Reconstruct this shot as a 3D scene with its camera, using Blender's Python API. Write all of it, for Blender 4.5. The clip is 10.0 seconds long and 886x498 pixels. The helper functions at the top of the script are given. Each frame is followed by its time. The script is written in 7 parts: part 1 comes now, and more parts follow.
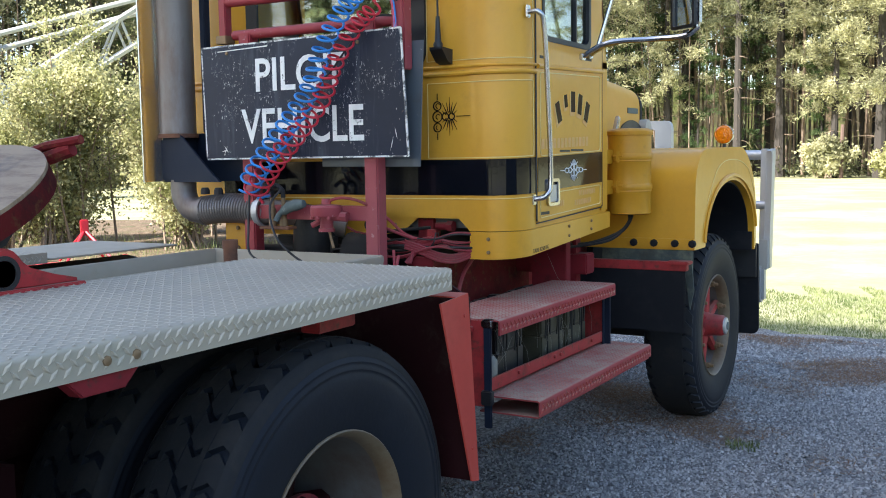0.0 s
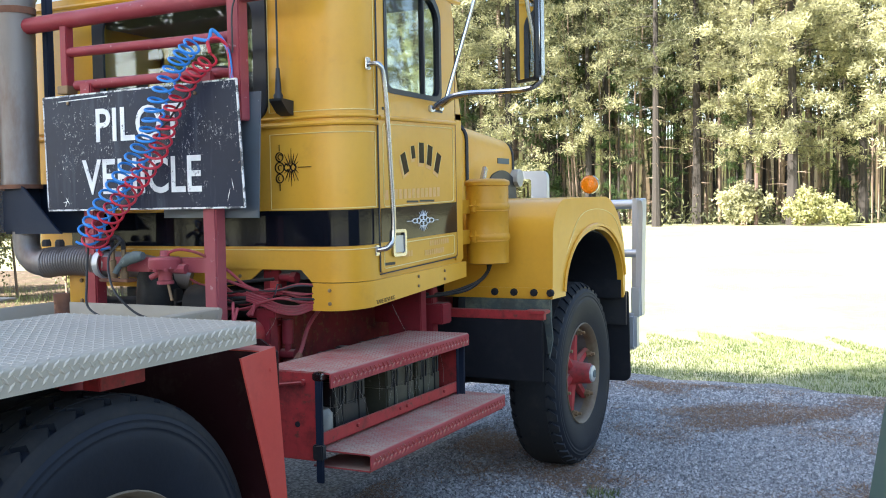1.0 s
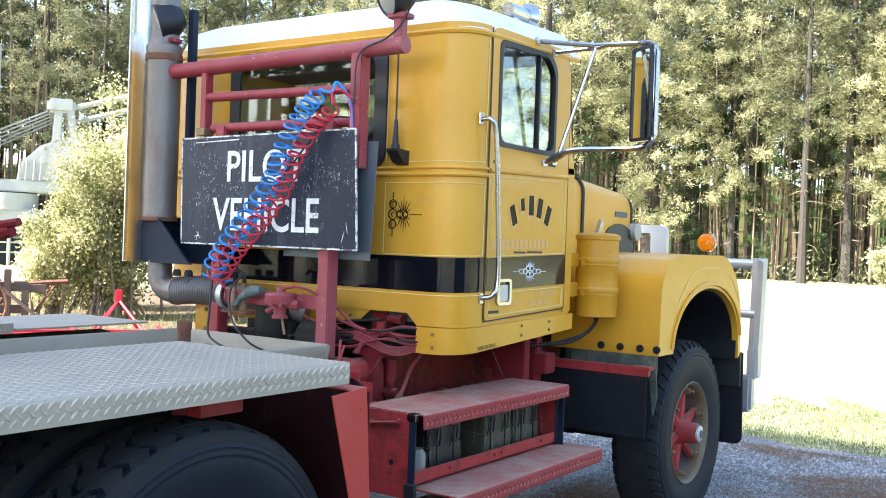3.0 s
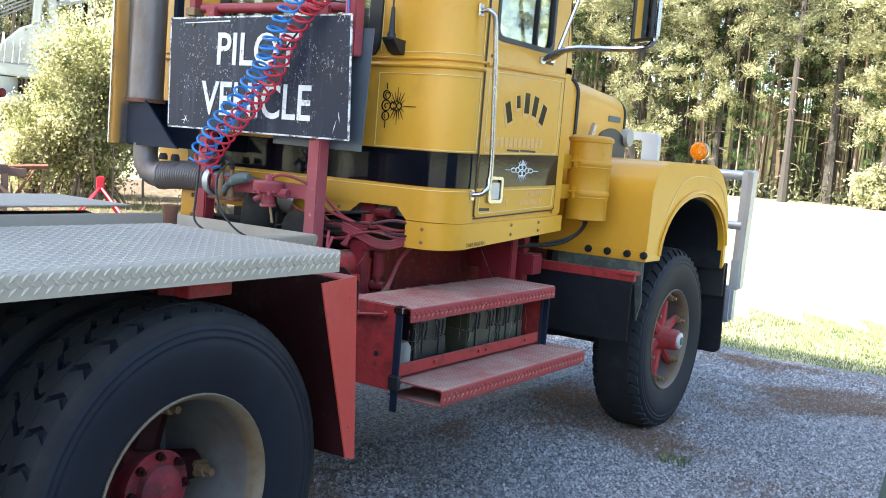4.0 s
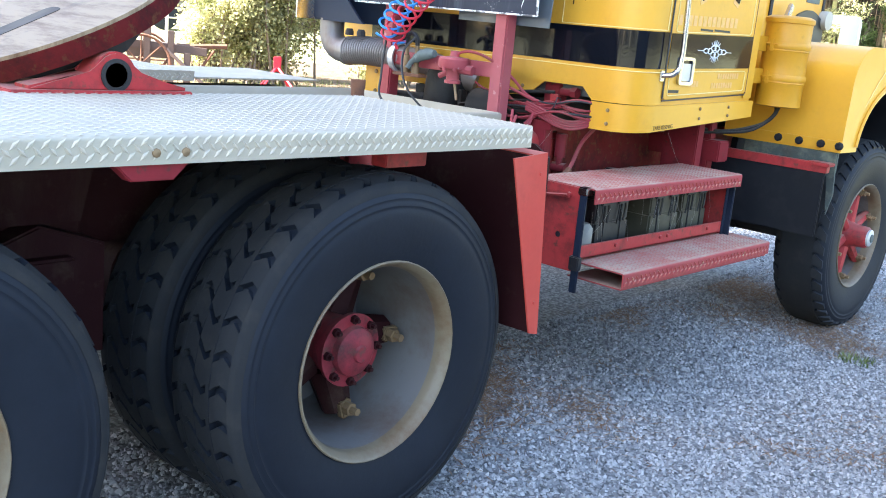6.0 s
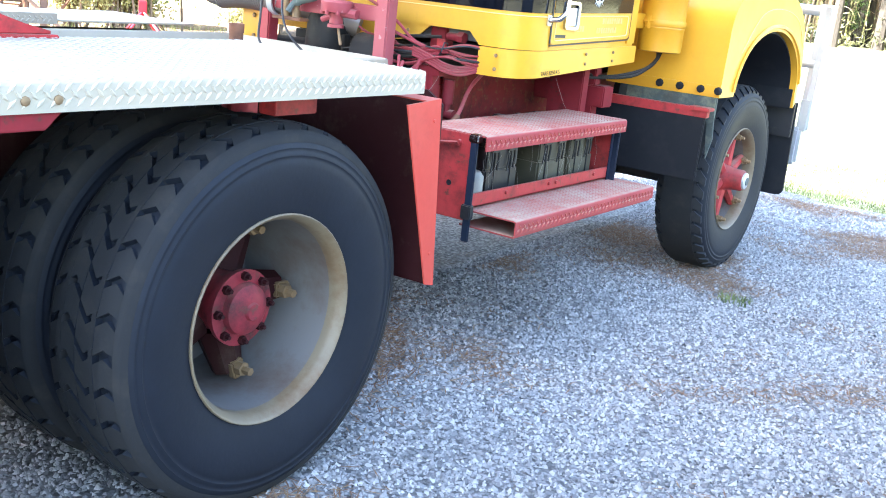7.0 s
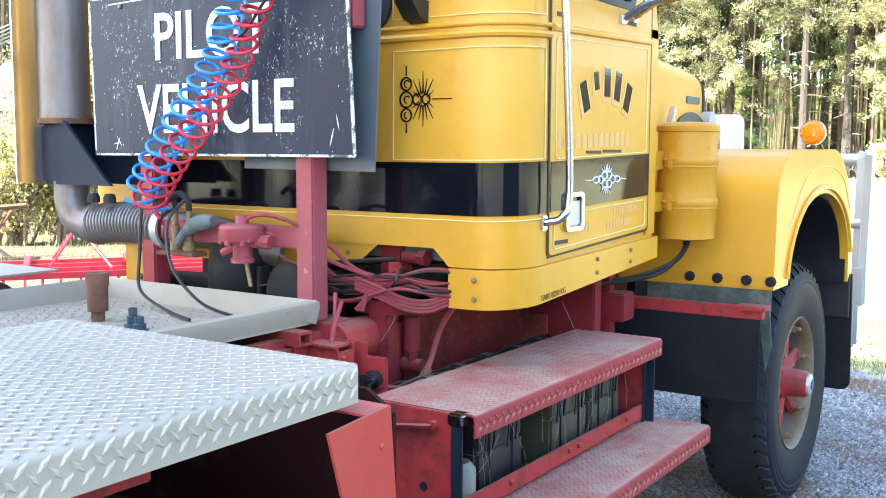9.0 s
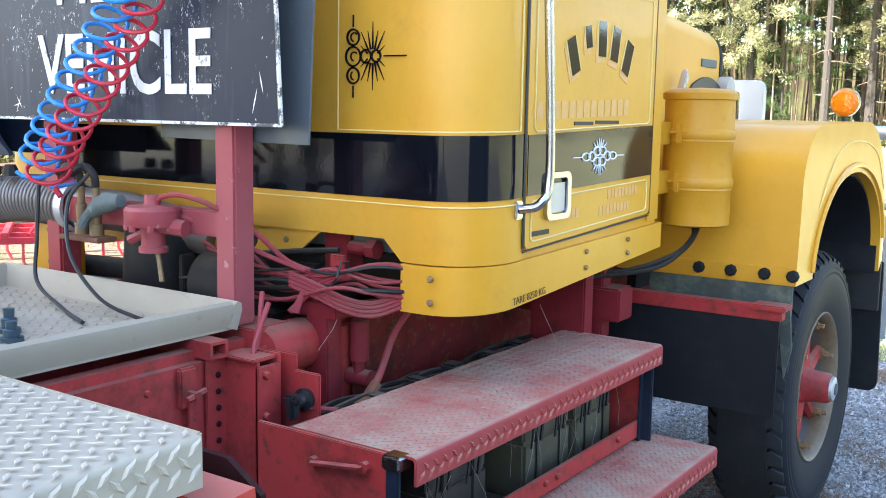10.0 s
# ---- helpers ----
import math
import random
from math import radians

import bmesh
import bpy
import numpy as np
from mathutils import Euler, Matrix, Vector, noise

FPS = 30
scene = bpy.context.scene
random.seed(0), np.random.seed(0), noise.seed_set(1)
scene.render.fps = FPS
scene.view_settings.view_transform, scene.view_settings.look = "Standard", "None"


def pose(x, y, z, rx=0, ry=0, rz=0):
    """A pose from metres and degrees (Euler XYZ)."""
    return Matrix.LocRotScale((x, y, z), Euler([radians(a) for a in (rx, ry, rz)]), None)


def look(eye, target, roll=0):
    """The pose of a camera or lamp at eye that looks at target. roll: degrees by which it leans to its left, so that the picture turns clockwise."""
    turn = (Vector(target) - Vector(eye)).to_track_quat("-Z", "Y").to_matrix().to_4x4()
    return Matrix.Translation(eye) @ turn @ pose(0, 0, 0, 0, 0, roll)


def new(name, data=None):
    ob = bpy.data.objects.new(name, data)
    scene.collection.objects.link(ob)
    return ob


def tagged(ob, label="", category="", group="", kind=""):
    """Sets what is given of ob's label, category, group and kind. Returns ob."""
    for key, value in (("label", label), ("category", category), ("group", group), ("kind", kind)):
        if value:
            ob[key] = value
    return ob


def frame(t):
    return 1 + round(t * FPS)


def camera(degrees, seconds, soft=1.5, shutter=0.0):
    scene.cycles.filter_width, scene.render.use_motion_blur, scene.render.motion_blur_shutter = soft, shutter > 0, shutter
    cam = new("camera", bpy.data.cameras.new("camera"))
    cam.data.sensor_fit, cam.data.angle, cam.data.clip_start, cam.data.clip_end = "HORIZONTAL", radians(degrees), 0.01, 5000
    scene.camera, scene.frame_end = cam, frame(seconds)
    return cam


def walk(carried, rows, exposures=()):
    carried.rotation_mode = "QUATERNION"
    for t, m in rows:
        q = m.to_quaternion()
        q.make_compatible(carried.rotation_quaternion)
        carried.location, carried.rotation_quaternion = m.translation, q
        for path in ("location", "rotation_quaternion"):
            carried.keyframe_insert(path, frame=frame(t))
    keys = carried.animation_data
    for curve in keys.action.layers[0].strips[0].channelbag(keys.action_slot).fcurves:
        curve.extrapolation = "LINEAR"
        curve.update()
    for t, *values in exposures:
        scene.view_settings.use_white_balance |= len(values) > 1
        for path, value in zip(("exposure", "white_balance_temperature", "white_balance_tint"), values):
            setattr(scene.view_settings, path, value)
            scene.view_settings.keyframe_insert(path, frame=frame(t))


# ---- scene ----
cam = camera(47.8, 10.0, soft=1.0)
SKY, SUN = 0.13, 5.0
PATH = [
    (0, (2.691, -5.665, 1.496), (1.68, -3.949, 1.312), -0.9),
    (0.5, (2.872, -5.557, 1.497), (1.921, -3.8, 1.398), -0.5),
    (1, (3.003, -5.477, 1.502), (2.111, -3.69, 1.411), -1.0),
    (1.5, (3.125, -5.476, 1.511), (2.089, -3.768, 1.405), 0.1),
    (2, (3.203, -5.489, 1.524), (2.079, -3.838, 1.432), 1.7),
    (2.2, (3.2, -5.501, 1.528), (2.039, -3.874, 1.477), 2.7),
    (3.3, (3.168, -5.517, 1.552), (2.05, -3.859, 1.539), 2.0),
    (3.5, (3.158, -5.512, 1.54), (2.055, -3.845, 1.458), 2.9),
    (4, (3.124, -5.499, 1.506), (2.041, -3.83, 1.303), 4.6),
    (4.5, (3.107, -5.507, 1.503), (1.981, -3.865, 1.318), 4.6),
    (5, (3.084, -5.52, 1.496), (1.852, -3.956, 1.294), 5.0),
    (5.5, (3.082, -5.546, 1.478), (1.792, -4.065, 1.098), 5.4),
    (5.7, (3.064, -5.54, 1.456), (1.766, -4.081, 1.024), 5.5),
    (6.8, (2.994, -5.59, 1.453), (1.794, -4.064, 0.969), 5.9),
    (7, (2.95, -5.517, 1.435), (1.872, -3.915, 0.914), 6.0),
    (7.5, (2.822, -5.183, 1.429), (1.897, -3.444, 1.084), 5.3),
    (8, (2.641, -4.976, 1.486), (1.614, -3.274, 1.265), 3.4),
    (8.1, (2.561, -4.937, 1.515), (1.553, -3.225, 1.283), 2.9),
    (8.5, (2.388, -4.733, 1.536), (1.444, -2.981, 1.342), -0.2),
    (9, (2.244, -4.419, 1.519), (1.142, -2.761, 1.321), 0.2),
    (9.5, (2.17, -4.197, 1.531), (1.0, -2.591, 1.304), 1.6),
    (10, (2.084, -3.912, 1.536), (0.962, -2.279, 1.264), 1.0),
]
EXPOSURES = [(0.0, 1.9), (1.0, 2.27), (2.0, 2.4), (3.5, 2.52), (4.5, 2.52), (5.5, 2.88), (7.0, 3.92), (7.5, 4.0), (8.0, 3.88), (8.5, 3.46), (9.5, 3.06), (10.0, 2.92)]
walk(cam, [(t, look(eye, target, roll)) for t, eye, target, roll in PATH], EXPOSURES)

# ---- world, sun, exposure ----
SUN_AZ = Vector((-0.50, -0.866, 0.0)).normalized()
SUN_EL = radians(38)
world = bpy.data.worlds.new("sky")
scene.world = world
world.use_nodes = True
wn = world.node_tree.nodes
sky = wn.new("ShaderNodeTexSky")
sky.sky_type = 'NISHITA'
sky.sun_disc = False
sky.sun_elevation = SUN_EL
sky.sun_rotation = math.atan2(SUN_AZ.x, SUN_AZ.y)
sky.air_density, sky.dust_density, sky.ozone_density = 1.0, 1.2, 1.0
wn["Background"].inputs["Strength"].default_value = SKY
world.node_tree.links.new(sky.outputs[0], wn["Background"].inputs["Color"])
sun_data = bpy.data.lights.new("sun", 'SUN')
sun_data.energy, sun_data.angle, sun_data.color = SUN, radians(0.55), (1.0, 0.95, 0.88)
sun = new("sun", sun_data)
sun_dir = SUN_AZ * math.cos(SUN_EL) + Vector((0, 0, math.sin(SUN_EL)))
sun.matrix_world = look(sun_dir * 100, (0, 0, 0))


# ---- materials ----
class Mat:
    """A node material: base colour varied by two noises, with bump."""

    def __init__(self, name, col, rough=0.6, metal=0.0, spec=0.5, coat=0.0):
        self.m = bpy.data.materials.new(name)
        self.m.use_nodes = True
        self.nt = self.m.node_tree
        self.b = self.nt.nodes["Principled BSDF"]
        self.b.inputs["Base Color"].default_value = (*col, 1)
        self.b.inputs["Roughness"].default_value = rough
        self.b.inputs["Metallic"].default_value = metal
        self.b.inputs["Specular IOR Level"].default_value = spec
        self.b.inputs["Coat Weight"].default_value = coat
        rgb = self.nt.nodes.new("ShaderNodeRGB")
        rgb.outputs[0].default_value = (*col, 1)
        self.col = rgb.outputs[0]
        self.rough = rough
        self.coord = self.nt.nodes.new("ShaderNodeTexCoord").outputs["Object"]
        self.nrm = None

    def node(self, kind):
        return self.nt.nodes.new(kind)

    def link(self, a, b):
        self.nt.links.new(a, b)

    def noise(self, scale, detail=5.0, rough=0.6, stretch=None):
        n = self.node("ShaderNodeTexNoise")
        n.inputs["Scale"].default_value, n.inputs["Detail"].default_value, n.inputs["Roughness"].default_value = scale, detail, rough
        if stretch:
            mp = self.node("ShaderNodeMapping")
            mp.inputs["Scale"].default_value = stretch
            self.link(self.coord, mp.inputs["Vector"])
            self.link(mp.outputs[0], n.inputs["Vector"])
        else:
            self.link(self.coord, n.inputs["Vector"])
        return n.outputs["Fac"]

    def voronoi(self, scale, feature='F1', rnd=1.0):
        n = self.node("ShaderNodeTexVoronoi")
        n.feature = feature
        n.inputs["Scale"].default_value, n.inputs["Randomness"].default_value = scale, rnd
        self.link(self.coord, n.inputs["Vector"])
        return n

    def ramp(self, fac, lo, hi):
        n = self.node("ShaderNodeMapRange")
        n.inputs["From Min"].default_value, n.inputs["From Max"].default_value = lo, hi
        self.link(fac, n.inputs["Value"])
        return n.outputs["Result"]

    def mix(self, col, fac, lo=0.4, hi=0.6, strength=1.0):
        """Lay a second colour over the first where fac runs from lo to hi."""
        f = self.ramp(fac, lo, hi)
        if strength != 1.0:
            mu = self.node("ShaderNodeMath")
            mu.operation = 'MULTIPLY'
            mu.inputs[1].default_value = strength
            self.link(f, mu.inputs[0])
            f = mu.outputs[0]
        n = self.node("ShaderNodeMix")
        n.data_type = 'RGBA'
        self.link(f, n.inputs[0])
        self.link(self.col, n.inputs[6])
        n.inputs[7].default_value = (*col, 1)
        self.col = n.outputs[2]
        return self

    def vary(self, source, amount):
        """Lighten and darken by a value of 0 to 1."""
        n = self.node("ShaderNodeHueSaturation")
        mr = self.node("ShaderNodeMapRange")
        mr.inputs["To Min"].default_value, mr.inputs["To Max"].default_value = 1 - amount, 1 + amount
        self.link(source, mr.inputs["Value"])
        self.link(mr.outputs["Result"], n.inputs["Value"])
        self.link(self.col, n.inputs["Color"])
        self.col = n.outputs["Color"]
        return self

    def times(self, a, b):
        n = self.node("ShaderNodeMath")
        n.operation = 'MULTIPLY'
        self.link(a, n.inputs[0])
        self.link(b, n.inputs[1])
        return n.outputs[0]

    def bump(self, height, strength=0.3, dist=0.01):
        n = self.node("ShaderNodeBump")
        n.inputs["Strength"].default_value, n.inputs["Distance"].default_value = strength, dist
        self.link(height, n.inputs["Height"])
        if self.nrm:
            self.link(self.nrm, n.inputs["Normal"])
        self.nrm = n.outputs["Normal"]
        return self

    def roughen(self, fac, lo, hi):
        mr = self.node("ShaderNodeMapRange")
        mr.inputs["To Min"].default_value, mr.inputs["To Max"].default_value = lo, hi
        self.link(fac, mr.inputs["Value"])
        self.link(mr.outputs["Result"], self.b.inputs["Roughness"])
        return self

    def up(self):
        """1 on faces that look up, 0 on walls: where dust settles."""
        g = self.node("ShaderNodeNewGeometry")
        s = self.node("ShaderNodeSeparateXYZ")
        self.link(g.outputs["Normal"], s.inputs[0])
        return s.outputs["Z"]

    def island(self):
        return self.node("ShaderNodeNewGeometry").outputs["Random Per Island"]

    def obrand(self):
        return self.node("ShaderNodeObjectInfo").outputs["Random"]

    def done(self):
        self.link(self.col, self.b.inputs["Base Color"])
        if self.nrm:
            self.link(self.nrm, self.b.inputs["Normal"])
        return self.m


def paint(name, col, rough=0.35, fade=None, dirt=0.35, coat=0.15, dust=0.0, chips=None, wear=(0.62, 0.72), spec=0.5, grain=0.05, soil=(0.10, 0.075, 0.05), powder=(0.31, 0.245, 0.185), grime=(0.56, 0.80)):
    m = Mat(name, col, rough, coat=coat, spec=spec)
    m.vary(m.noise(2.3), 0.12)
    m.vary(m.noise(45.0, 4.0, 0.7), grain)
    if fade:
        m.mix(fade, m.noise(1.1, 3.0), 0.45, 0.75, 0.6)
    m.mix(soil, m.noise(9.0, 9.0, 0.72), *grime, dirt)
    m.mix(soil, m.noise(2.6, 7.0, 0.7, (1, 1, 0.35)), 0.54, 0.80, dirt * 0.7)
    if chips:
        m.mix(chips, m.noise(34.0, 6.0, 0.6), *wear, 0.85)
    if dust:
        dn = m.times(m.ramp(m.up(), 0.5, 0.95), m.ramp(m.noise(5.0, 6.0, 0.7), 0.25, 0.62))
        m.mix(powder, dn, 0.0, 1.0, dust)
    m.roughen(m.noise(6.0), rough * 0.75, min(1, rough * 1.5))
    m.bump(m.noise(60.0, 3.0), 0.05, 0.002)
    return m.done()


YELLOW = paint("yellow_paint", (0.67, 0.330, 0.026), 0.32, fade=(0.68, 0.385, 0.065), dirt=0.26, coat=0.10, spec=0.35, soil=(0.27, 0.14, 0.04), grain=0.05)
OCHRE = paint("grimy_yellow_paint", (0.56, 0.262, 0.014), 0.42, fade=(0.50, 0.26, 0.03), dirt=0.6, coat=0.05, spec=0.4, soil=(0.16, 0.075, 0.02), grain=0.10)
BLACKP = paint("black_paint", (0.005, 0.006, 0.010), 0.06, dirt=0.15, coat=0.0, spec=0.32, soil=(0.03, 0.028, 0.025))
WHITEP = paint("white_roof_paint", (0.78, 0.80, 0.80), 0.35, dirt=0.15)
RED = paint("red_chassis_paint", (0.38, 0.028, 0.030), 0.5, grime=(0.49, 0.72), fade=(0.40, 0.065, 0.060), dirt=0.9, coat=0.0, dust=0.55, chips=(0.11, 0.045, 0.03), wear=(0.59, 0.69), spec=0.3, grain=0.18, soil=(0.075, 0.022, 0.018))
RACKRED = paint("scuffed_red_rack_paint", (0.29, 0.032, 0.042), 0.45, fade=(0.43, 0.17, 0.185), dirt=0.5, coat=0.0, dust=0.3, chips=(0.46, 0.24, 0.24), wear=(0.64, 0.70), spec=0.4, grain=0.12, soil=(0.10, 0.03, 0.025))
HOSERED = paint("painted_over_hose", (0.29, 0.028, 0.040), 0.5, grime=(0.50, 0.72), fade=(0.38, 0.09, 0.105), dirt=0.6, coat=0.0, dust=0.3, spec=0.3, grain=0.2)
ORED = paint("orange_red_paint", (0.55, 0.068, 0.048), 0.6, fade=(0.56, 0.11, 0.08), dirt=0.3, coat=0.0, dust=0.5, spec=0.25, grain=0.08, soil=(0.20, 0.04, 0.03))
STEPRED = paint("worn_red_tread_paint", (0.33, 0.048, 0.048), 0.7, fade=(0.31, 0.08, 0.075), dirt=0.5, coat=0.0, dust=0.95, chips=(0.16, 0.09, 0.06), spec=0.25, grain=0.15, powder=(0.37, 0.29, 0.22))
LOZENGE = paint("worn_tread_lozenges", (0.40, 0.065, 0.052), 0.6, fade=(0.40, 0.11, 0.08), dirt=0.5, coat=0.0, dust=0.95, chips=(0.40, 0.24, 0.15), wear=(0.56, 0.68), spec=0.3, grain=0.2, powder=(0.39, 0.29, 0.22))
# rusty red of the coupling; on the chassis plate its depth also stands for shadow
RUSTSHADE = paint("rusty_shaded_red_paint", (0.17, 0.014, 0.016), 0.65, fade=(0.20, 0.04, 0.025), dirt=0.9, grime=(0.46, 0.70), coat=0.0, dust=0.5, chips=(0.16, 0.06, 0.025), wear=(0.56, 0.66), spec=0.2, grain=0.2, soil=(0.03, 0.014, 0.012))
# grimy red, darkened further for the shade under cab and deck
SHADERED = paint("grimy_shaded_red_paint", (0.20, 0.014, 0.020), 0.55, fade=(0.24, 0.03, 0.04), dirt=1.0, coat=0.0, dust=0.5, chips=(0.08, 0.035, 0.025), spec=0.25, grain=0.18, soil=(0.035, 0.014, 0.012))
HUBRED = paint("oily_red_hub_paint", (0.23, 0.020, 0.030), 0.5, fade=(0.30, 0.045, 0.06), dirt=1.0, grime=(0.46, 0.68), coat=0.0, dust=0.3, chips=(0.10, 0.04, 0.03), wear=(0.58, 0.68), spec=0.3, grain=0.25, soil=(0.03, 0.012, 0.012))
DUSTHOSE = paint("dusty_rubber_hose", (0.022, 0.020, 0.018), 0.8, dirt=0.3, coat=0.0, dust=0.25, spec=0.2)
# dark maroon; on parts under the deck its darkness stands for shade
SHADEMAROON = paint("maroon_paint_with_shade", (0.024, 0.0035, 0.0045), 0.6, dirt=0.5, coat=0.0, spec=0.2)
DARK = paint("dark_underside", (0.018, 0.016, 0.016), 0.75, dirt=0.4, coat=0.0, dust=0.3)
STRIPE = Mat("pale_pinstripe", (0.78, 0.62, 0.25), 0.4).done()
PINK = Mat("faded_pink_lettering", (0.70, 0.37, 0.13), 0.5)
PINK = PINK.mix((0.60, 0.35, 0.05), PINK.noise(40.0), 0.45, 0.6, 0.6).done()
WHITEL = Mat("white_lettering", (0.82, 0.82, 0.80), 0.5)
WHITEL = WHITEL.mix((0.05, 0.05, 0.06), WHITEL.noise(30.0, 8.0, 0.75), 0.60, 0.63, 0.85).mix((0.45, 0.46, 0.47), WHITEL.noise(9.0, 6.0), 0.5, 0.7, 0.5).done()
EDGEW = Mat("chipped_white_edge", (0.72, 0.72, 0.70), 0.5)
EDGEW = EDGEW.mix((0.03, 0.035, 0.045), EDGEW.noise(22.0, 9.0, 0.8), 0.50, 0.54, 0.95).done()
CHROME = Mat("chrome", (0.50, 0.50, 0.50), 0.12, 1.0)
CHROME = CHROME.roughen(CHROME.noise(14.0), 0.12, 0.36).done()
ALU = Mat("brushed_aluminium", (0.50, 0.51, 0.52), 0.40, 0.55)
ALU = ALU.vary(ALU.noise(4.0), 0.12).roughen(ALU.noise(18.0), 0.3, 0.55).done()


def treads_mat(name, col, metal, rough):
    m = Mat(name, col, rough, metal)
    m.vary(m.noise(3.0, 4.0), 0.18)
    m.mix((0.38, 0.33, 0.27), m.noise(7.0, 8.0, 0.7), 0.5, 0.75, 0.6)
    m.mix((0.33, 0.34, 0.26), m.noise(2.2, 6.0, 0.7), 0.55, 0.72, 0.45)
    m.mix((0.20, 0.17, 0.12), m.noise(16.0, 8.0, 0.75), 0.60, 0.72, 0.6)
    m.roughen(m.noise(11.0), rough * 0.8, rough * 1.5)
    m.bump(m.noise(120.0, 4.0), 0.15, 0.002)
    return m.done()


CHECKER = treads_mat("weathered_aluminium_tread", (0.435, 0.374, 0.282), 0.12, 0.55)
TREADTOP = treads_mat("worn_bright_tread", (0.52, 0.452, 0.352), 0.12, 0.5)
TRAYM = treads_mat("dull_aluminium_tray", (0.37, 0.322, 0.242), 0.05, 0.7)

m = Mat("tyre_rubber", (0.0068, 0.0096, 0.0160), 0.62, spec=0.28)
m.mix((0.013, 0.0175, 0.027), m.noise(5.0, 7.0, 0.7), 0.45, 0.75, 0.6)
m.mix((0.07, 0.07, 0.068), m.noise(22.0, 6.0, 0.75), 0.66, 0.80, 0.25)
m.bump(m.noise(70.0, 5.0), 0.25, 0.002)
RUBBER = m.done()
m = Mat("dusty_tread_rubber", (0.019, 0.0195, 0.021), 0.8, spec=0.25)
m.mix((0.045, 0.040, 0.034), m.noise(9.0, 7.0, 0.7), 0.50, 0.75, 0.6)
m.bump(m.noise(90.0, 5.0), 0.3, 0.002)
TREADRUB = m.done()
m = Mat("black_flap_rubber", (0.008, 0.009, 0.012), 0.7, spec=0.25)
m.mix((0.05, 0.047, 0.042), m.noise(6.0, 7.0), 0.5, 0.8, 0.35)
FLAP = m.done()
m = Mat("mossy_green_rubber", (0.06, 0.075, 0.068), 0.85)
m.mix((0.16, 0.17, 0.12), m.noise(14.0, 7.0, 0.7), 0.45, 0.65, 0.8).mix((0.05, 0.03, 0.02), m.noise(5.0), 0.5, 0.7, 0.6)
MOSSY = m.done()
m = Mat("cream_rim_paint", (0.18, 0.14, 0.088), 0.5)
m.mix((0.125, 0.068, 0.028), m.noise(5.0, 8.0, 0.75), 0.46, 0.66, 0.85).vary(m.noise(3.0), 0.15)
m.mix((0.13, 0.075, 0.04), m.noise(26.0, 5.0), 0.6, 0.75, 0.7)
RIM = m.done()
m = Mat("dull_wheel_barrel", (0.135, 0.128, 0.122), 0.6)
m.mix((0.09, 0.055, 0.035), m.noise(5.0, 8.0, 0.7), 0.45, 0.7, 0.8)
BARREL = m.done()
m = Mat("rusty_bolt", (0.26, 0.17, 0.09), 0.6, 0.4)
m.vary(m.noise(40.0), 0.3)
BOLT = m.done()
m = Mat("stained_muffler_steel", (0.21, 0.19, 0.18), 0.45, 0.45)
m.mix((0.13, 0.07, 0.045), m.noise(2.2, 7.0, 0.7, (2, 2, 0.7)), 0.48, 0.70, 0.8).vary(m.noise(5.0, 3.0, 0.5, (3, 3, 0.4)), 0.25)
MUFFLER = m.done()
m = Mat("rust", (0.20, 0.085, 0.045), 0.85)
m.mix((0.10, 0.045, 0.03), m.noise(16.0, 7.0), 0.4, 0.7)
RUST = m.done()
m = Mat("weathered_brown_timber", (0.115, 0.075, 0.06), 0.85)
m.vary(m.noise(8.0, 6.0, 0.7, (1, 12, 12)), 0.35)
TIMBER = m.done()
m = Mat("pale_grey_timber", (0.46, 0.43, 0.37), 0.9)
m.vary(m.noise(8.0, 6.0, 0.7, (1, 12, 12)), 0.3)
PALEWOOD = m.done()
m = Mat("worn_fifth_wheel_steel", (0.30, 0.21, 0.125), 0.6, 0.05)
m.mix((0.12, 0.06, 0.028), m.noise(3.0, 8.0, 0.75, (1, 6, 1)), 0.44, 0.64, 0.9).mix((0.06, 0.045, 0.04), m.noise(3.0, 5.0), 0.62, 0.72, 0.8)
FWSTEEL = m.done()
m = Mat("flex_pipe_steel", (0.26, 0.225, 0.205), 0.38, 0.5)
m.vary(m.noise(7.0), 0.25)
FLEX = m.done()
BLUEH = Mat("blue_hose", (0.03, 0.25, 0.66), 0.32).done()
REDH = Mat("red_hose", (0.55, 0.02, 0.04), 0.32).done()
BLACKH = Mat("black_cable", (0.015, 0.015, 0.017), 0.5).done()
PLASTIC = paint("dusty_black_plastic", (0.011, 0.012, 0.014), 0.5, dirt=0.5, dust=0.4)
BATT_Y = paint("dull_yellow_battery", (0.062, 0.058, 0.036), 0.6, dirt=0.9, dust=0.5, grain=0.2, chips=(0.14, 0.14, 0.11))
BLUEP = paint("dark_blue_steel", (0.010, 0.017, 0.034), 0.5, dirt=0.4, coat=0.0, spec=0.25, soil=(0.02, 0.02, 0.025))
GREYP = paint("grey_backing_plate", (0.10, 0.12, 0.14), 0.4, dirt=0.4, chips=(0.45, 0.46, 0.46), wear=(0.68, 0.72))
TAPE = paint("grey_green_tape", (0.12, 0.15, 0.145), 0.6, dirt=0.9, coat=0.0, dust=0.4, spec=0.3, grain=0.3, chips=(0.30, 0.32, 0.30), soil=(0.03, 0.03, 0.028))
SEAL = Mat("black_window_rubber", (0.012, 0.014, 0.018), 0.45).done()
# ink lightened to brown, the wash of bright light put into its colour
WASHEDINK = Mat("glare_washed_lettering", (0.055, 0.032, 0.012), 0.5).done()
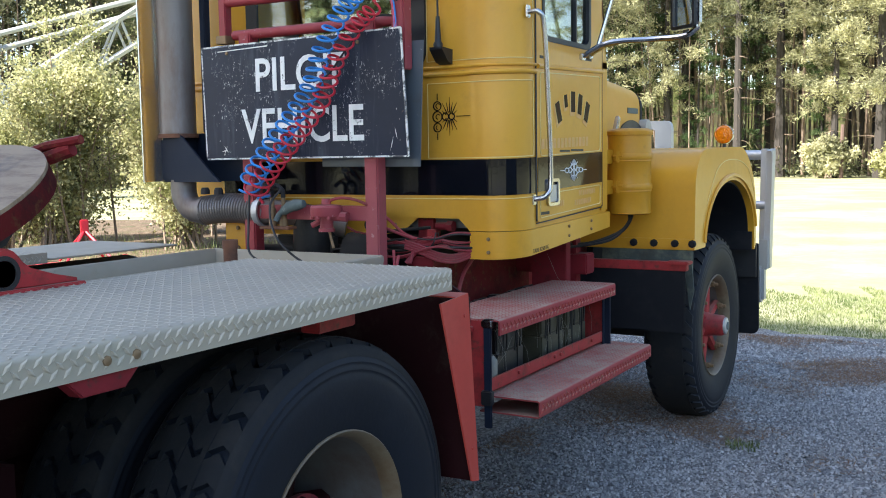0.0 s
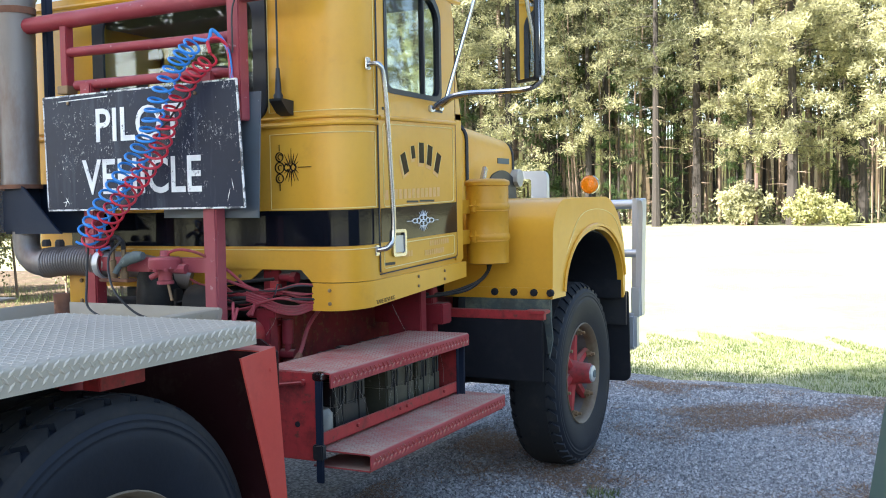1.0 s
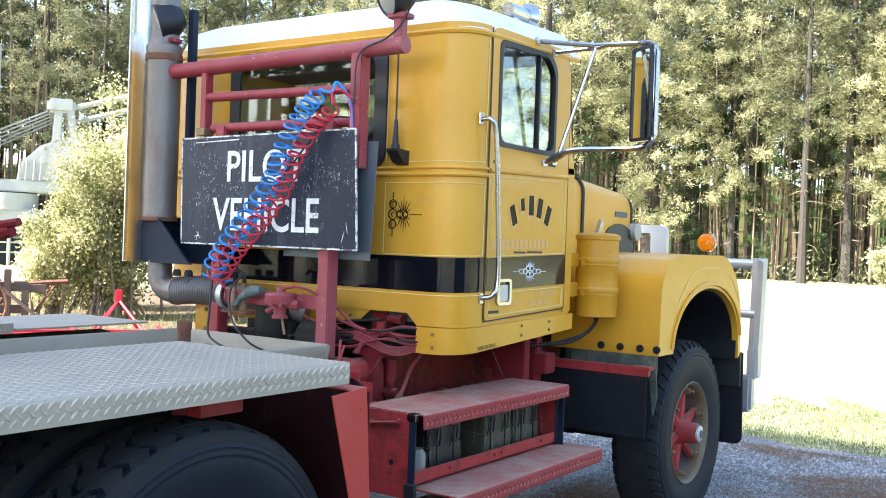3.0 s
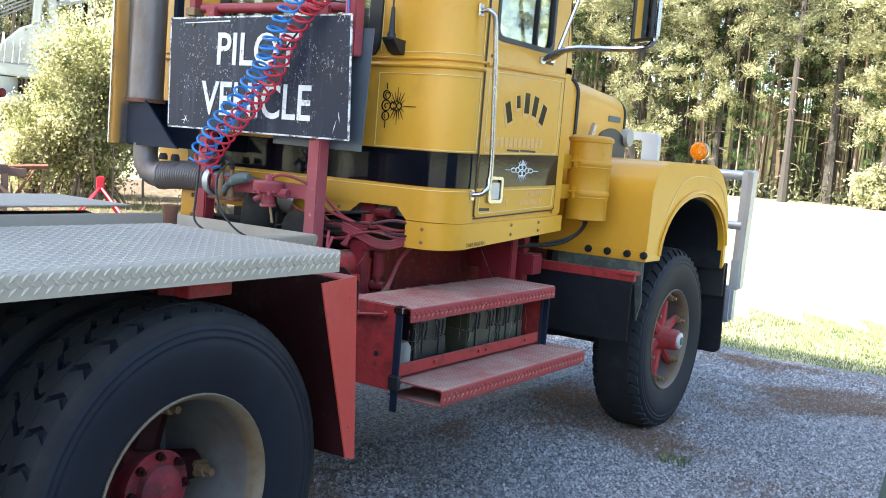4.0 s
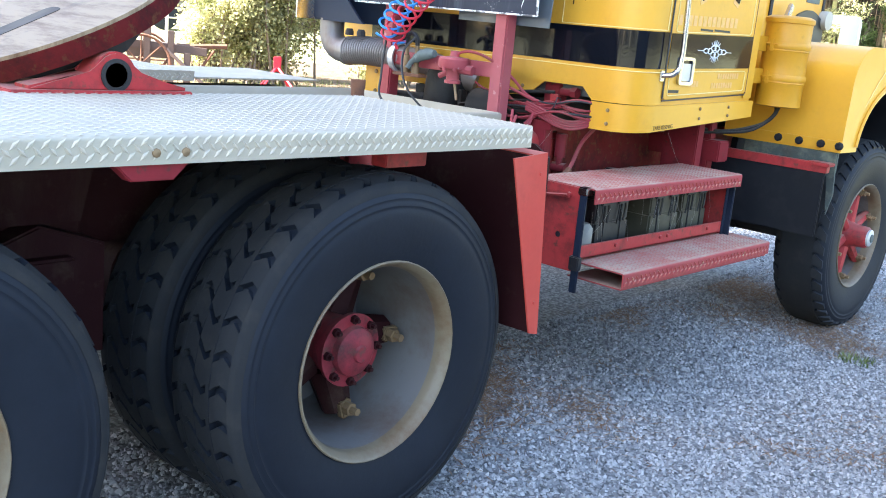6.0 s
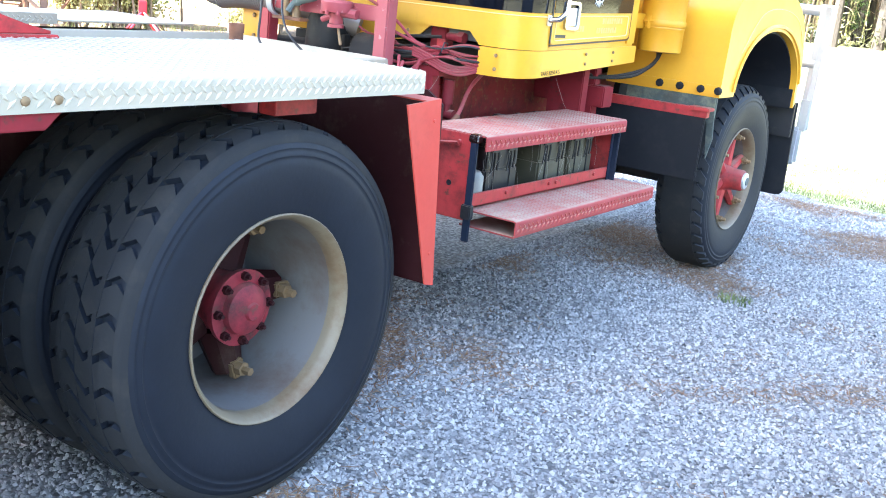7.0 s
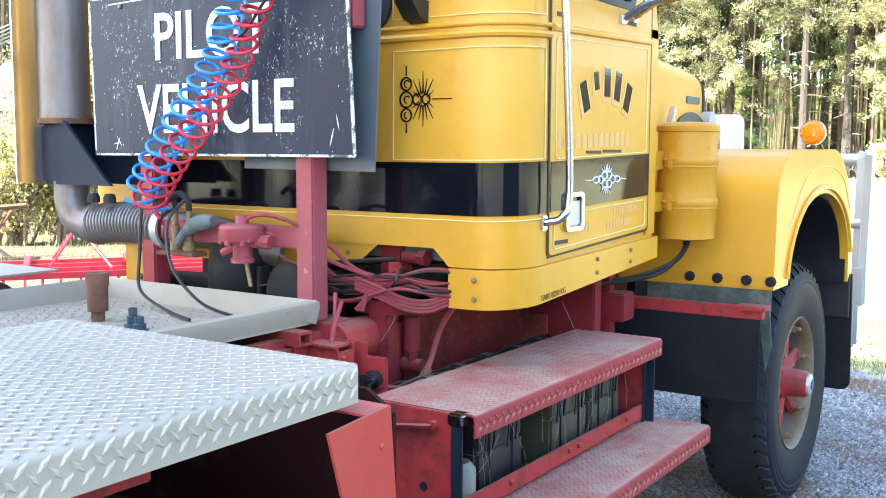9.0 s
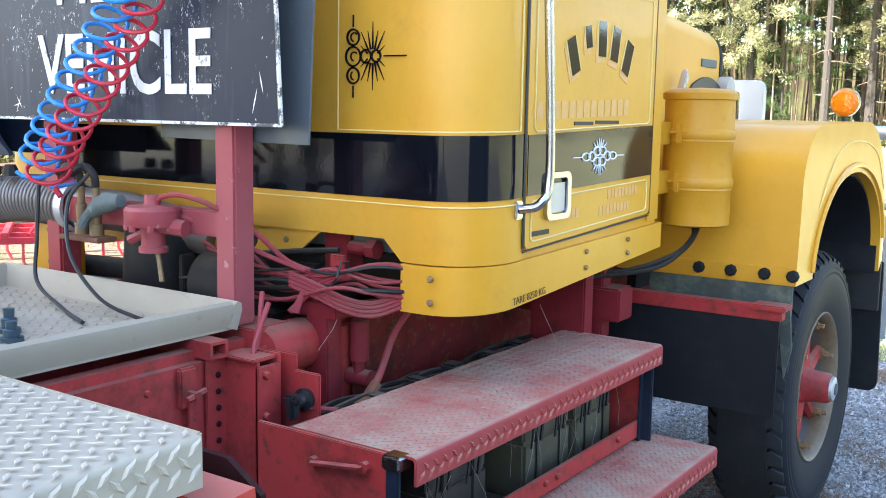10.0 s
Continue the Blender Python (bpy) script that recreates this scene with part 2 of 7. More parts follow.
GREYBOWL = paint("grimy_plastic_bowl", (0.20, 0.20, 0.18), 0.5, dirt=0.9, dust=0.5)
CREAMW = Mat("dirty_white_plastic", (0.38, 0.37, 0.33), 0.5).done()
FITTING = Mat("blue_grey_fitting", (0.05, 0.085, 0.11), 0.45, 0.3).done()
AMBER = Mat("amber_lens", (0.95, 0.27, 0.008), 0.15)
AMBER.b.inputs["Transmission Weight"].default_value = 0.35
AMBER = AMBER.bump(AMBER.voronoi(60.0).outputs["Distance"], 0.5, 0.006).done()
GLASS = bpy.data.materials.new("clear_glass")
GLASS.use_nodes = True
gb = GLASS.node_tree.nodes["Principled BSDF"]
gb.inputs["Base Color"].default_value = (0.70, 0.79, 0.75, 1)
gb.inputs["Roughness"].default_value, gb.inputs["Transmission Weight"].default_value, gb.inputs["IOR"].default_value = 0.02, 1.0, 1.45
MIRROR = Mat("mirror", (0.85, 0.87, 0.87), 0.02, 1.0).done()
INTERIOR = paint("grey_cab_trim", (0.13, 0.135, 0.14), 0.7, dirt=0.2, coat=0)
GREENP = paint("dark_green_machine_paint", (0.035, 0.065, 0.055), 0.45, dirt=0.3)

# sign face: dark paint with white scratches and chips
m = Mat("scratched_black_sign", (0.009, 0.0155, 0.036), 0.38, spec=0.26)
m.vary(m.noise(3.0), 0.4)
m.vary(m.noise(30.0, 5.0, 0.7), 0.25)
m.mix((0.20, 0.23, 0.28), m.noise(3.0, 4.0, 0.6, (5.0, 1, 0.5)), 0.52, 0.80, 0.32)
spots = m.times(m.ramp(m.noise(95.0, 8.0, 0.8, (1.5, 1, 0.7)), 0.585, 0.610), m.ramp(m.noise(6.5, 5.0, 0.65), 0.50, 0.58))
m.mix((0.66, 0.67, 0.68), spots, 0.0, 1.0, 0.95)
m.mix((0.62, 0.63, 0.64), m.noise(48.0, 8.0, 0.75, (1.0, 1, 0.45)), 0.672, 0.69, 0.9)
m.mix((0.30, 0.20, 0.14), m.noise(22.0, 6.0, 0.7), 0.70, 0.76, 0.6)
SIGNM = m.done()


def foliage_mat(name, dark, light, trans=0.35, clump=0.9):
    m = Mat(name, dark, 0.6, spec=0.25)
    # broad noise colours in sunlit clumps and shaded hollows
    m.mix(light, m.noise(clump, 3.0, 0.6), 0.38, 0.62)
    m.mix(tuple(c * 0.5 for c in dark), m.noise(0.35, 3.0), 0.48, 0.66, 0.6)
    m.vary(m.island(), 0.30)
    m.link(m.col, m.b.inputs["Base Color"])
    tr = m.node("ShaderNodeBsdfTranslucent")
    m.link(m.col, tr.inputs["Color"])
    mx = m.node("ShaderNodeMixShader")
    mx.inputs[0].default_value = trans
    m.link(m.b.outputs[0], mx.inputs[1])
    m.link(tr.outputs[0], mx.inputs[2])
    m.link(mx.outputs[0], m.nt.nodes["Material Output"].inputs["Surface"])
    return m.m


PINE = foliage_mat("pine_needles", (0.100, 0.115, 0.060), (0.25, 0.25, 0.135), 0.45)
PINE_GREEN = foliage_mat("young_pine_needles", (0.050, 0.095, 0.035), (0.13, 0.19, 0.075), 0.45)
# pale copy of the needles, sunlight on the wood's edge put into its colour
PINE_LIT = foliage_mat("sunlit_pine_needles", (0.30, 0.305, 0.17), (0.60, 0.58, 0.35), 0.45)
LEAF = foliage_mat("shrub_leaves", (0.27, 0.285, 0.11), (0.68, 0.65, 0.38), 0.5, 2.6)
GRASSB = foliage_mat("grass_blades", (0.115, 0.155, 0.05), (0.27, 0.30, 0.12), 0.35, 3.0)
m = Mat("pine_bark", (0.042, 0.036, 0.031), 0.95)
m.vary(m.noise(3.0, 8.0, 0.7, (6, 6, 0.8)), 0.45)
m.bump(m.noise(3.0, 8.0, 0.7, (6, 6, 0.8)), 0.8, 0.05)
BARK = m.done()
m = Mat("grey_deadwood", (0.21, 0.155, 0.115), 0.95)
m.vary(m.noise(5.0), 0.3)
DEADWOOD = m.done()

m = Mat("lawn", (0.30, 0.31, 0.16), 0.9, spec=0.1)
m.mix((0.45, 0.42, 0.28), m.noise(0.35, 5.0), 0.42, 0.65, 0.8)
m.vary(m.noise(9.0, 7.0, 0.7), 0.35)
m.bump(m.noise(35.0, 5.0), 0.7, 0.03)
LAWN = m.done()

m = Mat("blue_grey_gravel", (0.235, 0.230, 0.222), 0.9, spec=0.2)
v = m.voronoi(75.0)
v2 = m.voronoi(38.0)
sepv = m.node("ShaderNodeSeparateColor")
m.link(v.outputs["Color"], sepv.inputs[0])
m.vary(sepv.outputs[0], 0.58)
m.mix((0.09, 0.085, 0.085), v.outputs["Distance"], 0.50, 0.9, 0.7)
m.mix((0.14, 0.080, 0.048), m.times(m.ramp(m.noise(1.5, 6.0, 0.65), 0.55, 0.68), m.ramp(m.noise(38.0, 6.0, 0.75, (1, 0.5, 1)), 0.47, 0.56)), 0.0, 1.0, 0.75)
m.mix((0.26, 0.17, 0.10), m.times(m.ramp(m.noise(3.6, 6.0, 0.7), 0.54, 0.64), m.ramp(m.noise(80.0, 4.0, 0.7), 0.52, 0.58)), 0.0, 1.0, 0.8)
m.bump(v.outputs["Distance"], -1.0, 0.010)
m.bump(v2.outputs["Distance"], -0.6, 0.012)
GRAVEL = m.done()
m = Mat("gravel_stone", (0.325, 0.318, 0.306), 0.85, spec=0.25)
m.mix((0.54, 0.525, 0.50), m.island(), 0.55, 1.0, 0.9)
m.mix((0.12, 0.12, 0.124), m.island(), 0.42, 0.0, 0.9)
m.vary(m.noise(180.0, 3.0), 0.2)
STONE = m.done()
m = Mat("dry_pine_litter", (0.19, 0.10, 0.055), 0.95)
m.mix((0.36, 0.24, 0.13), m.island(), 0.4, 1.0, 0.8)
LITTER = m.done()
m = Mat("leafy_earth", (0.10, 0.065, 0.038), 0.95)
m.mix((0.25, 0.185, 0.115), m.noise(6.0, 8.0, 0.8), 0.48, 0.62).mix((0.07, 0.08, 0.025), m.noise(1.2, 5.0), 0.55, 0.7)
m.bump(m.noise(14.0, 7.0), 0.8, 0.05)
EARTH = m.done()


# ---- shapes ----
def finish(bm, angle=40):
    bmesh.ops.recalc_face_normals(bm, faces=bm.faces[:])
    me = bpy.data.meshes.new("mesh")
    bm.to_mesh(me)
    bm.free()
    me.polygons.foreach_set("use_smooth", [True] * len(me.polygons))
    me.set_sharp_from_angle(angle=radians(angle))
    return me


def part(name, bm, material, parent, label="", angle=40):
    """One mesh object under a thing or a part; bm may be a ready mesh."""
    me = finish(bm, angle) if isinstance(bm, bmesh.types.BMesh) else bm
    if material and not me.materials:
        me.materials.append(material)
    ob = new(name, me)
    ob.parent = parent
    if parent:
        ob.matrix_parent_inverse = parent.matrix_basis.inverted()
    if label:
        tagged(ob, label)
    return ob


def thing(name, label, category, group="", kind="", at=(0, 0, 0)):
    ob = new(name)
    ob.empty_display_size = 0.2
    ob.location = at
    bpy.context.view_layer.update()
    return tagged(ob, label, category, group, kind)


def add_box(bm, lo, hi, bevel=0.0, rot=None, segs=2):
    c = [(a + b) / 2 for a, b in zip(lo, hi)]
    s = [b - a for a, b in zip(lo, hi)]
    m = Matrix.Translation(c) @ (rot if rot else Matrix()) @ Matrix.Diagonal((*s, 1))
    r = bmesh.ops.create_cube(bm, size=1.0, matrix=m)
    if bevel:
        edges = {e for v in r["verts"] for e in v.link_edges}
        bmesh.ops.bevel(bm, geom=list(edges), offset=bevel, segments=segs, affect='EDGES', clamp_overlap=True)
    return bm


def box(lo, hi, bevel=0.004, rot=None, segs=2):
    return add_box(bmesh.new(), lo, hi, bevel, rot, segs)


def add_tube(bm, pts, r, sides=10, closed=False):
    """A round tube along points; r may be a list."""
    pts = [Vector(p) for p in pts]
    n = len(pts)
    rs = r if isinstance(r, (list, tuple)) else [r] * n
    rings = []
    up = None
    for i, p in enumerate(pts):
        if closed:
            d = pts[(i + 1) % n] - pts[i - 1]
        else:
            d = pts[min(i + 1, n - 1)] - pts[max(i - 1, 0)]
        d = d.normalized() if d.length > 1e-9 else Vector((0, 0, 1))
        if up is None:
            up = d.orthogonal().normalized()
        up = (up - d * up.dot(d))
        up = up.normalized() if up.length > 1e-6 else d.orthogonal().normalized()
        side = d.cross(up)
        rings.append([bm.verts.new(p + (up * math.cos(a) + side * math.sin(a)) * rs[i])
                      for a in (2 * math.pi * k / sides for k in range(sides))])
    for i in range(n if closed else n - 1):
        a, b = rings[i], rings[(i + 1) % n]
        for k in range(sides):
            bm.faces.new((a[k], a[(k + 1) % sides], b[(k + 1) % sides], b[k]))
    if not closed:
        bm.faces.new(rings[0])
        bm.faces.new(rings[-1])
    return bm


def tube(pts, r, sides=10, closed=False):
    return add_tube(bmesh.new(), pts, r, sides, closed)


def smooth_path(pts, n=8):
    """Catmull-Rom through the points."""
    pts = [Vector(p) for p in pts]
    ext = [pts[0] * 2 - pts[1], *pts, pts[-1] * 2 - pts[-2]]
    out = []
    for i in range(1, len(ext) - 2):
        a, b, c, d = ext[i - 1:i + 3]
        for k in range(n):
            t = k / n
            out.append(0.5 * ((2 * b) + (c - a) * t + (2 * a - 5 * b + 4 * c - d) * t * t + (3 * b - a - 3 * c + d) * t ** 3))
    out.append(pts[-1])
    return out


def add_lathe(bm, profile, m=None, steps=32, closed=False, caps=True):
    """Turn a profile of (along, radius) round the x axis; m places it."""
    m = m or Matrix()
    rings = []
    for a, r in profile:
        rings.append([bm.verts.new(m @ Vector((a, r * math.cos(t), r * math.sin(t)))) for t in (2 * math.pi * k / steps for k in range(steps))])
    pairs = list(zip(rings, rings[1:])) + ([(rings[-1], rings[0])] if closed else [])
    for a, b in pairs:
        for k in range(steps):
            bm.faces.new((a[k], b[k], b[(k + 1) % steps], a[(k + 1) % steps]))
    if not closed and caps:
        if profile[0][1] > 1e-6:
            bm.faces.new(rings[0])
        if profile[-1][1] > 1e-6:
            bm.faces.new(rings[-1])
    return bm


def lathe(profile, m=None, steps=32, closed=False, caps=True):
    return add_lathe(bmesh.new(), profile, m, steps, closed, caps)


UPRIGHT = Matrix.Rotation(radians(-90), 4, 'Y')   # turns the x axis up
TO_Y = Matrix.Rotation(radians(90), 4, 'Z')       # turns the x axis to y


def add_prism(bm, poly, axis, lo, hi, bevel=0.0):
    """A flat outline pushed along an axis. poly holds the two other coordinates in x, y, z order."""
    def at(p, v):
        return {"x": (v, p[0], p[1]), "y": (p[0], v, p[1]), "z": (p[0], p[1], v)}[axis]
    a = [bm.verts.new(at(p, lo)) for p in poly]
    b = [bm.verts.new(at(p, hi)) for p in poly]
    n = len(poly)
    fs = [bm.faces.new(a), bm.faces.new(b)] + [bm.faces.new((a[i], a[(i + 1) % n], b[(i + 1) % n], b[i])) for i in range(n)]
    if bevel:
        edges = {e for f in fs[:2] for e in f.edges}
        bmesh.ops.bevel(bm, geom=list(edges), offset=bevel, segments=2, affect='EDGES', clamp_overlap=True)
    return bm


def prism(poly, axis, lo, hi, bevel=0.0):
    return add_prism(bmesh.new(), poly, axis, lo, hi, bevel)


def add_wall(bm, path, z0, z1, thick):
    """A standing sheet along a plan path; z0, z1 may be functions of the point. thick goes to the left of the path."""
    pts = [Vector((*p, 0)) for p in path]
    f0 = z0 if callable(z0) else (lambda p: z0)
    f1 = z1 if callable(z1) else (lambda p: z1)
    rows = []
    for i, p in enumerate(pts):
        d = (pts[min(i + 1, len(pts) - 1)] - pts[max(i - 1, 0)]).normalized()
        q = p + Vector((-d.y, d.x, 0)) * thick
        rows.append([bm.verts.new((v.x, v.y, f(p))) for v, f in ((p, f0), (p, f1), (q, f1), (q, f0))])
    for a, b in zip(rows, rows[1:]):
        for k in range(4):
            bm.faces.new((a[k], a[(k + 1) % 4], b[(k + 1) % 4], b[k]))
    bm.faces.new(rows[0])
    bm.faces.new(rows[-1])
    return bm


def wall(path, z0, z1, thick):
    return add_wall(bmesh.new(), path, z0, z1, thick)


def round_poly(corners, r=0.05, segs=6):
    """A polygon with its corners rounded; r may be a list."""
    out = []
    n = len(corners)
    for i in range(n):
        p, a, b = (Vector(c) for c in (corners[i], corners[i - 1], corners[(i + 1) % n]))
        rr = r[i] if isinstance(r, (list, tuple)) else r
        da, db = (a - p), (b - p)
        rr = min(rr, da.length * 0.49, db.length * 0.49)
        s, e = p + da.normalized() * rr, p + db.normalized() * rr
        for k in range(segs + 1):
            t = k / segs
            out.append(tuple(s * (1 - t) ** 2 + p * 2 * t * (1 - t) + e * t * t))
    return out


def ray_out(poly, c, a):
    """Where the ray from c at angle a leaves the polygon."""
    d = (math.cos(a), math.sin(a))
    best = None
    for (x0, y0), (x1, y1) in zip(poly, poly[1:] + poly[:1]):
        ex, ey = x1 - x0, y1 - y0
        det = ex * d[1] - ey * d[0]
        if abs(det) < 1e-12:
            continue
        px, py = x0 - c[0], y0 - c[1]
        t = (ex * py - ey * px) / det
        s = (d[0] * py - d[1] * px) / det
        if t > 0 and -1e-6 <= s <= 1 + 1e-6 and (best is None or t > best):
            best = t
    return (c[0] + d[0] * best, c[1] + d[1] * best)


def ring_panel(outer, inner, axis, lo, hi):
    """A sheet with a hole through it."""
    c = (sum(p[0] for p in inner) / len(inner), sum(p[1] for p in inner) / len(inner))
    angles = sorted({round(math.atan2(p[1] - c[1], p[0] - c[0]), 5) for p in (*outer, *inner)})
    bm = bmesh.new()

    def at(p, v):
        return bm.verts.new({"x": (v, p[0], p[1]), "y": (p[0], v, p[1]), "z": (p[0], p[1], v)}[axis])
    rows = []
    for a in angles:
        o, i = ray_out(outer, c, a), ray_out(inner, c, a)
        rows.append((at(o, lo), at(o, hi), at(i, hi), at(i, lo)))
    for a, b in zip(rows, rows[1:] + rows[:1]):
        for k in range(4):
            bm.faces.new((a[k], a[(k + 1) % 4], b[(k + 1) % 4], b[k]))
    return bm


def text_mesh(body, height, width, m, thick=0.001, bold=0.0):
    """Flat lettering of that height and width in x and z, facing -y, its lower left corner at m's origin."""
    cu = bpy.data.curves.new("lettering", 'FONT')
    cu.body = body
    cu.extrude = thick
    cu.resolution_u = 4
    cu.offset = bold
    ob = bpy.data.objects.new("lettering", cu)
    scene.collection.objects.link(ob)
    bpy.context.view_layer.update()
    me = bpy.data.meshes.new_from_object(ob.evaluated_get(bpy.context.evaluated_depsgraph_get()))
    bpy.data.objects.remove(ob)
    co = np.empty(len(me.vertices) * 3)
    me.vertices.foreach_get("co", co)
    co = co.reshape(-1, 3)
    lo, hi = co.min(0), co.max(0)
    for v in me.vertices:
        x, y, z = v.co
        v.co = m @ Vector(((x - lo[0]) / (hi[0] - lo[0]) * width, -z, (y - lo[1]) / (hi[1] - lo[1]) * height))
    return me


def mesh_from(verts, faces, mat):
    me = bpy.data.meshes.new("mesh")
    me.from_pydata(verts, [], faces)
    me.materials.append(mat)
    return me


def quads_mesh(centres, us, vs, mat, tri=False):
    """Many small flat leaves: centre, half-length and half-width vectors."""
    c, u, v = np.asarray(centres), np.asarray(us), np.asarray(vs)
    if tri:
        co = np.stack([c - v, c + v, c + u], 1)
        k = 3
    else:
        co = np.stack([c - u, c + v, c + u, c - v], 1)
        k = 4
    n = len(c)
    me = bpy.data.meshes.new("mesh")
    me.vertices.add(n * k)
    me.vertices.foreach_set("co", co.reshape(-1))
    me.loops.add(n * k)
    me.loops.foreach_set("vertex_index", np.arange(n * k, dtype=np.int32))
    me.polygons.add(n)
    me.polygons.foreach_set("loop_start", np.arange(0, n * k, k, dtype=np.int32))
    me.update(calc_edges=True)
    me.materials.append(mat)
    return me


GALV = Mat("polished_sheet", (0.86, 0.86, 0.83), 0.2, 0.85)
GALV = GALV.vary(GALV.noise(3.0), 0.1).done()
# shade between the far trunks, put into the colour of a sheet
m = Mat("painted_wood_shade", (0.045, 0.040, 0.026), 1.0, spec=0.0)
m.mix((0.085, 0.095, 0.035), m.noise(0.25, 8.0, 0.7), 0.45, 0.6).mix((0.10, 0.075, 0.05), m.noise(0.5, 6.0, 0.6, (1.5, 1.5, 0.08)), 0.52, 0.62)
WOODSHADE = m.done()


# ---- the truck ----
truck = thing("tractor_truck", "yellow and black bonneted tractor truck with red chassis parked on gravel", "truck")


JOINED = ("tread_pattern", "faded_lettering", "sign_writing", "small_lettering", "cobweb", "scratch", "painted_ornament", "white_ornament")


def T(name, bm, mat, label="", parent=None, angle=40):
    ob = part(name, bm, mat, parent or truck, label, angle)
    return tagged(ob, kind="stuff") if name in JOINED else ob


def bolt_mesh(r=0.012, h=0.010, axis="x"):
    rot = {"x": Matrix(), "y": Matrix.Rotation(radians(-90), 4, 'Z'), "z": UPRIGHT, "-y": Matrix.Rotation(radians(-90), 4, 'Z')}[axis]
    return finish(lathe([(0, r), (h * 0.6, r), (h, r * 0.7), (h, 0)], rot, 8))


def bolts(places, r, h, axis, mat, parent, name="bolt"):
    me = bolt_mesh(r, h, axis)
    for p in places:
        ob = part(name, me, mat, parent)
        ob.location = p


# cab: plan outline, rear corners rounded
REAR, SIDE, CR = -2.08, 0.92, 0.15


def corner(sx, off=0.0, n=8):
    """Points round a rear corner of the cab, from the rear wall to the side."""
    r = CR + off
    return [(sx * (SIDE - CR + r * math.sin(a)), REAR + CR - r * math.cos(a)) for a in (radians(90) * k / n for k in range(n + 1))]


def rear_path(x0, y1, off=0.0):
    """From x0 on the rear wall round the right corner to y1 on the side."""
    return [(x0, REAR - off), *corner(1, off), (SIDE + off, y1)]


def slope(z):
    """Cab lines rise a little towards the front."""
    return lambda p: z + 0.030 * (p.y - REAR)


DOOR_R, DOOR_F, COWL = -1.895, -1.165, -1.085
left_path = [(-SIDE, COWL), *[p for p in reversed(corner(-1))]]
WL, WR, WB, WT = -0.40, 0.47, 1.90, 2.385
T("cab_side_panel", wall(left_path + [(WL, REAR)], slope(1.25), slope(2.47), 0.03), YELLOW)
T("cab_rear_panel", wall([(WL, REAR), (WR, REAR)], 1.24, WB, 0.03), YELLOW, "yellow rear wall of the cab")
T("cab_header", wall([(WL, REAR), (WR, REAR)], WT, 2.47, 0.03), YELLOW)
T("cab_corner_panel", wall([(WR, REAR), (0.657, REAR), (0.708, REAR), *corner(1), (SIDE, DOOR_R)], lambda q: (1.24 if q.x < 0.68 and q.y < -2.05 else 1.190 + 0.022 * (q.y - REAR)), slope(2.47), 0.03), YELLOW, "yellow rounded rear corner of the cab")
T("cowl_panel", wall([(SIDE, DOOR_F + 0.004), (SIDE, COWL), (0.66, COWL)], slope(1.20), slope(1.90), 0.03), YELLOW)
# skirt below the seam
sk = T("cab_skirt", wall(rear_path(0.710, -1.06, 0.004), lambda q: 1.075 + 0.066 * (q.y - REAR), lambda q: 1.187 + 0.030 * (q.y - REAR), 0.02), YELLOW, "yellow skirt panel bolted under the cab")
bolts([(0.797, REAR - 0.006, 1.159), (0.797, REAR - 0.006, 1.105)], 0.008, 0.008, "-y", BOLT, sk)
bolts([(0.926, y, 1.165 + 0.03 * (y + 2.08)) for y in (-1.565, -1.305)] + [(0.926, y, 1.115 + 0.045 * (y + 2.08)) for y in (-1.565, -1.305)], 0.007, 0.006, "x", BOLT, sk)
T("tare_lettering", text_mesh("TARE 8250 KG", 0.017, 0.155, Matrix.Translation((0.9275, -1.938, 1.092)) @ Matrix.Rotation(radians(90), 4, 'Z') @ Matrix.Rotation(radians(-3), 4, 'Y'), 0.0006, -0.012), WASHEDINK, "small weight lettering, its ink lightened for glare", sk)
# black band
T("black_band", wall([(-0.62, REAR - 0.003), *rear_path(0.0, DOOR_R, 0.003)], slope(1.336), slope(1.483), 0.004), BLACKP, "glossy black painted band")
# moulding and pinstripes
mould = [(-0.9, REAR - 0.004), *rear_path(0.0, DOOR_R, 0.004)]
T("moulding", tube([(x, y, 1.833 + 0.03 * (y - REAR)) for x, y in mould], 0.011, 8), YELLOW)
T("moulding", tube([(x, y, 1.860 + 0.03 * (y - REAR)) for x, y in mould], 0.007, 8), YELLOW)
inset = [(x, y) for x, y in rear_path(0.518, DOOR_R - 0.02, 0.0025)]


def stripe_loop(z0, z1):
    lo = [(x, y, z0 + 0.03 * (y - REAR)) for x, y in inset]
    hi = [(x, y, z1 + 0.03 * (y - REAR)) for x, y in reversed(inset)]
    return tube(lo + hi, 0.0022, 5, closed=True)


T("pinstripe", stripe_loop(1.490, 1.796), STRIPE, "thin pale painted line")
T("pinstripe", stripe_loop(1.886, 2.43), STRIPE)
T("pinstripe", tube([(x, y, 1.322 + 0.03 * (y - REAR)) for x, y in [(-0.62, REAR - .002), *rear_path(0.0, DOOR_R, 0.002)]], 0.002, 5), STRIPE)


def circle_pts(c, r, n=20, plane="xz"):
    return [(c[0] + r * math.cos(a), c[1], c[2] + r * math.sin(a)) if plane == "xz" else (c[0], c[1] + r * math.cos(a), c[2] + r * math.sin(a))
            for a in (2 * math.pi * k / n for k in range(n))]


# painted ornament on the rear panel
bm = bmesh.new()
ey, ex, ez = REAR - 0.003, 0.564, 1.660
for dx, dz, r in ((0, 0.044, 0.018), (0, 0, 0.022), (0, -0.044, 0.018), (0.038, 0.0, 0.015), (0.068, 0, 0.013)):
    add_tube(bm, circle_pts((ex + dx, ey, ez + dz), r, 18), 0.0028, 4, closed=True)
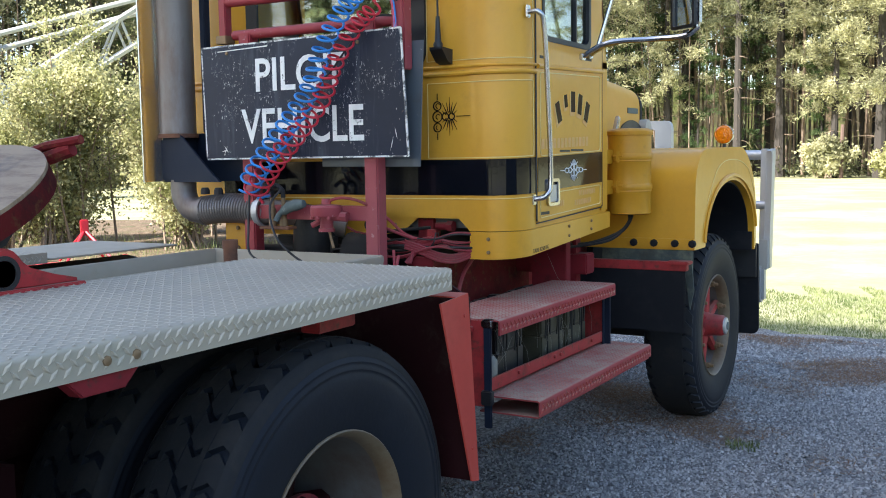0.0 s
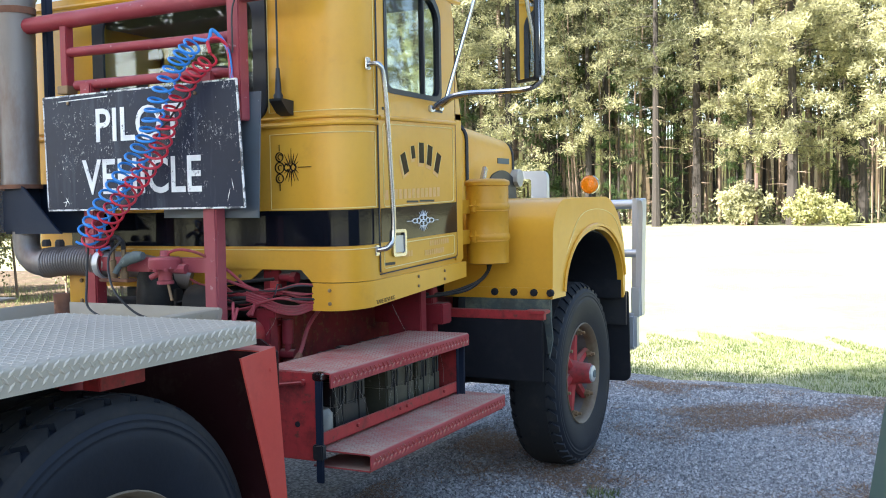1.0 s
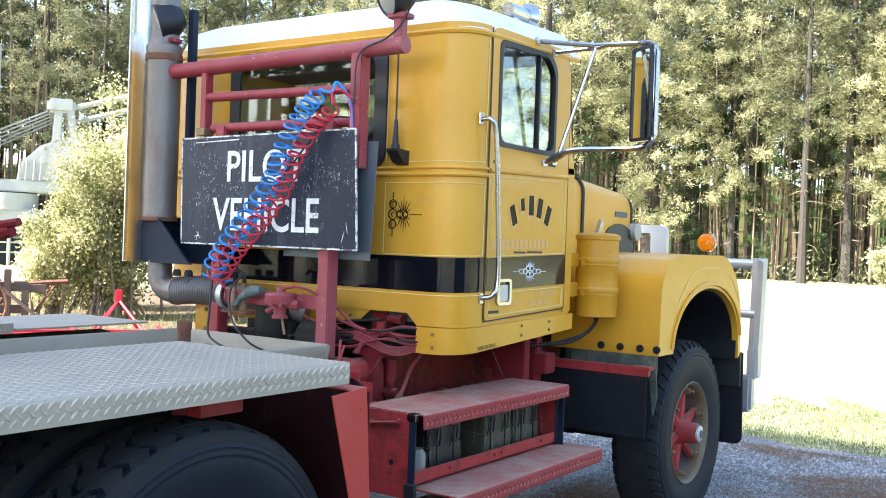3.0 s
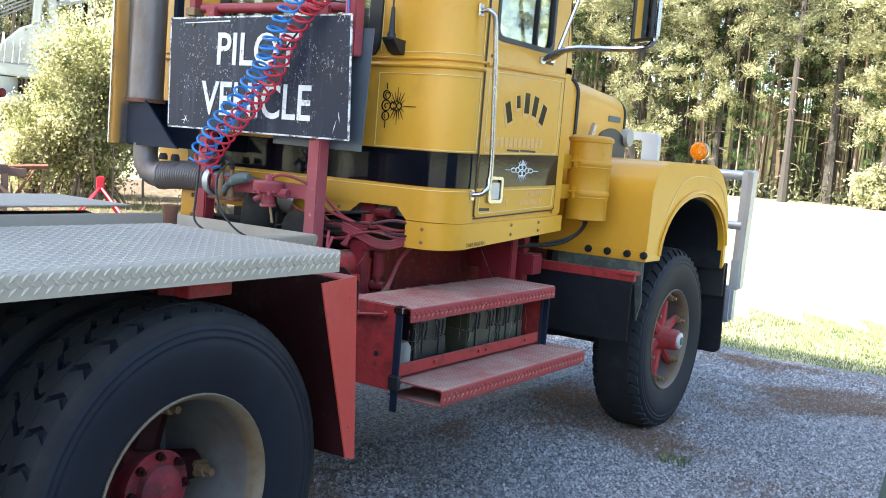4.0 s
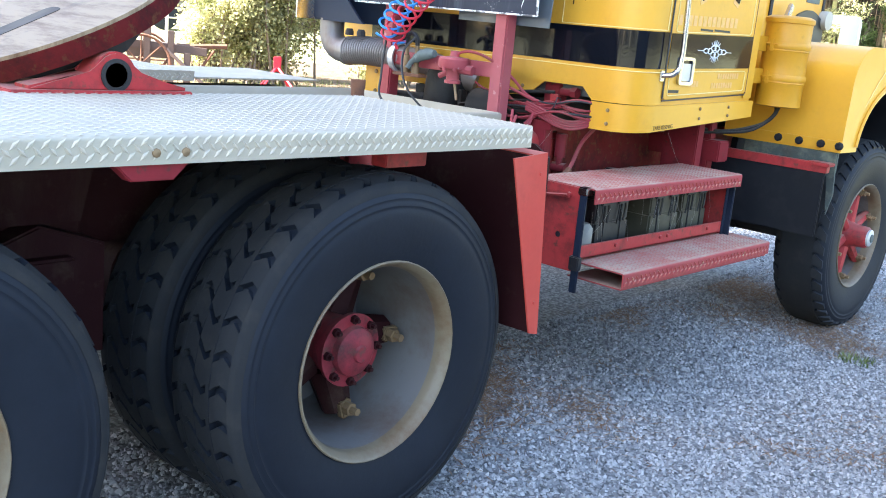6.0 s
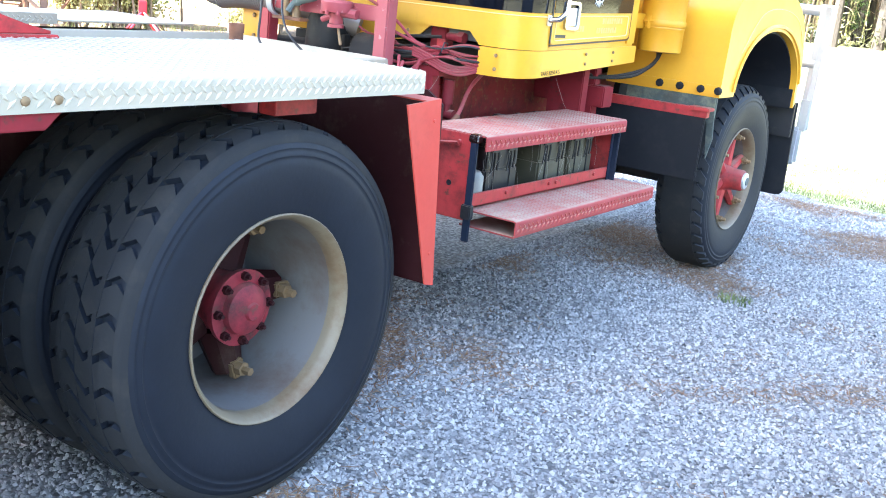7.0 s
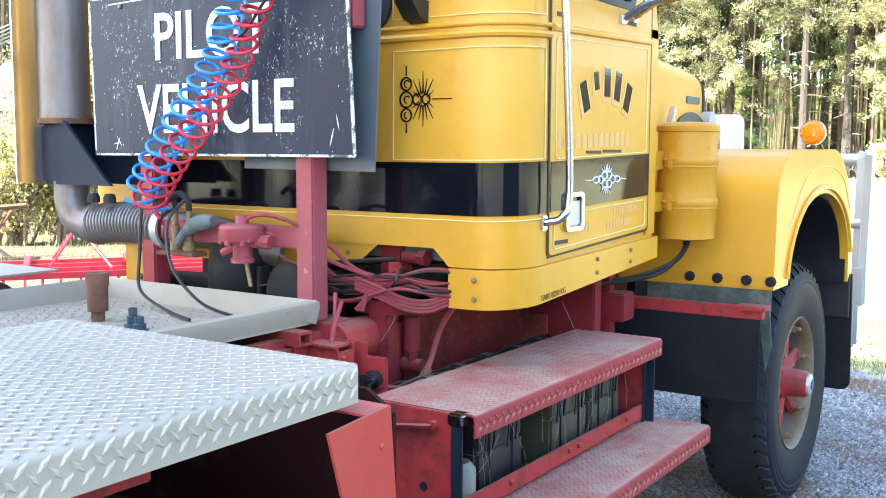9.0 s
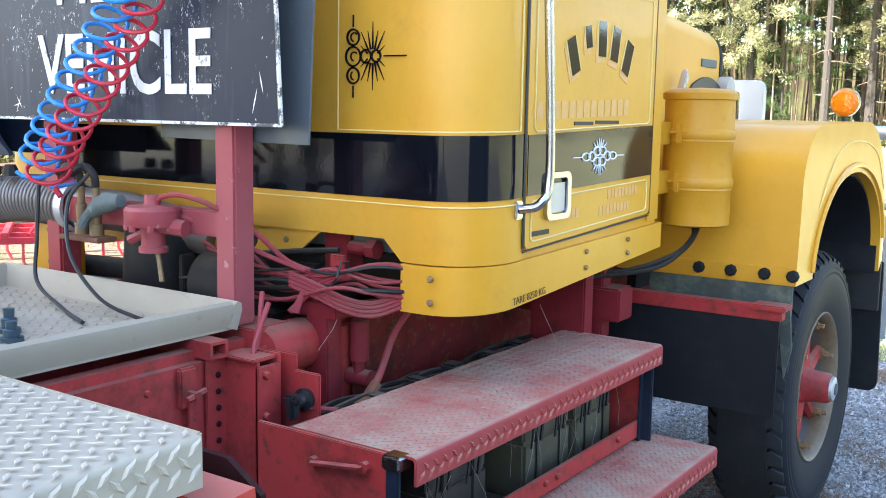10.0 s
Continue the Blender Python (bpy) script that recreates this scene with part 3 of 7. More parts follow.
for dz_, turn_ in ((0.044, 1), (0, 1), (-0.044, -1)):     # curls inside the rings
    add_tube(bm, circle_pts((ex + 0.003, ey, ez + dz_), 0.010, 18)[(2 if turn_ > 0 else 6):14], 0.0022, 4)
add_tube(bm, [(ex, ey, ez + 0.067), (ex, ey, ez + 0.095)], 0.0022, 4)
add_tube(bm, [(ex, ey, ez - 0.067), (ex, ey, ez - 0.095)], 0.0022, 4)
add_tube(bm, [(ex + 0.09, ey, ez), (ex + 0.155, ey, ez)], 0.002, 4)
for a in range(16):
    t = radians(a * 22.5)
    if abs(math.sin(t)) > 0.3:
        l = 0.062 if a % 2 else 0.078
        add_tube(bm, [(ex + 0.058 + 0.016 * math.cos(t), ey, ez + 0.016 * math.sin(t)), (ex + 0.058 + l * 0.62 * math.cos(t), ey, ez + l * math.sin(t))], [0.0026, 0.0008], 4)
T("painted_ornament", bm, BLACKP, "thin black painted scroll ornament")

# roof: white, domed
plan = [(-SIDE + 0.01, -1.10), (-SIDE + 0.01, -1.5), *[(p[0], p[1]) for p in reversed(corner(-1, -0.01))], *corner(1, -0.01), (SIDE - 0.01, -1.5), (SIDE - 0.01, -1.10)]
bm = bmesh.new()
rings = []
for s, z in ((1.012, 2.462), (1.0, 2.49), (0.975, 2.535), (0.93, 2.575), (0.82, 2.605), (0.55, 2.625), (0.2, 2.63)):
    rings.append([bm.verts.new((x * s, -1.58 + (y + 1.58) * s, z + 0.03 * ((y + 1.58) * s - 0.5 + 1.0) - 0.015)) for x, y in plan])
n = len(plan)
for a, b in zip(rings, rings[1:]):
    for i in range(n):
        bm.faces.new((a[i], a[(i + 1) % n], b[(i + 1) % n], b[i]))
bm.faces.new(rings[-1])
bm.faces.new(rings[0])
T("cab_roof", bm, WHITEP, "white domed cab roof")
T("roof_gutter", tube([(x * 1.012, -1.58 + (y + 1.58) * 1.012, 2.462 + 0.03 * (y + 1.08)) for x, y in plan], 0.012, 6), YELLOW)
bm = bmesh.new()
add_lathe(bm, [(0, 0.035), (0.16, 0.04), (0.19, 0.07), (0.20, 0.07)], Matrix.Translation((0.72, -1.45, 2.66)) @ TO_Y, 16)
add_box(bm, (0.70, -1.42, 2.58), (0.74, -1.36, 2.66), 0.003)
T("roof_horn", bm, CHROME, "chrome horn on the roof")

# rear window
def rr(x0, x1, z0, z1, r):
    return round_poly([(x0, z0), (x1, z0), (x1, z1), (x0, z1)], r, 6)


rw = T("rear_window", ring_panel(rr(WL - 0.045, WR + 0.045, WB - 0.045, WT + 0.03, 0.09), rr(WL + 0.02, WR - 0.02, WB + 0.02, WT - 0.025, 0.07), "y", REAR - 0.014, REAR - 0.001), SEAL, "rear cab window in black rubber")
pane = T("pane", prism(rr(WL - 0.0, WR + 0.0, WB, WT, 0.06), "y", REAR + 0.008, REAR + 0.012), GLASS, "", rw)
pane.visible_shadow = False

# door
dz = lambda y, z: z + 0.030 * (y - REAR)
outer = [(y, dz(y, z)) for y, z in round_poly([(DOOR_R + 0.006, 1.212), (DOOR_F, 1.225), (DOOR_F, 2.36), (DOOR_F - 0.08, 2.462), (DOOR_R + 0.006, 2.472)], [0.02, 0.02, 0.05, 0.04, 0.06])]
hole = [(y, dz(y, z)) for y, z in round_poly([(-1.835, 1.962), (-1.308, 1.945), (-1.308, 2.36), (-1.38, 2.425), (-1.835, 2.425)], [0.05, 0.05, 0.06, 0.03, 0.04])]
door = T("cab_door", ring_panel(outer, hole, "x", SIDE - 0.03, SIDE + 0.006), YELLOW, "yellow cab door with hand-painted lettering")
inner = [(y + (0.022 if y < -1.55 else -0.022), z + (0.022 if z < 2.2 else -0.022)) for y, z in hole]
T("window_seal", ring_panel(hole, inner, "x", SIDE - 0.022, SIDE + 0.010), SEAL, "", door)
p = T("pane", prism(inner, "x", SIDE - 0.010, SIDE - 0.006), GLASS, "", door)
p.visible_shadow = False
T("quarter_bar", box((SIDE - 0.02, -1.480, 1.98), (SIDE + 0.006, -1.462, 2.44), 0.003), SEAL, "", door)
T("door_gap", tube([(SIDE + 0.004, DOOR_R + 0.001, 1.222), (SIDE + 0.004, DOOR_R + 0.001, 2.47)], 0.0035, 5), SEAL, "", door)
T("door_gap", tube([(SIDE + 0.004, DOOR_F + 0.001, 1.25), (SIDE + 0.004, DOOR_F + 0.001, 2.38)], 0.0040, 5), RUST, "", door)
T("door_gap", tube([(SIDE + 0.004, DOOR_R, 1.213), (SIDE + 0.004, DOOR_F, 1.245)], 0.0030, 5), SEAL, "", door)
T("door_moulding", tube([(SIDE + 0.008, y, dz(y, 1.855)) for y in (DOOR_R + 0.01, DOOR_F - 0.005)], 0.010, 8), YELLOW, "", door)
bd = box((SIDE + 0.004, DOOR_R + 0.008, 1.338), (SIDE + 0.0085, DOOR_F - 0.002, 1.480), 0.0)
for v in bd.verts:
    v.co.z = dz(v.co.y, v.co.z)
T("black_band", bd, BLACKP, "glossy black painted band", door)
loop = [(SIDE + 0.0075, y, dz(y, z)) for y, z in round_poly([(DOOR_R + 0.035, 1.4865), (DOOR_F - 0.03, 1.4865), (DOOR_F - 0.03, 1.83), (DOOR_R + 0.035, 1.83)], 0.02, 4)]
T("pinstripe", tube(loop, 0.0022, 5, closed=True), STRIPE, "", door)
loop = [(SIDE + 0.0075, y, dz(y, z)) for y, z in round_poly([(DOOR_R + 0.03, 1.228), (DOOR_F - 0.03, 1.238), (DOOR_F - 0.03, 1.325), (DOOR_R + 0.03, 1.325)], 0.015, 4)]
T("pinstripe", tube(loop, 0.0022, 5, closed=True), STRIPE, "", door)
# arched sign-writing as plain strokes with a pale shade behind
for mat, dx, dyy, dzz, half, lab in ((PINK, 0.0066, -0.006, -0.016, 0.0265, "faded pale shading of the sign-writing"), (STRIPE, 0.0078, 0.0, 0.0, 0.0270, "thin pale outline of the sign-writing"), (BLACKP, 0.0090, 0.0, 0.0, 0.0225, "arched black sign-writing")):
    bm = bmesh.new()
    for k in range(5):
        u = (k - 2) / 2
        y, z = -1.520 + u * 0.158, 1.712 - 0.046 * u * u + (0.014 if k == 1 else 0)
        h = 0.090 if k != 1 else 0.055
        half_k = half if k != 1 else half * 0.72
        rot = Matrix.Rotation(radians(-22 * u), 4, 'X')
        add_box(bm, (SIDE + dx - 0.001, y - half_k + dyy, dz(y, z) - h / 2 + dzz), (SIDE + dx + 0.001, y + half_k + dyy, dz(y, z) + h / 2 + dzz), 0, rot)
    T("sign_writing", bm, mat, lab, door)
bm = bmesh.new()
for k in range(13):
    y = -1.850 + k * 0.0400
    add_box(bm, (SIDE + 0.006, y, dz(y, 1.514)), (SIDE + 0.0072, y + 0.029, dz(y, 1.556)), 0)
for r, words in enumerate(((-1.70, -1.60, 0.9), (-1.50, -1.30, 1.0), (-1.45, -1.24, 1.0))):
    z = (1.262, 1.252, 1.292)[r]
    n = int((words[1] - words[0]) / 0.022)
    for k in range(n):
        y = words[0] + 0.022 * k
        add_box(bm, (SIDE + 0.006, y, dz(y, z)), (SIDE + 0.0072, y + 0.016, dz(y, z + 0.024)), 0)
T("faded_lettering", bm, PINK, "faded pale pink lettering", door)
bm = bmesh.new()
add_box(bm, (SIDE + 0.006, -1.66, dz(-1.6, 1.494)), (SIDE + 0.008, -1.555, dz(-1.6, 1.503)), 0)
add_box(bm, (SIDE + 0.006, -1.54, dz(-1.5, 1.494)), (SIDE + 0.008, -1.40, dz(-1.5, 1.503)), 0)
add_box(bm, (SIDE + 0.006, -1.865, dz(-1.86, 1.240)), (SIDE + 0.008, -1.775, dz(-1.86, 1.252)), 0)
add_box(bm, (SIDE + 0.006, -1.86, dz(-1.86, 1.888)), (SIDE + 0.008, -1.81, dz(-1.86, 1.900)), 0)
add_box(bm, (SIDE + 0.006, -1.40, dz(-1.4, 1.900)), (SIDE + 0.008, -1.30, dz(-1.4, 1.912)), 0)
T("small_lettering", bm, BLACKH, "", door)
# white ornament on the band
bm = bmesh.new()
cy, cz, cx = -1.515, dz(-1.5, 1.41), SIDE + 0.0100
for dy, dzz, ry, rz in ((-0.060, 0, 0.017, 0.013), (-0.034, 0, 0.014, 0.016), (0.034, 0, 0.014, 0.016), (0.060, 0, 0.017, 0.013), (-0.012, 0.018, 0.015, 0.015), (0.012, 0.018, 0.015, 0.015), (-0.012, -0.018, 0.015, 0.015), (0.012, -0.018, 0.015, 0.015)):
    pts = [(cx, cy + 1.3 * dy + 1.3 * ry * math.cos(a), cz + 0.75 * dzz + 0.75 * rz * math.sin(a)) for a in (2 * math.pi * k / 14 for k in range(14))]
    add_tube(bm, pts, 0.0026, 4, closed=True)
for s in (-1, 1):
    add_tube(bm, [(cx, cy + s * 0.10, cz), (cx, cy + s * 0.150, cz)], 0.0018, 4)
    for q in (1, -1):
        for k, l in ((0.004, 0.060), (0.014, 0.054), (0.026, 0.046)):
            add_tube(bm, [(cx, cy + s * k * 0.8, cz + q * 0.022), (cx, cy + s * k * 1.5, cz + q * l * 0.8)], [0.0026, 0.0008], 4)
T("white_ornament", bm, WHITEL, "white painted scroll ornament", door)
# door handle: chrome frame with a recessed paddle
hy, hz = -1.745, 1.338
T("door_handle", ring_panel(rr(hy - 0.060, hy + 0.060, hz - 0.058, hz + 0.058, 0.022), rr(hy - 0.044, hy + 0.044, hz - 0.044, hz + 0.044, 0.016), "x", SIDE + 0.004, SIDE + 0.018), CHROME, "chrome paddle door handle", door)
T("handle_paddle", box((SIDE + 0.002, hy - 0.043, hz - 0.042), (SIDE + 0.011, hy + 0.043, hz + 0.034), 0.003), ALU, "", door)
# hinge post strip and grab rail
T("grab_rail", tube(smooth_path([(SIDE + 0.004, -1.962, 2.070), (SIDE + 0.05, -1.955, 2.066), (SIDE + 0.062, -1.935, 2.00), (SIDE + 0.062, -1.90, 1.7), (SIDE + 0.062, -1.88, 1.40), (SIDE + 0.05, -1.90, 1.33), (SIDE + 0.006, -1.915, 1.315)], 6), 0.011, 10), CHROME, "chrome grab rail beside the door")
T("rail_foot", box((SIDE, -1.98, 2.048), (SIDE + 0.008, -1.945, 2.098), 0.003), CHROME)
T("rail_foot", box((SIDE - 0.002, -1.932, 1.292), (SIDE + 0.008, -1.902, 1.335), 0.003), CHROME)
# windscreen pillar, windscreen, dash and interior
T("front_pillar", prism([(DOOR_F + 0.004, 1.90), (COWL, 1.90), (DOOR_F - 0.02, 2.50), (DOOR_F - 0.06, 2.50), (DOOR_F + 0.004, 2.36)], "x", 0.86, SIDE), YELLOW)
T("front_pillar", prism([(DOOR_F + 0.004, 1.90), (COWL, 1.90), (DOOR_F - 0.02, 2.50), (DOOR_F - 0.06, 2.50), (DOOR_F + 0.004, 2.36)], "x", -SIDE, -0.86), YELLOW)
p = T("windscreen", prism([(COWL - 0.03, 1.90), (COWL - 0.024, 1.90), (DOOR_F - 0.02, 2.48), (DOOR_F - 0.026, 2.48)], "x", -0.86, 0.86), GLASS)
p.visible_shadow = False
T("windscreen_post", tube([(0, COWL - 0.02, 1.9), (0, DOOR_F - 0.015, 2.49)], 0.02, 6), YELLOW)
T("dashboard", prism([(-1.30, 1.55), (-1.12, 1.55), (-1.12, 1.92), (-1.2, 1.93), (-1.30, 1.80)], "x", -0.85, 0.85, 0.01), INTERIOR)
T("headlining", box((-0.86, -2.03, 2.43), (0.86, -1.2, 2.445), 0), INTERIOR)
T("cab_lining", box((-0.885, -2.03, 1.23), (-0.875, -1.15, 1.95), 0), INTERIOR)
T("cab_lining", box((-0.80, -2.045, 1.25), (0.80, -2.04, 1.89), 0), INTERIOR)
T("cab_lining", box((0.48, -2.045, 1.89), (0.80, -2.04, 2.43), 0), INTERIOR)
T("cab_lining", box((-0.80, -2.045, 1.89), (-0.41, -2.04, 2.43), 0), INTERIOR)
T("cab_floor", box((-0.86, -2.0, 1.195), (0.86, -1.09, 1.235), 0), INTERIOR)
T("door_sill", wall([(SIDE - 0.008, DOOR_R - 0.01), (SIDE - 0.008, COWL)], lambda q: 1.17 + 0.03 * (q.y - REAR), lambda q: 1.24 + 0.03 * (q.y - REAR), 0.02), YELLOW)
for sx in (0.45, -0.45):
    bm = box((sx - 0.24, -1.98, 1.45), (sx + 0.24, -1.52, 1.62), 0.05)
    add_box(bm, (sx - 0.23, -2.02, 1.60), (sx + 0.23, -1.90, 2.08), 0.04)
    T("seat", bm, INTERIOR, "dark cab seat")
ang = Matrix.Translation((0.42, -1.43, 1.98)) @ Matrix.Rotation(radians(-55), 4, 'X')
bm = tube([ang @ Vector((0.21 * math.cos(a), 0.21 * math.sin(a), 0)) for a in (2 * math.pi * k / 28 for k in range(28))], 0.014, 8, closed=True)
for k in range(3):
    a = radians(90 + 120 * k)
    add_tube(bm, [ang @ Vector((0, 0, -0.02)), ang @ Vector((0.2 * math.cos(a), 0.2 * math.sin(a), 0))], 0.011, 6)
add_tube(bm, [ang @ Vector((0, 0, 0)), ang @ Vector((0, 0, -0.3))], 0.02, 8)
T("steering_wheel", bm, SEAL, "dark steering wheel")
# far door panel
far_hole = [(y, dz(y, z)) for y, z in round_poly([(-1.86, 2.00), (-1.23, 1.99), (-1.23, 2.36), (-1.30, 2.43), (-1.86, 2.43)], 0.04)]
bm = ring_panel(outer, far_hole, "x", -SIDE - 0.006, -SIDE + 0.03)
T("far_cab_door", bm, YELLOW)

# mirror and arms
mc = Matrix.Translation((1.372, -1.345, 2.240)) @ Matrix.Rotation(radians(-36), 4, 'Z')


def turned(bm, m):
    for v in bm.verts:
        v.co = m @ v.co
    return bm


mir = T("mirror", turned(box((-0.080, 0.0, -0.208), (0.080, 0.05, 0.208), 0.02, None, 3), mc), CHROME, "large chrome-backed door mirror")
T("mirror_rim", turned(ring_panel(rr(-0.082, 0.082, -0.210, 0.210, 0.02), rr(-0.068, 0.068, -0.196, 0.196, 0.015), "y", -0.010, 0.004), mc), SEAL, "", mir)
T("mirror_glass", turned(box((-0.070, -0.004, -0.198), (0.070, -0.001, 0.198), 0), mc), MIRROR, "", mir)
my = -1.33
arms = tube(smooth_path([(SIDE + 0.01, -1.42, 1.932), (1.045, -1.40, 1.988), (1.225, my, 1.998), (1.355, my, 2.000), (1.415, my, 2.025), (1.430, my, 2.08), (1.430, my, 2.41), (1.405, my, 2.462), (1.34, my, 2.470)], 6), 0.012, 8)
add_tube(arms, [(SIDE + 0.01, -1.515, 2.480), (1.125, my, 2.478), (1.34, my, 2.470)], 0.012, 8)
add_tube(arms, [(SIDE + 0.01, -1.36, 2.455), (1.12, my, 2.465), (1.18, my, 2.474)], 0.010, 8)
add_tube(arms, [(1.13, my, 2.468), (1.00, -1.41, 1.965)], 0.010, 8)
add_tube(arms, [(SIDE + 0.01, -1.33, 1.945), (1.02, -1.38, 1.980), (1.10, -1.38, 1.992)], 0.011, 8)
T("mirror_arm", arms, CHROME, "bent chrome tube mirror arms", mir)
for y, z in ((-1.42, 1.932), (-1.33, 1.945), (-1.515, 2.48), (-1.36, 2.455)):
    T("mirror_clamp", box((SIDE, y - 0.02, z - 0.015), (SIDE + 0.022, y + 0.02, z + 0.015), 0.004), CHROME, "", mir)

# aerial on the rear panel
ae = T("aerial", tube([(0.60, REAR - 0.05, 1.955), (0.60, REAR - 0.05, 2.02), (0.60, REAR - 0.05, 2.75)], [0.008, 0.0045, 0.003], 6), BLACKH, "thin black whip aerial")
T("aerial_base", lathe([(0, 0.018), (0.02, 0.020), (0.03, 0.014), (0.09, 0.010), (0.13, 0.008)], Matrix.Translation((0.60, REAR - 0.05, 1.93)) @ UPRIGHT, 12), SEAL, "", ae)
T("aerial_bracket", prism([(REAR - 0.005, 1.87), (REAR - 0.001, 1.93), (REAR - 0.085, 1.935), (REAR - 0.085, 1.925), (REAR - 0.04, 1.88)], "x", 0.58, 0.64), SEAL, "", ae)

# bonnet
def bonnet_ring(y, hw, z0, z1, r=0.10):
    pts = [(hw, z0), *[(hw - r + r * math.cos(a), z1 - r + r * math.sin(a)) for a in (radians(90) * k / 6 for k in range(7))]]
    return [(x, y, z) for x, z in pts] + [(-x, y, z) for x, z in reversed(pts)]


def loft(rings_, cap=True):
    bm = bmesh.new()
    vs = [[bm.verts.new(p) for p in ring] for ring in rings_]
    n = len(vs[0])
    for a, b in zip(vs, vs[1:]):
        for i in range(n):
            bm.faces.new((a[i], a[(i + 1) % n], b[(i + 1) % n], b[i]))
    if cap:
        bm.faces.new(vs[0])
        bm.faces.new(vs[-1])
    return bm


bon = T("bonnet", loft([bonnet_ring(y, hw, 1.30, z) for y, hw, z in ((-1.09, 0.68, 1.93), (-0.7, 0.61, 1.945), (-0.32, 0.575, 1.958), (0.0, 0.56, 1.938), (0.30, 0.55, 1.915), (0.44, 0.545, 1.905), (0.49, 0.53, 1.885))]), YELLOW, "long yellow bonnet")
rg = bonnet_ring(-0.30, 0.580, 1.50, 1.962)
T("bonnet_seal", tube(rg, 0.012, 6), SEAL, "black rubber bonnet seal", bon)
T("bonnet_lip", tube(bonnet_ring(0.49, 0.535, 1.60, 1.892), 0.010, 6), SEAL, "", bon)
bm = box((0.549, 0.20, 1.742), (0.558, 0.38, 1.776), 0.002)
T("badge", bm, FITTING, "small dark maker's badge without readable letters", bon)
# solid black plate in place of the shade inside the bonnet opening
pts = round_poly([(-0.02, 1.42), (0.47, 1.42), (0.47, 1.64), (0.28, 1.715), (0.05, 1.66)], [0.02, 0.02, 0.03, 0.2, 0.08], 8)
T("opening_shade_plate", prism(pts, "x", 0.552, 0.566), SEAL, "dark plate for the shaded arched opening in the bonnet side", bon)
T("bonnet_catch", prism([(-0.20, 1.60), (-0.15, 1.60), (-0.10, 1.70), (-0.13, 1.715)], "x", 0.60, 0.625, 0.004), CHROME, "chrome bonnet catch", bon)
bm = lathe([(0, 0.055), (0.05, 0.055), (0.055, 0)], Matrix.Translation((0.545, 0.47, 1.655)), 16)
T("side_lamp", bm, CREAMW, "", bon)
T("grille", box((-0.52, 0.47, 0.95), (0.52, 0.55, 1.86), 0.03), ALU, "radiator surround", bon)

# air cleaner canister
AX, AY = 0.952, -0.860
up = Matrix.Translation((AX, AY, 0)) @ UPRIGHT
R = 0.107
can = T("air_cleaner", lathe([(1.195, R * 0.9), (1.200, R), (1.305, R), (1.310, R * 1.03), (1.318, R), (1.455, R), (1.460, R * 1.03), (1.468, R), (1.585, R), (1.590, R * 1.05)], up, 32), OCHRE, "yellow air cleaner canister")
T("lid", lathe([(1.588, R * 1.06), (1.606, R * 1.07), (1.612, R * 1.02), (1.620, R * 0.85), (1.624, 0)], up, 32), OCHRE, "", can)
for z in (1.318, 1.468):
    T("clamp_band", lathe([(z, R * 1.04), (z + 0.008, R * 1.06), (z + 0.022, R * 1.06), (z + 0.030, R * 1.02)], up, 32), OCHRE, "", can)
    bm = box((AX - 0.03, AY - R * 1.09, z - 0.015), (AX - 0.012, AY - R * 1.0, z + 0.045), 0.003)
    add_tube(bm, [(AX - 0.05, AY - R * 1.05, z + 0.018), (AX + 0.005, AY - R * 1.05, z + 0.018)], 0.005, 6)
    T("clamp_bolt", bm, OCHRE, "", can)
    T("bracket", box((0.90, AY - 0.10, z - 0.02), (AX - 0.06, AY - 0.085, z + 0.05), 0.003), OCHRE, "", can)
    T("bracket_leg", box((0.84, -1.06, z - 0.02), (0.90, AY - 0.085, z + 0.05), 0.003), OCHRE, "", can)
T("intake_hose", tube(smooth_path([(AX, AY, 1.20), (AX + 0.005, AY - 0.02, 1.155), (0.92, -0.95, 1.10), (0.82, -1.12, 1.06), (0.70, -1.30, 1.08)], 6), 0.0095, 8), DUSTHOSE, "", can)
T("drain_hose", tube(smooth_path([(AX + 0.02, AY, 1.20), (AX, AY - 0.03, 1.14), (0.90, -1.02, 1.07), (0.76, -1.25, 1.05)], 6), 0.0065, 8), DUSTHOSE, "", can)

# front wing with wheel arch
def ellipse_arc(cy, cz, ry, rz, a0, a1, n=20):
    return [(cy + ry * math.cos(radians(a0 + (a1 - a0) * k / n)), cz + rz * math.sin(radians(a0 + (a1 - a0) * k / n))) for k in range(n + 1)]


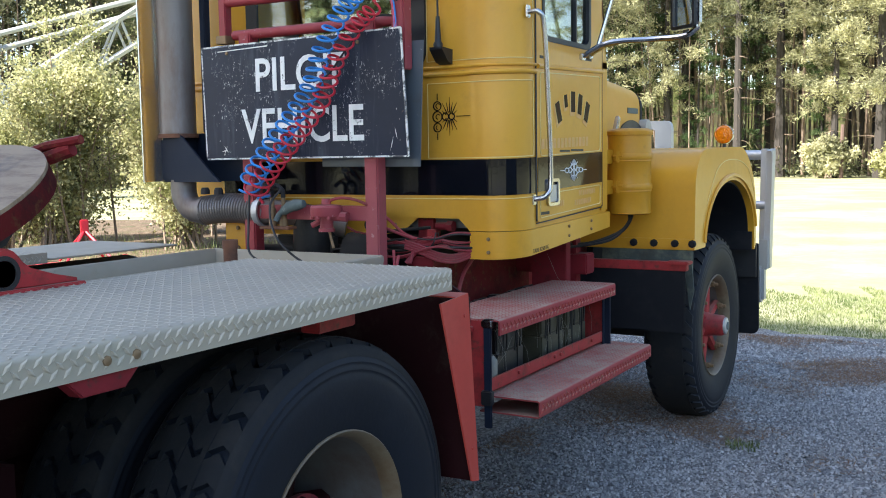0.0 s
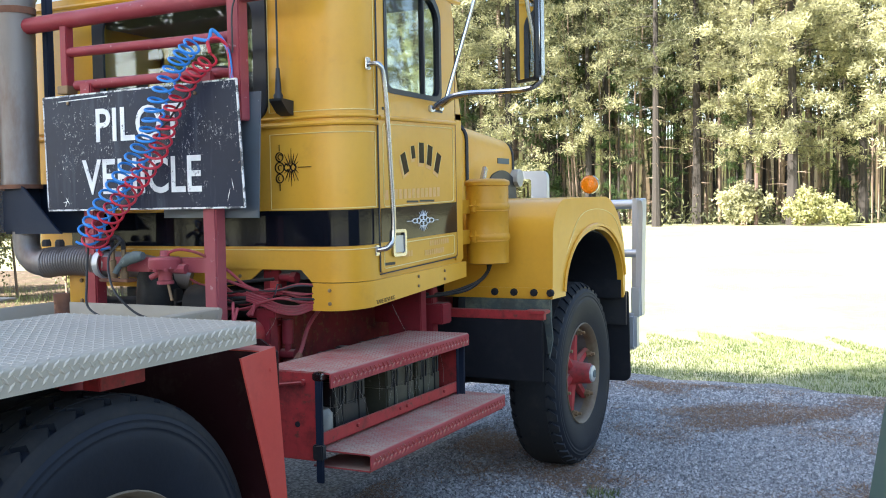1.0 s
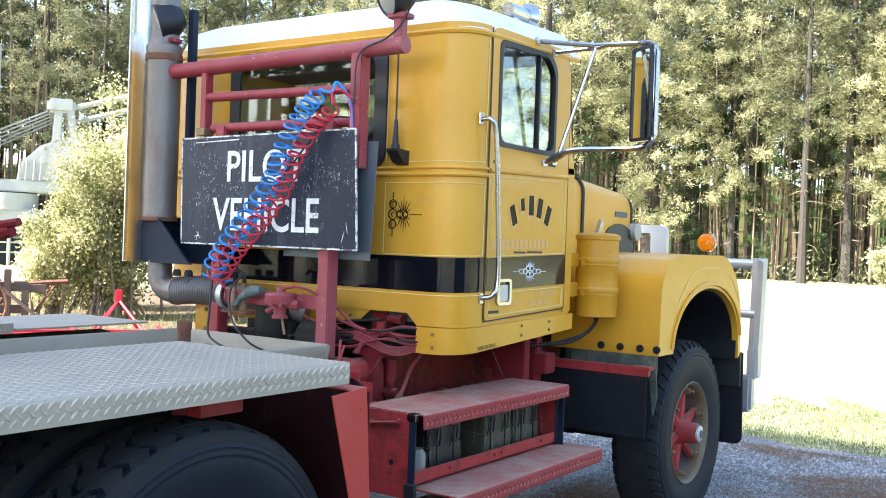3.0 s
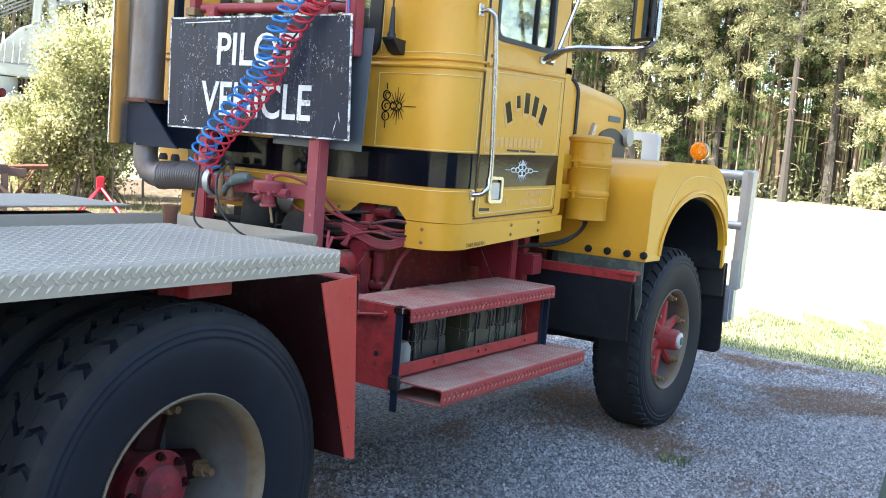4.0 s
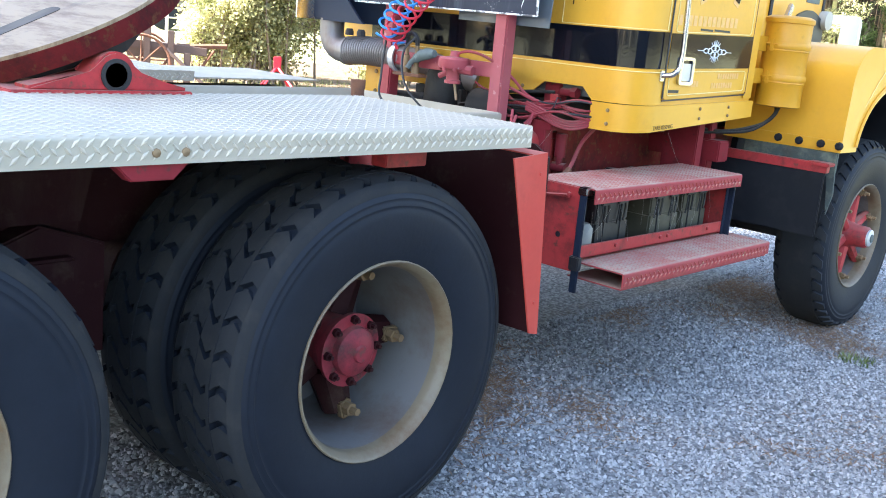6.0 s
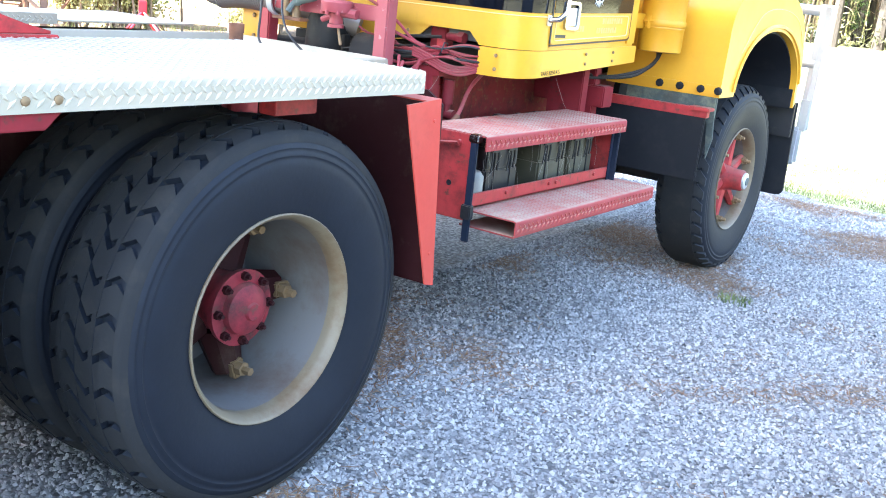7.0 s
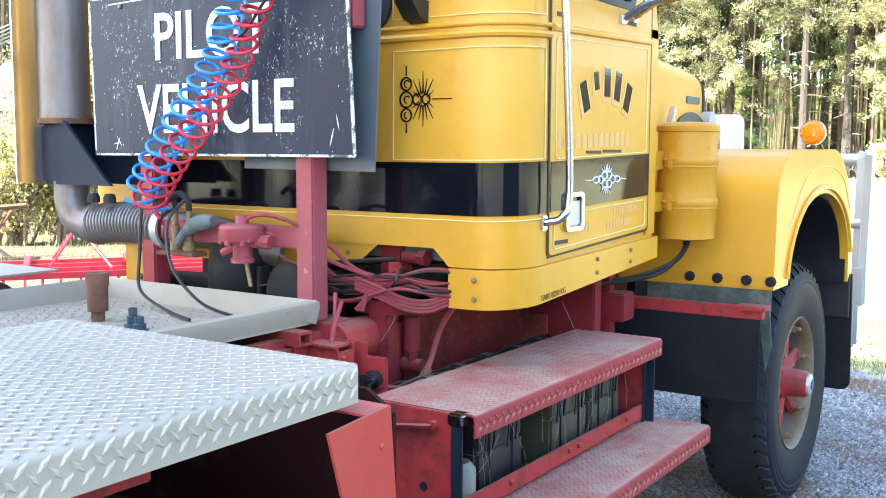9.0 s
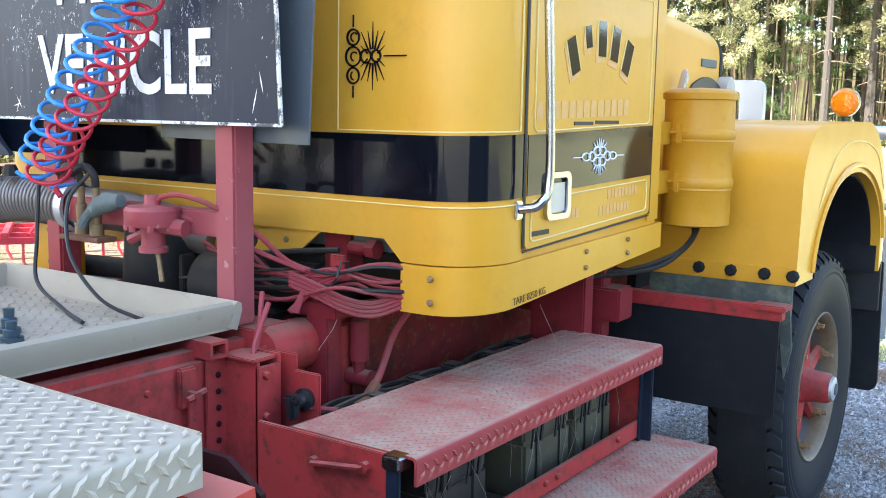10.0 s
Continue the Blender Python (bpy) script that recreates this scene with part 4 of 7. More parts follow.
def wing(sx):
    arch = ellipse_arc(0.03, 1.005, 0.530, 0.335, 180, 0)
    outline = [(-0.70, 1.005), (-0.685, 1.30)] + ellipse_arc(-0.48, 1.32, 0.205, 0.195, 180, 92, 7) + ellipse_arc(0.165, 1.09, 0.44, 0.440, 82, 8, 12) + [(0.608, 0.93), (0.570, 0.90)]
    loop_ = outline + list(reversed([*arch]))
    bm = bmesh.new()
    xo, xi = 1.236, 0.62
    a = [bm.verts.new((sx * xo, y, z)) for y, z in loop_]
    b = [bm.verts.new((sx * xi, y, z)) for y, z in loop_]
    n = len(loop_)
    fa = bm.faces.new(a)
    bm.faces.new(b)
    for i in range(n):
        bm.faces.new((a[i], a[(i + 1) % n], b[(i + 1) % n], b[i]))
    k = len(outline)
    edges = [bm.edges.get((a[i], a[i + 1])) for i in range(1, k - 2)]
    bmesh.ops.bevel(bm, geom=edges, offset=0.15, segments=8, affect='EDGES', clamp_overlap=True)
    w = T("front_wing", bm, YELLOW, "rounded yellow front wing", angle=50)
    lin = [(y, z) for y, z in ellipse_arc(0.03, 1.005, 0.525, 0.330, 180, 0)]
    lin2 = [(y, z) for y, z in ellipse_arc(0.03, 1.005, 0.516, 0.321, 0, 180)]
    T("arch_liner", prism(lin + lin2, "x", min(sx * 0.62, sx * 1.20), max(sx * 0.62, sx * 1.20)), FLAP, "", w)
    T("arch_liner", box((min(sx * 0.62, sx * 1.225), 0.545, 0.895), (max(sx * 0.62, sx * 1.225), 0.553, 1.01), 0.0), FLAP, "", w)
    T("arch_inner", prism(ellipse_arc(0.04, 0.90, 0.56, 0.44, 180, 0), "x", min(sx * 0.58, sx * 0.615), max(sx * 0.58, sx * 0.615)), FLAP, "", w)
    T("arch_bead", tube([(sx * 1.239, y, z) for y, z in ellipse_arc(0.03, 1.005, 0.556, 0.362, 176, 6)], 0.011, 6), YELLOW, "", w)
    T("wing_pinstripe", tube(smooth_path([(sx * 1.205, -0.56, 1.06), (sx * 1.2375, -0.46, 1.25), (sx * 1.2375, -0.25, 1.42), (sx * 1.2375, 0.08, 1.455), (sx * 1.2375, 0.38, 1.40), (sx * 1.2375, 0.55, 1.25)], 5), 0.0022, 4), STRIPE, "", w)
    return w


wingR, wingL = wing(1), wing(-1)
bolts([(x, -0.702, 1.038) for x in (0.920, 1.028, 1.138, 1.228)], 0.020, 0.022, "-y", FLAP, wingR, "rubber_buffer")
T("wing_flange", box((0.80, -0.704, 1.010), (1.238, -0.694, 1.062), 0.002), YELLOW, "", wingR)
T("splash_skirt", box((0.74, -0.695, 0.90), (1.225, -0.675, 1.02), 0.004), MOSSY, "mossy grey-green rubber splash strip", wingR)
bm = box((0.60, -0.83, 0.912), (1.235, -0.79, 0.957), 0.003)
add_box(bm, (1.14, -0.85, 0.944), (1.25, -0.77, 0.962), 0.004)
T("flap_bar", bm, RED, "red steel bar above the mud flap", wingR)
T("mud_flap", box((0.62, -0.822, 0.60), (1.225, -0.808, 0.920), 0.004), FLAP, "flat black rubber mud flap", wingR)
T("splash_skirt", prism([(1.10, 1.0), (1.218, 1.0), (1.235, 0.80), (1.215, 0.70), (1.19, 0.88)], "y", -0.700, -0.688), MOSSY, "", wingR)
bm = prism(round_poly([(0.86, 0.36), (1.25, 0.36), (1.24, 0.93), (0.86, 0.93)], [0.05, 0.05, 0.01, 0.01]), "y", 0.65, 0.668)
T("mud_flap", bm, FLAP, "black rubber flap ahead of the front wheel", wingR)
T("flap_plate", box((0.95, 0.62, 0.72), (1.235, 0.648, 0.93), 0.003), PLASTIC, "", wingR)
# amber lamp on the wing
lm = Matrix.Translation((1.130, 0.24, 1.600)) @ Matrix.Rotation(radians(-90), 4, 'Z')
amb = T("indicator_lamp", lathe([(-0.02, 0.040), (-0.012, 0.052), (0.010, 0.052), (0.012, 0.050), (0.030, 0.040), (0.036, 0)], lm, 24), AMBER, "round amber indicator lamp", wingR)
T("lamp_stem", tube([(1.13, 0.25, 1.56), (1.13, 0.25, 1.48)], 0.010, 8), SEAL, "", amb)
T("lamp_rim", lathe([(-0.018, 0.052), (-0.018, 0.056), (0.004, 0.056), (0.004, 0.052)], lm, 24, True), CHROME, "", amb)

# bull bar
bb = T("bull_bar", prism([(0.98, 1.50), (1.095, 1.515), (1.03, 0.74), (0.95, 0.74), (0.945, 0.92), (1.0, 1.44)], "x", 1.205, 1.245, 0.006), ALU, "bright aluminium bull bar")
T("bull_bar_web", prism([(1.01, 1.515), (1.095, 1.515), (1.03, 0.74), (0.97, 0.74)], "x", 1.168, 1.205, 0.004), ALU, "", bb)
T("bull_bar_tube", tube([(-1.2, 1.04, 1.475), (1.215, 1.04, 1.475)], 0.032, 12), ALU, "", bb)
T("bull_bar_tube", tube([(-1.2, 1.0, 1.15), (1.215, 1.0, 1.15)], 0.028, 12), ALU, "", bb)
T("bull_bar_hoop", prism(round_poly([(0.46, 1.47), (0.575, 1.47), (0.575, 1.715), (0.30, 1.715), (0.30, 1.66), (0.46, 1.66)], [0.01, 0.01, 0.05, 0.01, 0.01, 0.01]), "y", 1.0, 1.05, 0.004), ALU, "", bb)
T("bull_bar_hoop", prism(round_poly([(-0.575, 1.47), (-0.46, 1.47), (-0.46, 1.66), (-0.30, 1.66), (-0.30, 1.715), (-0.575, 1.715)], [0.01] * 5 + [0.05]), "y", 1.0, 1.05, 0.004), ALU, "", bb)
T("bull_bar_upright", prism([(0.98, 1.50), (1.095, 1.515), (1.03, 0.74), (0.95, 0.74), (0.945, 0.92), (1.0, 1.44)], "x", -1.245, -1.205, 0.006), ALU, "", bb)
T("bumper", box((-1.22, 0.90, 0.52), (1.22, 1.0, 0.76), 0.02), ALU, "", bb)
T("number_plate_bracket", box((1.18, 0.925, 0.735), (1.235, 0.955, 0.93), 0.003), CREAMW, "", bb)


# ---- wheels ----
def tyre_mesh(ribs=True):
    half = [(0.108, 0.280), (0.121, 0.288), (0.134, 0.330), (0.143, 0.385), (0.1445, 0.415), (0.143, 0.432), (0.1417, 0.435), (0.1415, 0.442), (0.1432, 0.445), (0.1425, 0.452),
            (0.1403, 0.455), (0.1400, 0.462), (0.1412, 0.465), (0.138, 0.474), (0.129, 0.486), (0.118, 0.497), (0.104, 0.5045)]
    prof = [(-a, r) for a, r in half] + [(a, r) for a, r in reversed(half)] + [(0.09, 0.280), (-0.09, 0.280)]
    bm = lathe(prof, None, 64, True)
    rnd = random.Random(5)
    n = 37 if ribs else 44
    for row, (x0, x1, r1) in enumerate(((-0.131, -0.066, 0.5225), (-0.066, -0.001, 0.5240), (0.001, 0.066, 0.5240), (0.066, 0.131, 0.5225))):
        for k in range(n):
            a = 2 * math.pi * (k + 0.31 * row + rnd.uniform(-.02, .02)) / n
            da = 2 * math.pi / n * (0.385 if ribs else 0.40)
            bend = 0.050 if row in (0, 2) else -0.050
            xm = (x0 + x1) / 2
            vs = []
            for r in (0.486 if row in (0, 3) else 0.500, r1):
                for x, t in ((x0, -da), (xm, -da), (x1, -da), (x1, da), (xm, da), (x0, da)):
                    tt = a + t * (0.72 if abs(x) > 0.12 else 1.0) + (bend if x == xm else 0) + 0.02 * (x - x0) / (x1 - x0)
                    rr_ = r - (0.026 if abs(x) > 0.12 else 0.003 if abs(x) > 0.09 else 0)
                    vs.append(bm.verts.new((x, rr_ * math.cos(tt), rr_ * math.sin(tt))))
            for f in ((6, 7, 10, 11), (7, 8, 9, 10), (0, 1, 7, 6), (1, 2, 8, 7), (2, 3, 9, 8), (3, 4, 10, 9), (4, 5, 11, 10), (5, 0, 6, 11)):
                bm.faces.new([vs[i] for i in f]).material_index = 1 if min(f) > 5 else 0
    # the blocks run together in ribs, so that the grooves between them stay short hooks
    for sgn in ((1, -1) if ribs else ()):
        for prof_ in ([(0.118, 0.486), (0.118, 0.5085), (0.126, 0.5030), (0.133, 0.4930), (0.136, 0.478)], [(0.052, 0.49), (0.052, 0.5244), (0.064, 0.5238), (0.064, 0.49)]):
            n0 = len(bm.faces)
            add_lathe(bm, [(sgn * a, r) for a, r in prof_], None, 96, True)
            bm.faces.ensure_lookup_table()
            for f in bm.faces[n0:]:
                f.material_index = 1
    if not ribs:
        n0 = len(bm.faces)
        add_lathe(bm, [(-0.086, 0.49), (-0.086, 0.5232), (-0.03, 0.5246), (0.03, 0.5246), (0.086, 0.5232), (0.086, 0.49)], None, 96, True)
        bm.faces.ensure_lookup_table()
        for f in bm.faces[n0:]:
            f.material_index = 1
    me = finish(bm, 35)
    me.materials.append(RUBBER)
    me.materials.append(TREADRUB)
    return me


TYRE, LUG_TYRE = tyre_mesh(), tyre_mesh(False)


def flange_mesh():
    me = finish(lathe([(0.085, 0.272), (0.092, 0.277), (0.112, 0.282), (0.121, 0.290), (0.126, 0.290), (0.129, 0.287), (0.127, 0.283), (0.120, 0.279), (0.110, 0.272), (0.098, 0.2675), (0.072, 0.2660), (-0.10, 0.2650), (-0.10, 0.270)], None, 48, True))
    me.materials.append(RIM)
    return me


FLANGE = flange_mesh()


def lug_nuts(name, count, ring, x, r, h, mat, parent, phase=0.0, label=""):
    me = finish(lathe([(0, r), (h * 0.7, r), (h * 0.7, r * 0.55), (h * 1.4, r * 0.5), (h * 1.4, 0)], None, 6))
    for k in range(count):
        a = 2 * math.pi * (k + phase) / count
        ob = part(name, me, mat, None, label)
        ob.parent = parent
        ob.location = (x, ring * math.cos(a), ring * math.sin(a))
        ob.rotation_euler.x = k * 0.7


def rim_clamps(count, ring, x, size, parent, phase=0.0):
    """Wedge, stud and nut that hold the rim to each spoke."""
    bm = bmesh.new()
    add_box(bm, (-0.012, -0.024, -0.020), (0.014, 0.026, 0.020), 0.005)
    add_lathe(bm, [(0.010, 0.019), (0.032, 0.019), (0.032, 0.011), (0.056, 0.011), (0.058, 0)], Matrix.Translation((0, -0.004, 0)), 6)
    for v in bm.verts:
        v.co *= size
    me = finish(bm)
    for k in range(count):
        a = 2 * math.pi * (k + phase) / count
        ob = part("rim_clamp", me, BOLT, None, "rusty brass-coloured rim clamp")
        ob.parent = parent
        ob.location = (x, ring * math.cos(a), ring * math.sin(a))
        ob.rotation_euler.x = a


def wheel_rear(x, y, sx, dual=True):
    """Outer deep-dish wheel with its inner twin."""
    out = part("wheel_rim", FLANGE, None, truck, "cream painted rim with rust stains")
    out.matrix_basis = Matrix.Translation((x, y, 0.519)) @ (Matrix() if sx > 0 else Matrix.Rotation(math.pi, 4, 'Z'))
    kids = [("tyre", TYRE, None, "worn black truck tyre")]
    kids.append(("wheel_barrel", finish(lathe([(0.078, 0.2650), (0.05, 0.2630), (-0.26, 0.258), (-0.275, 0.23), (-0.28, 0.0)], None, 40, False, False)), BARREL, "dull stained wheel barrel"))
    bm = lathe([(-0.27, 0.105), (-0.08, 0.085), (-0.05, 0.088), (-0.018, 0.106), (0.000, 0.108), (0.003, 0.074), (0.022, 0.070), (0.036, 0.050), (0.040, 0.026), (0.048, 0.022), (0.048, 0)], None, 32)
    spk = bmesh.new()
    for k in range(5):
        a = 2 * math.pi * (k - 0.03) / 5
        d = Vector((0, math.cos(a), math.sin(a)))
        add_tube(spk, [Vector((-0.13, 0, 0)) + d * 0.09, Vector((-0.115, 0, 0)) + d * 0.235], [0.065, 0.045], 8)
    kids.append(("hub", bm, HUBRED, "grimy red cast hub"))
    kids.append(("hub_spider", spk, SHADEMAROON, "dark red cast spider"))
    for nm, b, mt, lab in kids:
        ob = part(nm, b, mt, None, lab)
        ob.parent = out
    lug_nuts("hub_bolt", 8, 0.092, 0.001, 0.013, 0.018, SHADEMAROON, out)
    rim_clamps(5, 0.222, -0.075, 1.1, out, -0.03)
    if dual:
        inn = part("wheel_rim", FLANGE, None, truck)
        inn.matrix_basis = Matrix.Translation((x - sx * 0.355, y, 0.519)) @ Matrix.Rotation(math.radians(17), 4, 'X')
        t = part("tyre", TYRE, None, None, "worn black truck tyre")
        t.parent = inn
    return out


for yy in (-3.72, -5.04):
    for s in (1, -1):
        wheel_rear(s * 1.081, yy + 0.038, s)


def wheel_front(x, y, sx):
    out = part("wheel_rim", FLANGE, None, truck, "cream painted rim with rust stains")
    out.matrix_basis = Matrix.Translation((x, y, 0.512)) @ (Matrix() if sx > 0 else Matrix.Rotation(math.pi, 4, 'Z')) @ Matrix.Rotation(radians(20), 4, 'X')
    bm = lathe([(-0.06, 0.095), (0.050, 0.088), (0.085, 0.066), (0.105, 0.062), (0.165, 0.058), (0.175, 0.050), (0.175, 0)], None, 28)
    for k in range(6):
        a = 2 * math.pi * k / 6
        d = Vector((0, math.cos(a), math.sin(a)))
        add_tube(bm, [Vector((0.04, 0, 0)) + d * 0.06, Vector((0.05, 0, 0)) + d * 0.20, Vector((0.055, 0, 0)) + d * 0.262], [0.042, 0.027, 0.024], 8)
    kids = [("tyre", LUG_TYRE, None, "black truck tyre with small shoulder lugs"), ("hub", bm, RED, "red spoked cast hub"),
            ("hub_cap", lathe([(0.172, 0.048), (0.185, 0.046), (0.190, 0.03), (0.190, 0)], None, 20), ALU, "bright hub cap"),
            ("hub_cap_centre", lathe([(0.188, 0.024), (0.194, 0.022), (0.194, 0)], None, 16), FITTING, ""),
            ("wheel_barrel", lathe([(0.066, 0.2640), (0.0, 0.2560), (-0.05, 0.235), (-0.06, 0.0)], None, 32, False, False), BARREL, "")]
    for nm, b, mt, lab in kids:
        ob = part(nm, b, mt, None, lab)
        ob.parent = out
    rim_clamps(6, 0.236, 0.075, 0.85, out)


wheel_front(1.035, 0.0, 1)
wheel_front(-1.035, 0.0, -1)

# ---- chassis ----
for s in (1, -1):
    bm = box((min(s * 0.39, s * 0.47), -3.2, 0.74), (max(s * 0.39, s * 0.47), 0.75, 1.015), 0.022, None, 4)
    T("chassis_rail", bm, RED, "red painted chassis rail")
    # rear length of the same red rail, the deck's shade put into its colour
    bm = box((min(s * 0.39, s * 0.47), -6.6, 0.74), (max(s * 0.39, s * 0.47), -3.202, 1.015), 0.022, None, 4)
    T("chassis_rail", bm, SHADEMAROON, "red chassis rail over the axles, darkened for the shade there")
for y in (-6.4, -5.4, -4.4, -3.1, -1.9, -1.2, 0.3):
    T("cross_member", box((-0.39, y - 0.06, 0.78), (0.39, y + 0.06, 0.98), 0.006), SHADERED)
for y in (-3.72, -5.04):
    bm = tube([(-0.95, y, 0.512), (0.95, y, 0.512)], 0.075, 12)
    add_lathe(bm, [(-0.2, 0.06), (-0.12, 0.17), (0.12, 0.17), (0.2, 0.06)], Matrix.Translation((0, y, 0.512)), 20)
    T("drive_axle", bm, SHADEMAROON)
T("far_fuel_tank", box((-1.15, -2.40, 0.34), (-0.50, -1.15, 0.95), 0.08), DARK, "dark tank on the far side")
for q in range(5):
    T("leaf_spring", tube(smooth_path([(0.45, -0.72 + 0.06 * q, 0.60 - 0.018 * q), (0.45, 0, 0.50 - 0.018 * q), (0.45, 0.72 - 0.06 * q, 0.60 - 0.018 * q)], 6), 0.014, 4), DARK)
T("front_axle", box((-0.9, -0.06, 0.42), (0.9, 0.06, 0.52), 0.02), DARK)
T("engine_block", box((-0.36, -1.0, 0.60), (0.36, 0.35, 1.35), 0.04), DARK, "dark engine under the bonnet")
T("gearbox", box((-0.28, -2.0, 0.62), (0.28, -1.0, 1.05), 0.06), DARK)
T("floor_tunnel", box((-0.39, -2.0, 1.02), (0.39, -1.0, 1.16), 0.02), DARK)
# frame parts under the deck, also coloured dark for shade
T("rear_spring_hanger", box((0.47, -4.55, 0.55), (0.60, -4.25, 1.05), 0.01), SHADEMAROON)
T("rear_frame_plate", prism([(-4.75, 0.86), (-4.28, 0.86), (-4.22, 1.10), (-5.9, 1.10), (-5.9, 0.80), (-5.0, 0.80)], "x", 0.62, 0.66), SHADEMAROON, "dark red frame side plate")
T("rear_frame_bar", box((0.60, -5.6, 0.66), (0.72, -4.32, 0.78), 0.008), SHADEMAROON)
T("bogie_bracket", prism([(-4.55, 0.50), (-4.22, 0.50), (-4.22, 0.80), (-4.40, 0.86), (-4.55, 0.80)], "x", 0.55, 0.68, 0.006), SHADEMAROON)

# folded bracket, channel and damper beside the rail
brk = T("step_bracket", box((0.474, -2.414, 0.58), (0.578, -2.405, 0.995), 0.002), RED, "red folded steel bracket on the rail")
for lo, hi in (((0.474, -2.47, 0.66), (0.481, -2.405, 1.00)), ((0.472, -2.425, 0.995), (0.575, -2.355, 1.003)), ((0.570, -2.414, 0.56), (0.580, -2.345, 0.985)), ((0.500, -2.352, 0.58), (0.580, -2.343, 1.005)), ((0.500, -2.343, 0.60), (0.508, -2.312, 1.005))):
    T("bracket_flange", box(lo, hi, 0.002), RED, "", brk)
T("bracket_fold", box((0.500, -2.315, 0.60), (0.597, -2.306, 1.000), 0.003), RED, "", brk)
T("isolator_plate", box((0.594, -2.318, 0.70), (0.668, -2.309, 0.965), 0.003), RED, "", brk)
bm = lathe([(0, 0.024), (0.014, 0.026), (0.018, 0.016), (0.034, 0.015), (0.036, 0.0)], Matrix.Translation((0.632, -2.318, 0.905)) @ Matrix.Rotation(radians(-90), 4, 'Z'), 14)
add_box(bm, (0.620, -2.378, 0.868), (0.644, -2.348, 0.925), 0.007)
add_box(bm, (0.608, -2.375, 0.902), (0.658, -2.353, 0.922), 0.007)
T("isolator_switch", bm, SEAL, "black battery isolator switch", brk)
bolts([(0.580, -2.392, 0.965), (0.580, -2.392, 0.872), (0.580, -2.392, 0.76), (0.580, -2.392, 0.70)], 0.010, 0.010, "x", RED, brk)
bolts([(0.481, -2.438, 0.70 + 0.037 * k) for k in range(8)], 0.007, 0.005, "x", SHADEMAROON, brk)
hk = T("rail_hook", box((0.470, -2.545, 0.905), (0.486, -2.500, 0.992), 0.004), RED, "small red bracket with a wing nut")
T("wing_nut", tube([(0.486, -2.52, 0.935), (0.512, -2.52, 0.935)], 0.009, 8), RED, "", hk)
T("wing_nut", tube([(0.505, -2.545, 0.930), (0.505, -2.495, 0.941)], 0.007, 6), RED, "", hk)
T("hook_strap", box((0.486, -2.530, 0.80), (0.492, -2.508, 0.925), 0.002), RED, "", hk)
bolts([(0.470, y, z) for y, z in ((-2.62, 0.955), (-2.70, 0.90), (-2.28, 0.94))], 0.008, 0.006, "x", RED, truck)
T("tray_crossbar", ring_panel([(-2.475, 1.000), (-2.425, 1.000), (-2.425, 1.038), (-2.475, 1.038)], [(-2.468, 1.007), (-2.432, 1.007), (-2.432, 1.031), (-2.468, 1.031)], "x", -0.45, 0.50), RED, "red square tube under the tray")
# parts under the cab wear the red with shade in its colour
ch = T("upright_channel", box((0.475, -2.15, 0.68), (0.545, -2.095, 1.075), 0.004), SHADERED)
T("channel_head", box((0.44, -2.155, 1.045), (0.575, -2.08, 1.085), 0.004), SHADERED, "", ch)
T("damper", tube([(0.565, -2.055, 1.03), (0.565, -2.055, 0.93)], 0.024, 12), SHADERED)
T("damper_rod", tube([(0.565, -2.055, 0.94), (0.565, -2.055, 0.88)], 0.014, 8), SHADERED)
T("damper_eye", tube([(0.53, -2.050, 0.885), (0.60, -2.050, 0.885)], 0.022, 12), SHADERED)
T("tab_plate", ring_panel([(0.528, 1.135), (0.568, 1.135), (0.568, 1.195), (0.528, 1.195)], [(0.542, 1.165), (0.548, 1.159), (0.554, 1.165), (0.548, 1.171)], "y", -2.120, -2.112), RED, "red drilled tab")
T("pivot_bolt", tube([(0.53, -2.045, 1.205), (0.60, -2.045, 1.205)], 0.017, 10), SHADERED)
T("pivot_bolt", tube([(0.585, -2.045, 1.205), (0.612, -2.045, 1.205)], 0.024, 6), SHADERED)
T("sleeved_hose", tube(smooth_path([(0.66, -2.16, 0.86), (0.63, -2.06, 0.90), (0.62, -1.98, 1.0), (0.64, -1.90, 1.08)], 6), 0.009, 8), HOSERED)
T("sleeved_hose", tube(smooth_path([(0.68, -2.20, 0.865), (0.66, -2.15, 0.865), (0.645, -2.09, 0.89)], 4), 0.014, 8), RUST)
T("cab_mount", box((0.42, -2.02, 1.14), (0.50, -1.96, 1.235), 0.004), SHADERED)
T("cab_mount_tube", tube([(0.40, -1.94, 1.22), (0.55, -1.94, 1.22)], 0.022, 10), SHADERED)
# shadow behind the hoses is put into this plate's deep red
T("chassis_side_plate", box((0.475, -1.98, 0.66), (0.482, -1.05, 1.05), 0.002), RUSTSHADE, "rust-stained red chassis plate, darkened for shade")
for y in (-1.28, -1.16):
    T("cab_support", box((0.62, y - 0.03, 0.86), (0.80, y + 0.03, 1.10), 0.005), SHADERED)
T("cab_support_arm", box((0.47, -1.20, 0.92), (0.86, -1.10, 1.02), 0.006), SHADERED)
lyp = T("lower_yellow_panel", prism([(-0.44, 1.243), (0.455, 1.243), (0.39, 1.192), (0.33, 1.172), (0.20, 1.155), (-0.44, 1.15)], "y", REAR + 0.012, REAR + 0.020), YELLOW)
# black disc laid on for the dark of a hole
T("panel_hole_disc", lathe([(0, 0.030), (0.003, 0.030), (0.003, 0)], Matrix.Translation((0.205, REAR + 0.012, 1.203)) @ Matrix.Rotation(radians(-90), 4, 'Z'), 16), SEAL, "", lyp)
